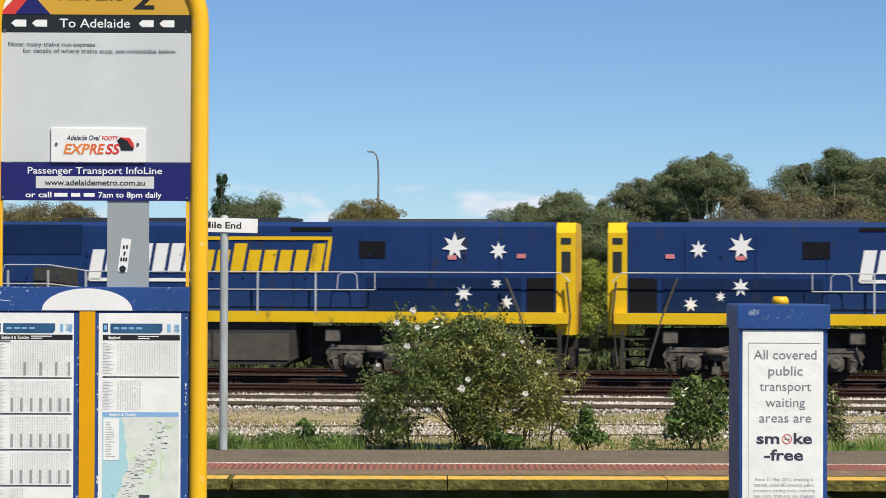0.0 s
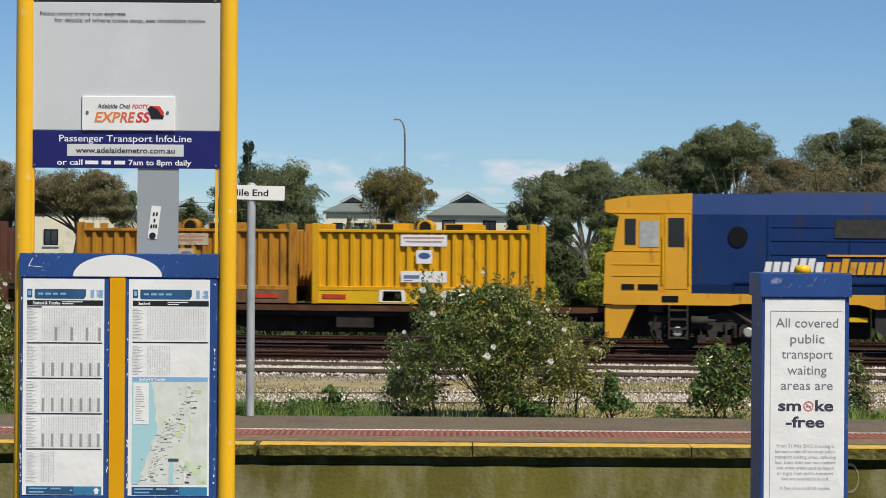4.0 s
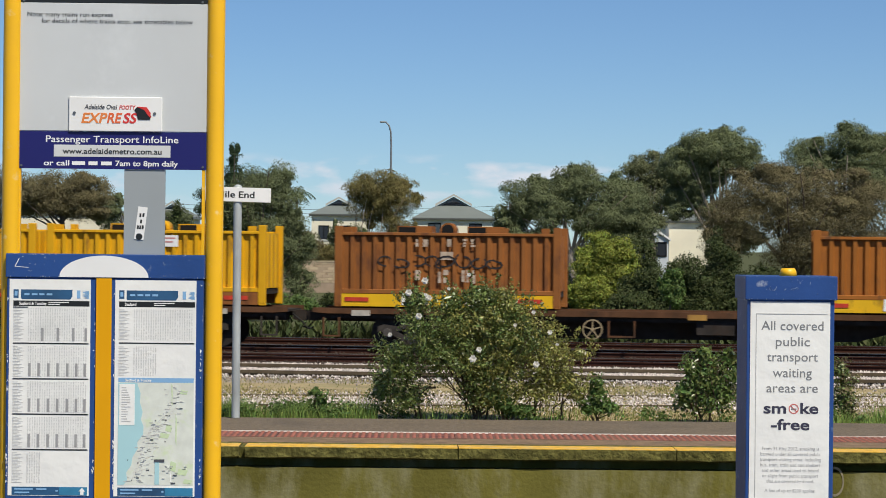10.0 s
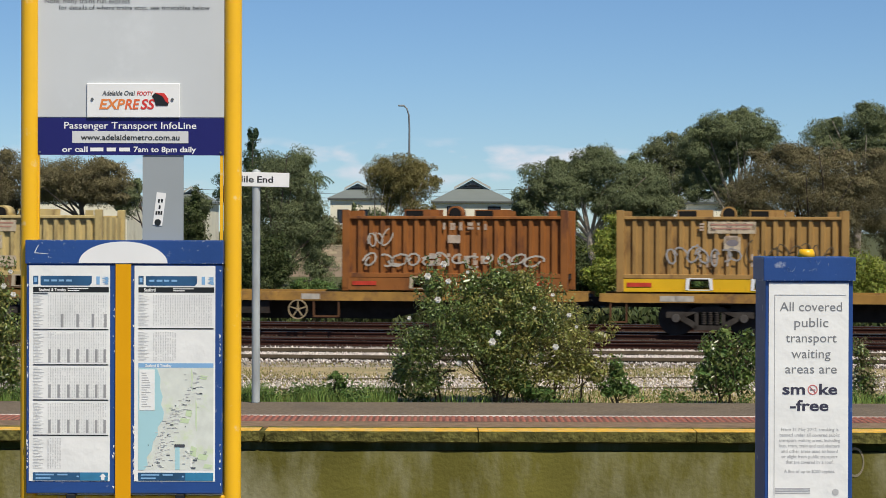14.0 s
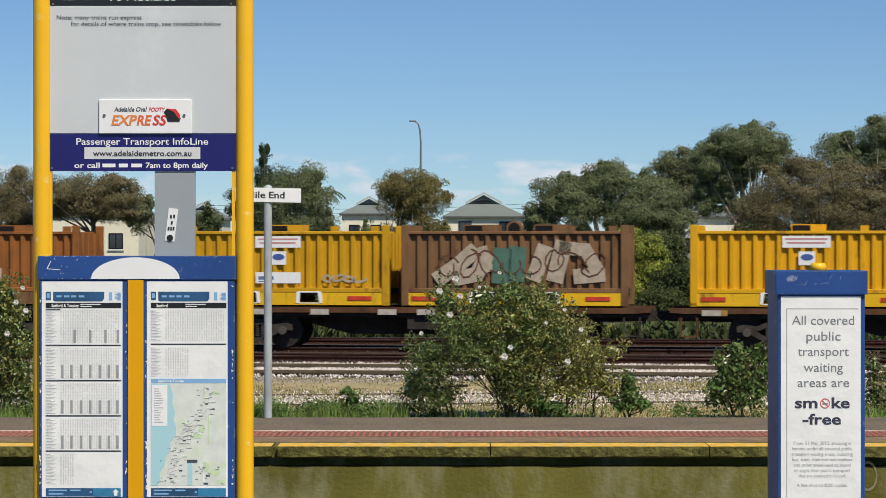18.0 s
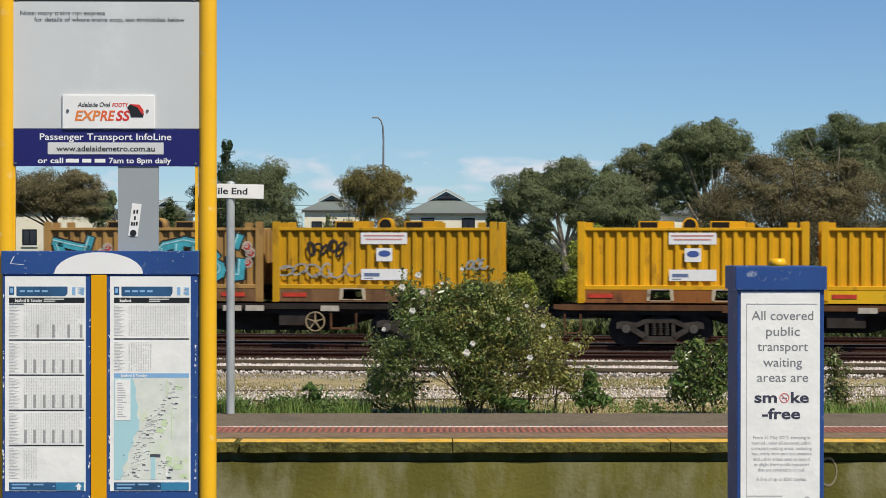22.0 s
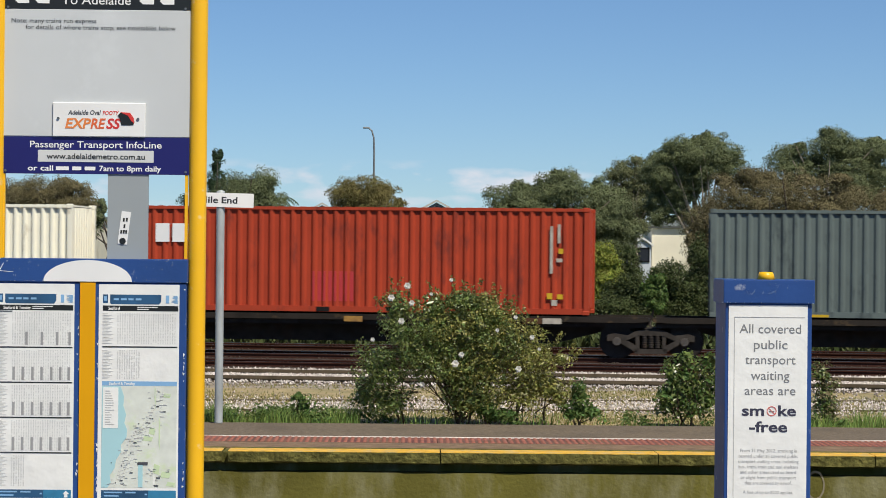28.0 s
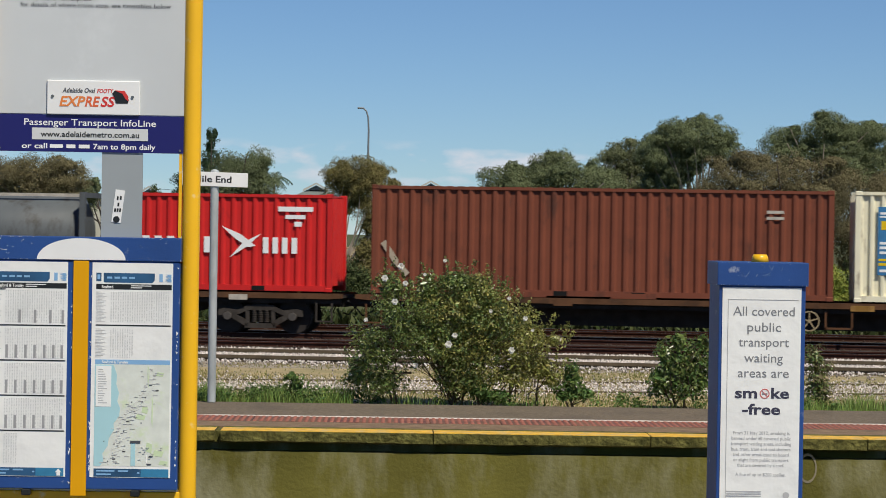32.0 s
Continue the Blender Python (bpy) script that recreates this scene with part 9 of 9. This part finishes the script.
tree("gum_tree", "tall dark green gum tree with pale limbs", 1330, 128, [(1302, 270, 72, 38), (1252, 296, 42, 40), (1352, 288, 36, 30), (1290, 308, 58, 24), (1265, 330, 44, 26), (1250, 346, 30, 32), (1278, 338, 34, 24), (1240, 370, 26, 22), (1270, 362, 34, 20), (1298, 376, 26, 22), (1340, 410, 36, 38)], 0.34, 8500, LEAF_GUM_D, GUM_BARK, 0.24, 21, 7, 0.9)
tree("gum_tree", "tall gum tree with open grey-green crown", 1510, 126, [(1469, 276, 38, 32), (1545, 256, 46, 36), (1535, 296, 40, 20), (1600, 268, 46, 42), (1580, 322, 50, 36), (1640, 325, 50, 60), (1475, 312, 26, 14)], 0.34, 7500, LEAF_GUM_D, GUM_BARK, 0.24, 22, 7, 0.8)
tree("gum_tree", "slender gum tree with thin pale green crown", 1195, 136, [(1183, 296, 42, 24), (1165, 328, 34, 30), (1203, 332, 36, 34), (1195, 372, 34, 34), (1170, 372, 24, 26)], 0.33, 3000, LEAF_GUM, GUM_BARK, 0.16, 23, 5, 0.55)
tree("gum_tree", "broad dark gum tree in front of the houses", 1062, 116, [(975, 360, 44, 38), (1072, 338, 54, 40), (1140, 355, 44, 42), (936, 392, 24, 28), (1018, 384, 52, 36), (1110, 394, 58, 36), (950, 412, 36, 24), (1160, 405, 36, 40), (1135, 430, 40, 26), (972, 436, 40, 26), (1012, 420, 30, 20)], 0.32, 11500, LEAF_GUM_D, GUM_BARK, 0.2, 24, 12, 0.72)
tree("wattle_tree", "wide brownish tree with dense fine foliage", 1450, 104, [(1390, 340, 60, 46), (1460, 335, 65, 44), (1535, 345, 66, 48), (1403, 312, 32, 22), (1420, 395, 85, 50), (1510, 400, 85, 50), (1600, 380, 70, 70), (1345, 375, 50, 50), (1312, 396, 36, 44), (1330, 440, 40, 50), (1470, 450, 100, 40), (1590, 450, 60, 50)], 0.24, 15500, LEAF_BROWN, DARK_BARK, 0.20, 25, 8, 0.85)
tree("gum_tree", "slender leaning gum tree with olive foliage", 648, 112, [(712, 345, 54, 32), (672, 352, 32, 32), (748, 360, 32, 36), (738, 405, 34, 44), (745, 460, 26, 44), (700, 388, 28, 26), (735, 500, 30, 40), (760, 425, 18, 40)], 0.26, 5200, LEAF_OLIVE, GUM_BARK, 0.13, 26, 6, 0.45)
tree("tree", "dense rounded green tree beside the houses", 500, 124, [(514, 334, 42, 38), (478, 345, 28, 42), (545, 378, 32, 44), (560, 440, 34, 56), (490, 395, 52, 56), (455, 400, 36, 56), (520, 440, 50, 55), (450, 480, 40, 50), (552, 410, 22, 34), (562, 455, 26, 50), (570, 520, 26, 36)], 0.32, 8500, LEAF_GUM_D, DARK_BARK, 0.24, 27, 7, 0.7)
tree("cypress_tree", "dark narrow cypress rising behind other trees", 453, 150, [(453, 290, 10, 28), (452, 325, 15, 34), (446, 365, 22, 40), (405, 372, 22, 30), (452, 420, 30, 60)], 0.3, 3000, LEAF_CYP, DARK_BARK, 0.2, 28, 4, 0.4)
tree("wattle_tree", "wide brown-green tree with bare lower limbs", 150, 110, [(150, 350, 76, 32), (90, 355, 56, 36), (205, 360, 42, 36), (130, 375, 90, 24), (180, 385, 56, 20)], 0.25, 6500, LEAF_BROWN, DARK_BARK, 0.15, 29, 8, 0.5)
tree("wattle_tree", "brown-green tree at the yard's edge", 10, 112, [(10, 345, 42, 38), (-40, 350, 48, 43), (30, 400, 38, 48), (-20, 420, 58, 58), (-100, 360, 60, 60), (-100, 430, 70, 60)], 0.25, 7500, LEAF_BROWN, DARK_BARK, 0.16, 30, 6, 0.5)
tree("tree", "small bright green tree behind the sign", 238, 140, [(240, 375, 18, 22), (232, 400, 22, 26), (345, 410, 28, 24), (360, 400, 20, 16)], 0.3, 1500, LEAF_GUM_D, DARK_BARK, 0.14, 31, 4, 0.45)

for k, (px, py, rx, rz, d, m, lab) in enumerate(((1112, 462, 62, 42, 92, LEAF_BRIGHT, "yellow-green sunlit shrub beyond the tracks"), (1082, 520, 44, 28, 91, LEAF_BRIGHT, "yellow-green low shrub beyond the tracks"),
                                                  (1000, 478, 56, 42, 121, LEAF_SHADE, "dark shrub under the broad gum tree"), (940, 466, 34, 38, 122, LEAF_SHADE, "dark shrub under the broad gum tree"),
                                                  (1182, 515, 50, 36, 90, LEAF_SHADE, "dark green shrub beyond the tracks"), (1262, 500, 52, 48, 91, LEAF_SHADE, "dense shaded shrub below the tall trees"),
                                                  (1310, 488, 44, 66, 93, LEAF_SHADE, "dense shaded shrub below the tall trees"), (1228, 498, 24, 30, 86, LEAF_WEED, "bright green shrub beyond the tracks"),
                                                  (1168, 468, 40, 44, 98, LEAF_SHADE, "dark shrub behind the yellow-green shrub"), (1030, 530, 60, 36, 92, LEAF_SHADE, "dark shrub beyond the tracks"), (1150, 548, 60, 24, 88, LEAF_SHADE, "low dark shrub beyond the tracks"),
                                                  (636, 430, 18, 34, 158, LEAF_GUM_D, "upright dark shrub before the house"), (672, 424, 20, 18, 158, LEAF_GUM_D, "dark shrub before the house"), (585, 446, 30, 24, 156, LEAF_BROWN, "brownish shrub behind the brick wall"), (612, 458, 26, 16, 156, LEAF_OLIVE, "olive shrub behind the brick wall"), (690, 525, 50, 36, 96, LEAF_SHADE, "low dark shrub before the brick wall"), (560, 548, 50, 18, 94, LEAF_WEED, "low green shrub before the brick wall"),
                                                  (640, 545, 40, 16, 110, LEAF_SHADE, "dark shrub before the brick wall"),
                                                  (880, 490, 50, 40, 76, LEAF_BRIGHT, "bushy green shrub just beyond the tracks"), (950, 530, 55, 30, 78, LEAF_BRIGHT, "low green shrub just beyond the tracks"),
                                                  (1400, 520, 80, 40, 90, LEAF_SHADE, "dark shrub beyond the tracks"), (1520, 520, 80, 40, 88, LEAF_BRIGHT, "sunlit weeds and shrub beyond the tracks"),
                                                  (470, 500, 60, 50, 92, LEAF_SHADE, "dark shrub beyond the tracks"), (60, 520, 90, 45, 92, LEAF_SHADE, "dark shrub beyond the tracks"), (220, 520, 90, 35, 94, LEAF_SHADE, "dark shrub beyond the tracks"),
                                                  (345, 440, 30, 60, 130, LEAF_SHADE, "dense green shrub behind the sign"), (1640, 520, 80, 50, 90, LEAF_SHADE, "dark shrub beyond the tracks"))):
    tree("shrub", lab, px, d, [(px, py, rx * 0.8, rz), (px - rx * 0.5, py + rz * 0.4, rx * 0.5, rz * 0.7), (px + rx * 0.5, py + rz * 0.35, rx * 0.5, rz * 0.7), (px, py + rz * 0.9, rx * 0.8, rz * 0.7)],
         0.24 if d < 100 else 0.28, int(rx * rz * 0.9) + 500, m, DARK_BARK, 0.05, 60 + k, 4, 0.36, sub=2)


def palm():
    """A small palm with arching fronds between the trees."""
    d = 122
    S = d / 4300
    t = thing("palm_tree", "small palm with arching grey-green fronds", "palm", pose((556 - 784) * S, d + 4, GZ))
    zt = 1.6 - (352 - 445) * S - GZ
    part("trunk", bm_tube(bmesh.new(), [(0, 0, 0), (0.06, 0, zt * 0.5), (0, 0, zt)], 0.07, 8), DARK_BARK, t)
    rr = random.Random(7)
    for k in range(13):
        a, up, ln = k * 2.4, rr.uniform(0.3, 1.1), rr.uniform(0.7, 1.0)
        bm = bmesh.new()
        pts = [Vector((math.cos(a) * ln * q, math.sin(a) * ln * q, zt + up * q - 0.95 * q * q * ln)) for q in (0, 0.2, 0.4, 0.6, 0.8, 1.0)]
        bm_tube(bm, pts, 0.014, 4)
        for p, q in zip(pts[1:], pts[2:] + pts[-1:]):
            for side in (-1, 1):
                for h in (0.0, 0.5):
                    o = p.lerp(q, h)
                    w = Vector((-math.sin(a) * side, math.cos(a) * side, -0.7)) * 0.2
                    f = Vector((math.cos(a), math.sin(a), 0)) * 0.035
                    bm.faces.new([bm.verts.new(v) for v in (o - f, o + f, o + w)])
        part("frond", bm, LEAF_CYP, t)
    return t


palm()

RENDER = material("cream_render", (0.74, 0.69, 0.54), 0.85, 0, 0.06, 0.8, 0.1, 20, (0.45, 0.39, 0.27), 0.2, 0.5)
ROOF = material("grey_green_roof", (0.170, 0.190, 0.172), 0.6, 0, 0.06, 0.6, 0.1, 20)
TRIMW = material("white_trim", (0.70, 0.70, 0.68), 0.6, 0, 0.05, 3)
WIN = material("window_glass", (0.03, 0.035, 0.045), 0.08, 0, 0.05, 1, spec=0.9)
BRICKW = material("cream_brick", (0.47, 0.37, 0.25), 0.9, 0, 0.12, 2, 0.2, 40, (0.28, 0.19, 0.12), 0.3, 1.2, rand=0.15)
POST_DK = material("dark_rusted_post", (0.035, 0.024, 0.018), 0.8, 0.2, 0.2, 3)
MORTAR = material("mortar", (0.33, 0.25, 0.18), 0.95, 0, 0.12, 2)


def house(px0, px1, d, eave_py, ridge_py, depth, label, windows, gable=True, ridge_px=None):
    S = d / 4300
    x0, x1 = (px0 - 784) * S, (px1 - 784) * S
    cx, hw = (x0 + x1) / 2, (x1 - x0) / 2
    ze, zr = 1.6 - (eave_py - 445) * S - GZ, 1.6 - (ridge_py - 445) * S - GZ
    t = thing("house", label, "house", pose(cx, d, GZ))
    bm = bmesh.new()
    bm_box(bm, -hw, 0, 0, hw, depth, ze)
    part("wall", bm, RENDER, t, "cream rendered upper wall")
    o = 0.2
    rx = 0.0 if ridge_px is None else (ridge_px - 784) * S - cx
    # hipped roof with a small gablet at the ridge's front
    bm = bmesh.new()
    e = [bm.verts.new(p) for p in ((-hw - o, -o, ze), (hw + o, -o, ze), (hw + o, depth + o, ze), (-hw - o, depth + o, ze))]
    f = [bm.verts.new((v.co.x, v.co.y, ze - 0.16)) for v in e]
    g = 0.42
    yg = (depth / 2 + o) * 0.62
    q = [bm.verts.new(p) for p in ((rx - hw * g, yg, ze + (zr - ze) * (1 - g)), (rx + hw * g, yg, ze + (zr - ze) * (1 - g)), (rx, yg, zr), (rx, depth - yg, zr))]
    bm.faces.new((e[0], e[1], q[1], q[0]))
    bm.faces.new((e[1], e[2], q[3], q[2], q[1]))
    bm.faces.new((e[3], e[0], q[0], q[2], q[3]))
    bm.faces.new((e[2], e[3], q[3]))
    bm.faces.new((q[0], q[1], q[2]))
    for i in range(4):
        bm.faces.new((e[i], f[i], f[(i + 1) % 4], e[(i + 1) % 4]))
    bm.faces.new(f)
    part("roof", bm, ROOF, t, "grey-green hipped metal roof")
    bm = bmesh.new()
    za = ze + (zr - ze) * (1 - g)
    for s in (-1, 1):
        m0, m1 = (rx + s * hw * (g + 0.06), za - 0.05), (rx, zr + 0.06)
        bm_prism(bm, [m0, (m0[0] - s * 0.02, m0[1] + 0.2), (m1[0], m1[1] + 0.14), m1], yg - 0.22, yg - 0.12)
    part("gable_trim", bm, material("pale_barge_board", (0.42, 0.42, 0.38), 0.7, 0, 0.06, 2), t, "pale gablet barge boards")
    bm = bmesh.new()
    bm_prism(bm, [(rx - hw * g * 0.72, za + 0.03), (rx + hw * g * 0.72, za + 0.03), (rx, zr - 0.28)], yg - 0.06, yg - 0.03)
    part("gable_vent", bm, GRILLE, t)
    for k in range(5):
        z = za + 0.1 + k * (zr - za) * 0.14
        wv = hw * g * 0.72 * (1 - (z - za) / (zr - za - 0.2))
        if wv > 0.1:
            part("vent_slat", bm_box(bmesh.new(), rx - wv, yg - 0.10, z, rx + wv, yg - 0.065, z + 0.05), LOCO_ROOF, t)
    bm = bmesh.new()
    bm_box(bm, -hw - o, -o - 0.06, ze - 0.14, hw + o, -o, ze - 0.04)
    part("gutter", bm, material("grey_gutter", (0.085, 0.090, 0.085), 0.6, 0, 0.08, 2), t)
    for px, py0, py1, w in windows:
        xw, z0, z1 = (px - 784) * S - cx, 1.6 - (py1 - 445) * S - GZ, 1.6 - (py0 - 445) * S - GZ
        ww = w * S / 2
        bm = bmesh.new()
        for a, b, c, dd in ((-ww - 0.06, ww + 0.06, z1, z1 + 0.06), (-ww - 0.06, ww + 0.06, z0 - 0.06, z0), (-ww - 0.06, -ww, z0, z1), (ww, ww + 0.06, z0, z1), (-0.025, 0.025, z0, z1)):
            bm_box(bm, xw + a, -0.05, c, xw + b, 0.02, dd)
        wf = part("window", bm, GRILLE, t, "dark framed window")
        bm = bmesh.new()
        bm_box(bm, xw - ww, -0.018, z0, xw + ww, -0.005, z1)
        part("pane", bm, WIN, wf)
        bm = bmesh.new()
        bm_box(bm, xw - ww - 0.12, -0.09, z0 - 0.14, xw + ww + 0.12, 0.0, z0 - 0.06)
        part("sill", bm, TRIMW, wf)
    return t


house(773, 911, 178, 393, 354, 9, "cream two-storey house with grey-green hipped roof", ((808, 404, 432, 20), (880, 404, 432, 20), (806, 462, 490, 20), (880, 462, 490, 20)))
house(590, 690, 186, 388, 361, 9, "cream two-storey house partly hidden by trees", ((612, 410, 432, 16), (650, 410, 432, 16)), True, 636)
house(1223, 1330, 150, 393, 370, 8, "cream rendered house among dark trees", ((1300, 400, 425, 18),), True, 1290)
house(60, 230, 150, 385, 368, 9, "low cream house with grey roof behind trees", ((105, 425, 450, 22), (190, 425, 450, 22)))
house(300, 372, 170, 395, 372, 9, "cream house with grey roof behind the sign", ((325, 425, 450, 18),))


def neighbour_wing():
    """A low white gabled shed with a window and a grey lean-to, seen between the dark trees."""
    d = 148
    S = d / 4300
    t = thing("shed", "low white gabled shed with a grey lean-to roof", "shed", pose((1205 - 784) * S, d, GZ))

    def up(py):
        return 1.6 - (py - 445) * S - GZ
    hw = 17 * S
    bm = bmesh.new()
    bm_prism(bm, [(-hw, 0), (hw, 0), (hw, up(428)), (0, up(416)), (-hw, up(428))], 0, 4)
    part("wall", bm, material("pale_blue_sheet", (0.52, 0.56, 0.60), 0.6, 0, 0.05, 2), t, "pale blue-white boarded wall")
    bm = bmesh.new()
    for q in (-1, 1):
        bm_prism(bm, [(q * (hw + 0.12), up(430)), (q * (hw + 0.12), up(426)), (0, up(412)), (0, up(416.2))], -0.15, 4.1)
    part("roof", bm, TRIMW, t, "white edged gable roof")
    bm = bmesh.new()
    bm_prism(bm, [(-62 * S, up(446)), (-hw - 0.02, up(446)), (-hw - 0.02, up(424)), (-52 * S, up(424))], 1.0, 3.6)
    part("lean_to", bm, ROOF, t, "grey sheet lean-to roof")
    bm = bmesh.new()
    bm_box(bm, -62 * S, 1.1, 0, -hw - 0.02, 3.5, up(446.2))
    part("side_wall", bm, RENDER, t)
    bm = bmesh.new()
    bm_tube(bm, [(-0.16, 0.6, up(420)), (-0.16, 0.6, up(400)), (-0.16, 0.6, up(398)), (-0.16, 0.6, up(392))], 0.2, 10, False, [0.26, 0.22, 0.3, 0.2])
    part("chimney", bm, TRIMW, t, "squat white chimney")
    bm = bmesh.new()
    for x0, x1, z0, z1 in ((-6, 14, 434, 432), (-6, 14, 458, 456), (-6, -4.5, 456, 434), (12.5, 14, 456, 434)):
        bm_box(bm, x0 * S, -0.06, up(z0), x1 * S, -0.003, up(z1))
    wf = part("window", bm, GRILLE, t, "dark framed window")
    bm = bmesh.new()
    bm_box(bm, -4.5 * S, -0.03, up(456), 12.5 * S, -0.004, up(434))
    part("pane", bm, WIN, wf)
    return t


neighbour_wing()


def brick_wall():
    d = 150
    S = d / 4300
    x0, x1 = (430 - 784) * S, (1010 - 784) * S
    w = structure("wall_garden", bm_box(bmesh.new(), x0, d, GZ, x1, d + 0.22, 1.6 - (473 - 445) * S), MORTAR, "long cream brick garden wall between dark posts", "brick wall")
    top = 1.6 - (473 - 445) * S
    for k in range(8):
        xx = (470 - 784) * S + k * 3.07
        bm = bmesh.new()
        bm_box(bm, xx - 0.085, d - 0.14, GZ, xx + 0.085, d - 0.023, top + 0.05)
        part("post", bm, POST_DK, w, "dark steel wall post")
    me = cached("brick", lambda bm: bm_box(bm, -0.29, 0, 0, 0.29, 0.02, 0.145))
    rows = int((top - GZ - 0.5) / 0.16)
    bmj = bmesh.new()
    n = 0
    for r in range(rows):
        z = top - 0.165 - r * 0.16
        for c in range(int((x1 - x0) / 0.6)):
            xx = x0 + 0.3 + c * 0.6 + (0.3 if r % 2 else 0)
            if xx > x1 - 0.3:
                continue
            px = xx / S + 784
            if 520 < px < 740 and n < 290:
                part("brick", me, BRICKW, w, "", pose(xx, d - 0.021, z))
                n += 1
            else:
                bm_box(bmj, xx - 0.29, d - 0.021, z, xx + 0.29, d - 0.001, z + 0.145)
    tagged(part("brickwork", bmj, BRICKW, w), kind="stuff")
    bm = bmesh.new()
    bm_box(bm, x0 - 0.05, d - 0.05, top, x1 + 0.05, d + 0.27, top + 0.07)
    part("capping", bm, BRICKW, w)


brick_wall()


def street_lamp():
    d = 170
    S = d / 4300
    x, zt = (729 - 784) * S, 1.6 - (224 - 445) * S - GZ
    t = thing("street_lamp", "tall grey street lamp with a curved arm", "street lamp", pose(x, d, GZ))
    bm = bmesh.new()
    pts = [(0, 0, 0), (0, 0, 4), (0.02, 0, zt - 1.6), (-0.02, 0, zt - 0.7), (-0.15, 0, zt - 0.25), (-0.38, 0, zt - 0.03)]
    bm_tube(bm, pts, 0.07, 8, False, [0.10, 0.085, 0.065, 0.06, 0.055, 0.05])
    part("pole", bm, material("lamp_grey", (0.20, 0.21, 0.22), 0.6, 0.4, 0.1, 2), t)
    bm = bmesh.new()
    bm_box(bm, -0.78, -0.13, zt - 0.09, -0.32, 0.13, zt + 0.03)
    part("lamp_head", bevelled(bm, 0.03), material("lamp_head_grey", (0.28, 0.30, 0.31), 0.5, 0.3, 0.1, 2), t)
    return t


street_lamp()


def power_lines():
    """A thin power pole with wires between the houses."""
    d = 200
    S = d / 4300
    t = thing("power_pole", "thin power pole with cross-arm and wires", "power pole", pose((941 - 784) * S, d, GZ))
    zt = 1.6 - (366 - 445) * S - GZ
    bm = bmesh.new()
    bm_tube(bm, [(0, 0, 0), (0, 0, zt)], 0.09, 8)
    part("pole", bm, DARK_BARK, t)
    bm = bmesh.new()
    bm_box(bm, -0.75, -0.05, zt - 0.35, 0.75, 0.05, zt - 0.25)
    part("cross_arm", bm, DARK_BARK, t)
    for z in (zt - 0.2, zt - 0.55):
        bm = bmesh.new()
        bm_tube(bm, [(-30 + k * 3, 0, z - 0.5 * math.sin(k * math.pi / 10)) for k in range(11)], 0.014, 4)
        part("wire", bm, CABLE, t)
    return t


power_lines()

# pavers and studs of the tactile strip, last
pv = cached("tactile_tile", lambda bm: bm_box(bm, -0.148, -0.135, -0.012, 0.148, 0.135, 0.0))
for i in range(66):
    for j in range(2):
        part("tactile_tile", pv, TILE_BED, tactile, "", pose(-9.75 + i * 0.3, 20.51 + j * 0.274, 0.0))


def studs():
    rows, cols = 10, 330
    x = (np.arange(cols) * 0.054 - 8.9)[None, :] + np.zeros((rows, 1))
    y = (20.395 + np.arange(rows) * 0.055)[:, None] + np.zeros((1, cols))
    x, y = x.ravel(), y.ravel()
    n = len(x)
    a = np.arange(6) * math.pi / 3
    lo = np.stack([x[:, None] + 0.018 * np.cos(a), y[:, None] + 0.018 * np.sin(a), np.full((n, 6), 0.0)], 2)
    hi = np.stack([x[:, None] + 0.012 * np.cos(a), y[:, None] + 0.012 * np.sin(a), np.full((n, 6), 0.006)], 2)
    verts = np.concatenate([lo, hi], 1).reshape(-1, 3)
    i = (np.arange(n) * 12)[:, None, None]
    tri = []
    for k in range(6):
        k2 = (k + 1) % 6
        tri += [(k, k2, 6 + k2), (k, 6 + k2, 6 + k)]
    tri += [(6, 7, 8), (6, 8, 9), (6, 9, 10), (6, 10, 11)]
    faces = (i + np.array(tri)[None]).reshape(-1, 3)
    ob = part("tactile_studs", leaf_mesh("tactile_studs", verts, faces, PAVER), PAVER, tactile)
    tagged(ob, kind="stuff")


studs()


def travelled(t):
    ts = [a for a, _ in TRAVEL]
    return float(np.interp(t, ts, [b for _, b in TRAVEL]))


def motions():
    """The whole train rolls from left to right; wheels turn while they pass the platforms."""
    for ob, u, z in MOVERS:
        walk(ob, [(t, Matrix.Translation(along(u + s, 0, Z_RAIL + z)) @ Matrix.Rotation(-TURN, 4, "Z")) for t, s in TRAVEL])
    step = 1 / 30
    for ob, x, z, r, u in SPINNERS:
        rows, ang = [(0.0, 0.0)], 0.0
        last = travelled(0)
        for k in range(1, int(32 / step) + 1):
            t = k * step
            s = travelled(t)
            if -17 < u + x + s < 17:
                if rows[-1][0] < t - step * 1.5:
                    rows.append((t - step, ang))
                ang += (s - last) / r
                rows.append((t, ang))
            last = s
        rows.append((32.0, ang))
        walk(ob, [(t, pose(x, 0, z) @ Matrix.Rotation(a, 4, "Y")) for t, a in rows])


motions()
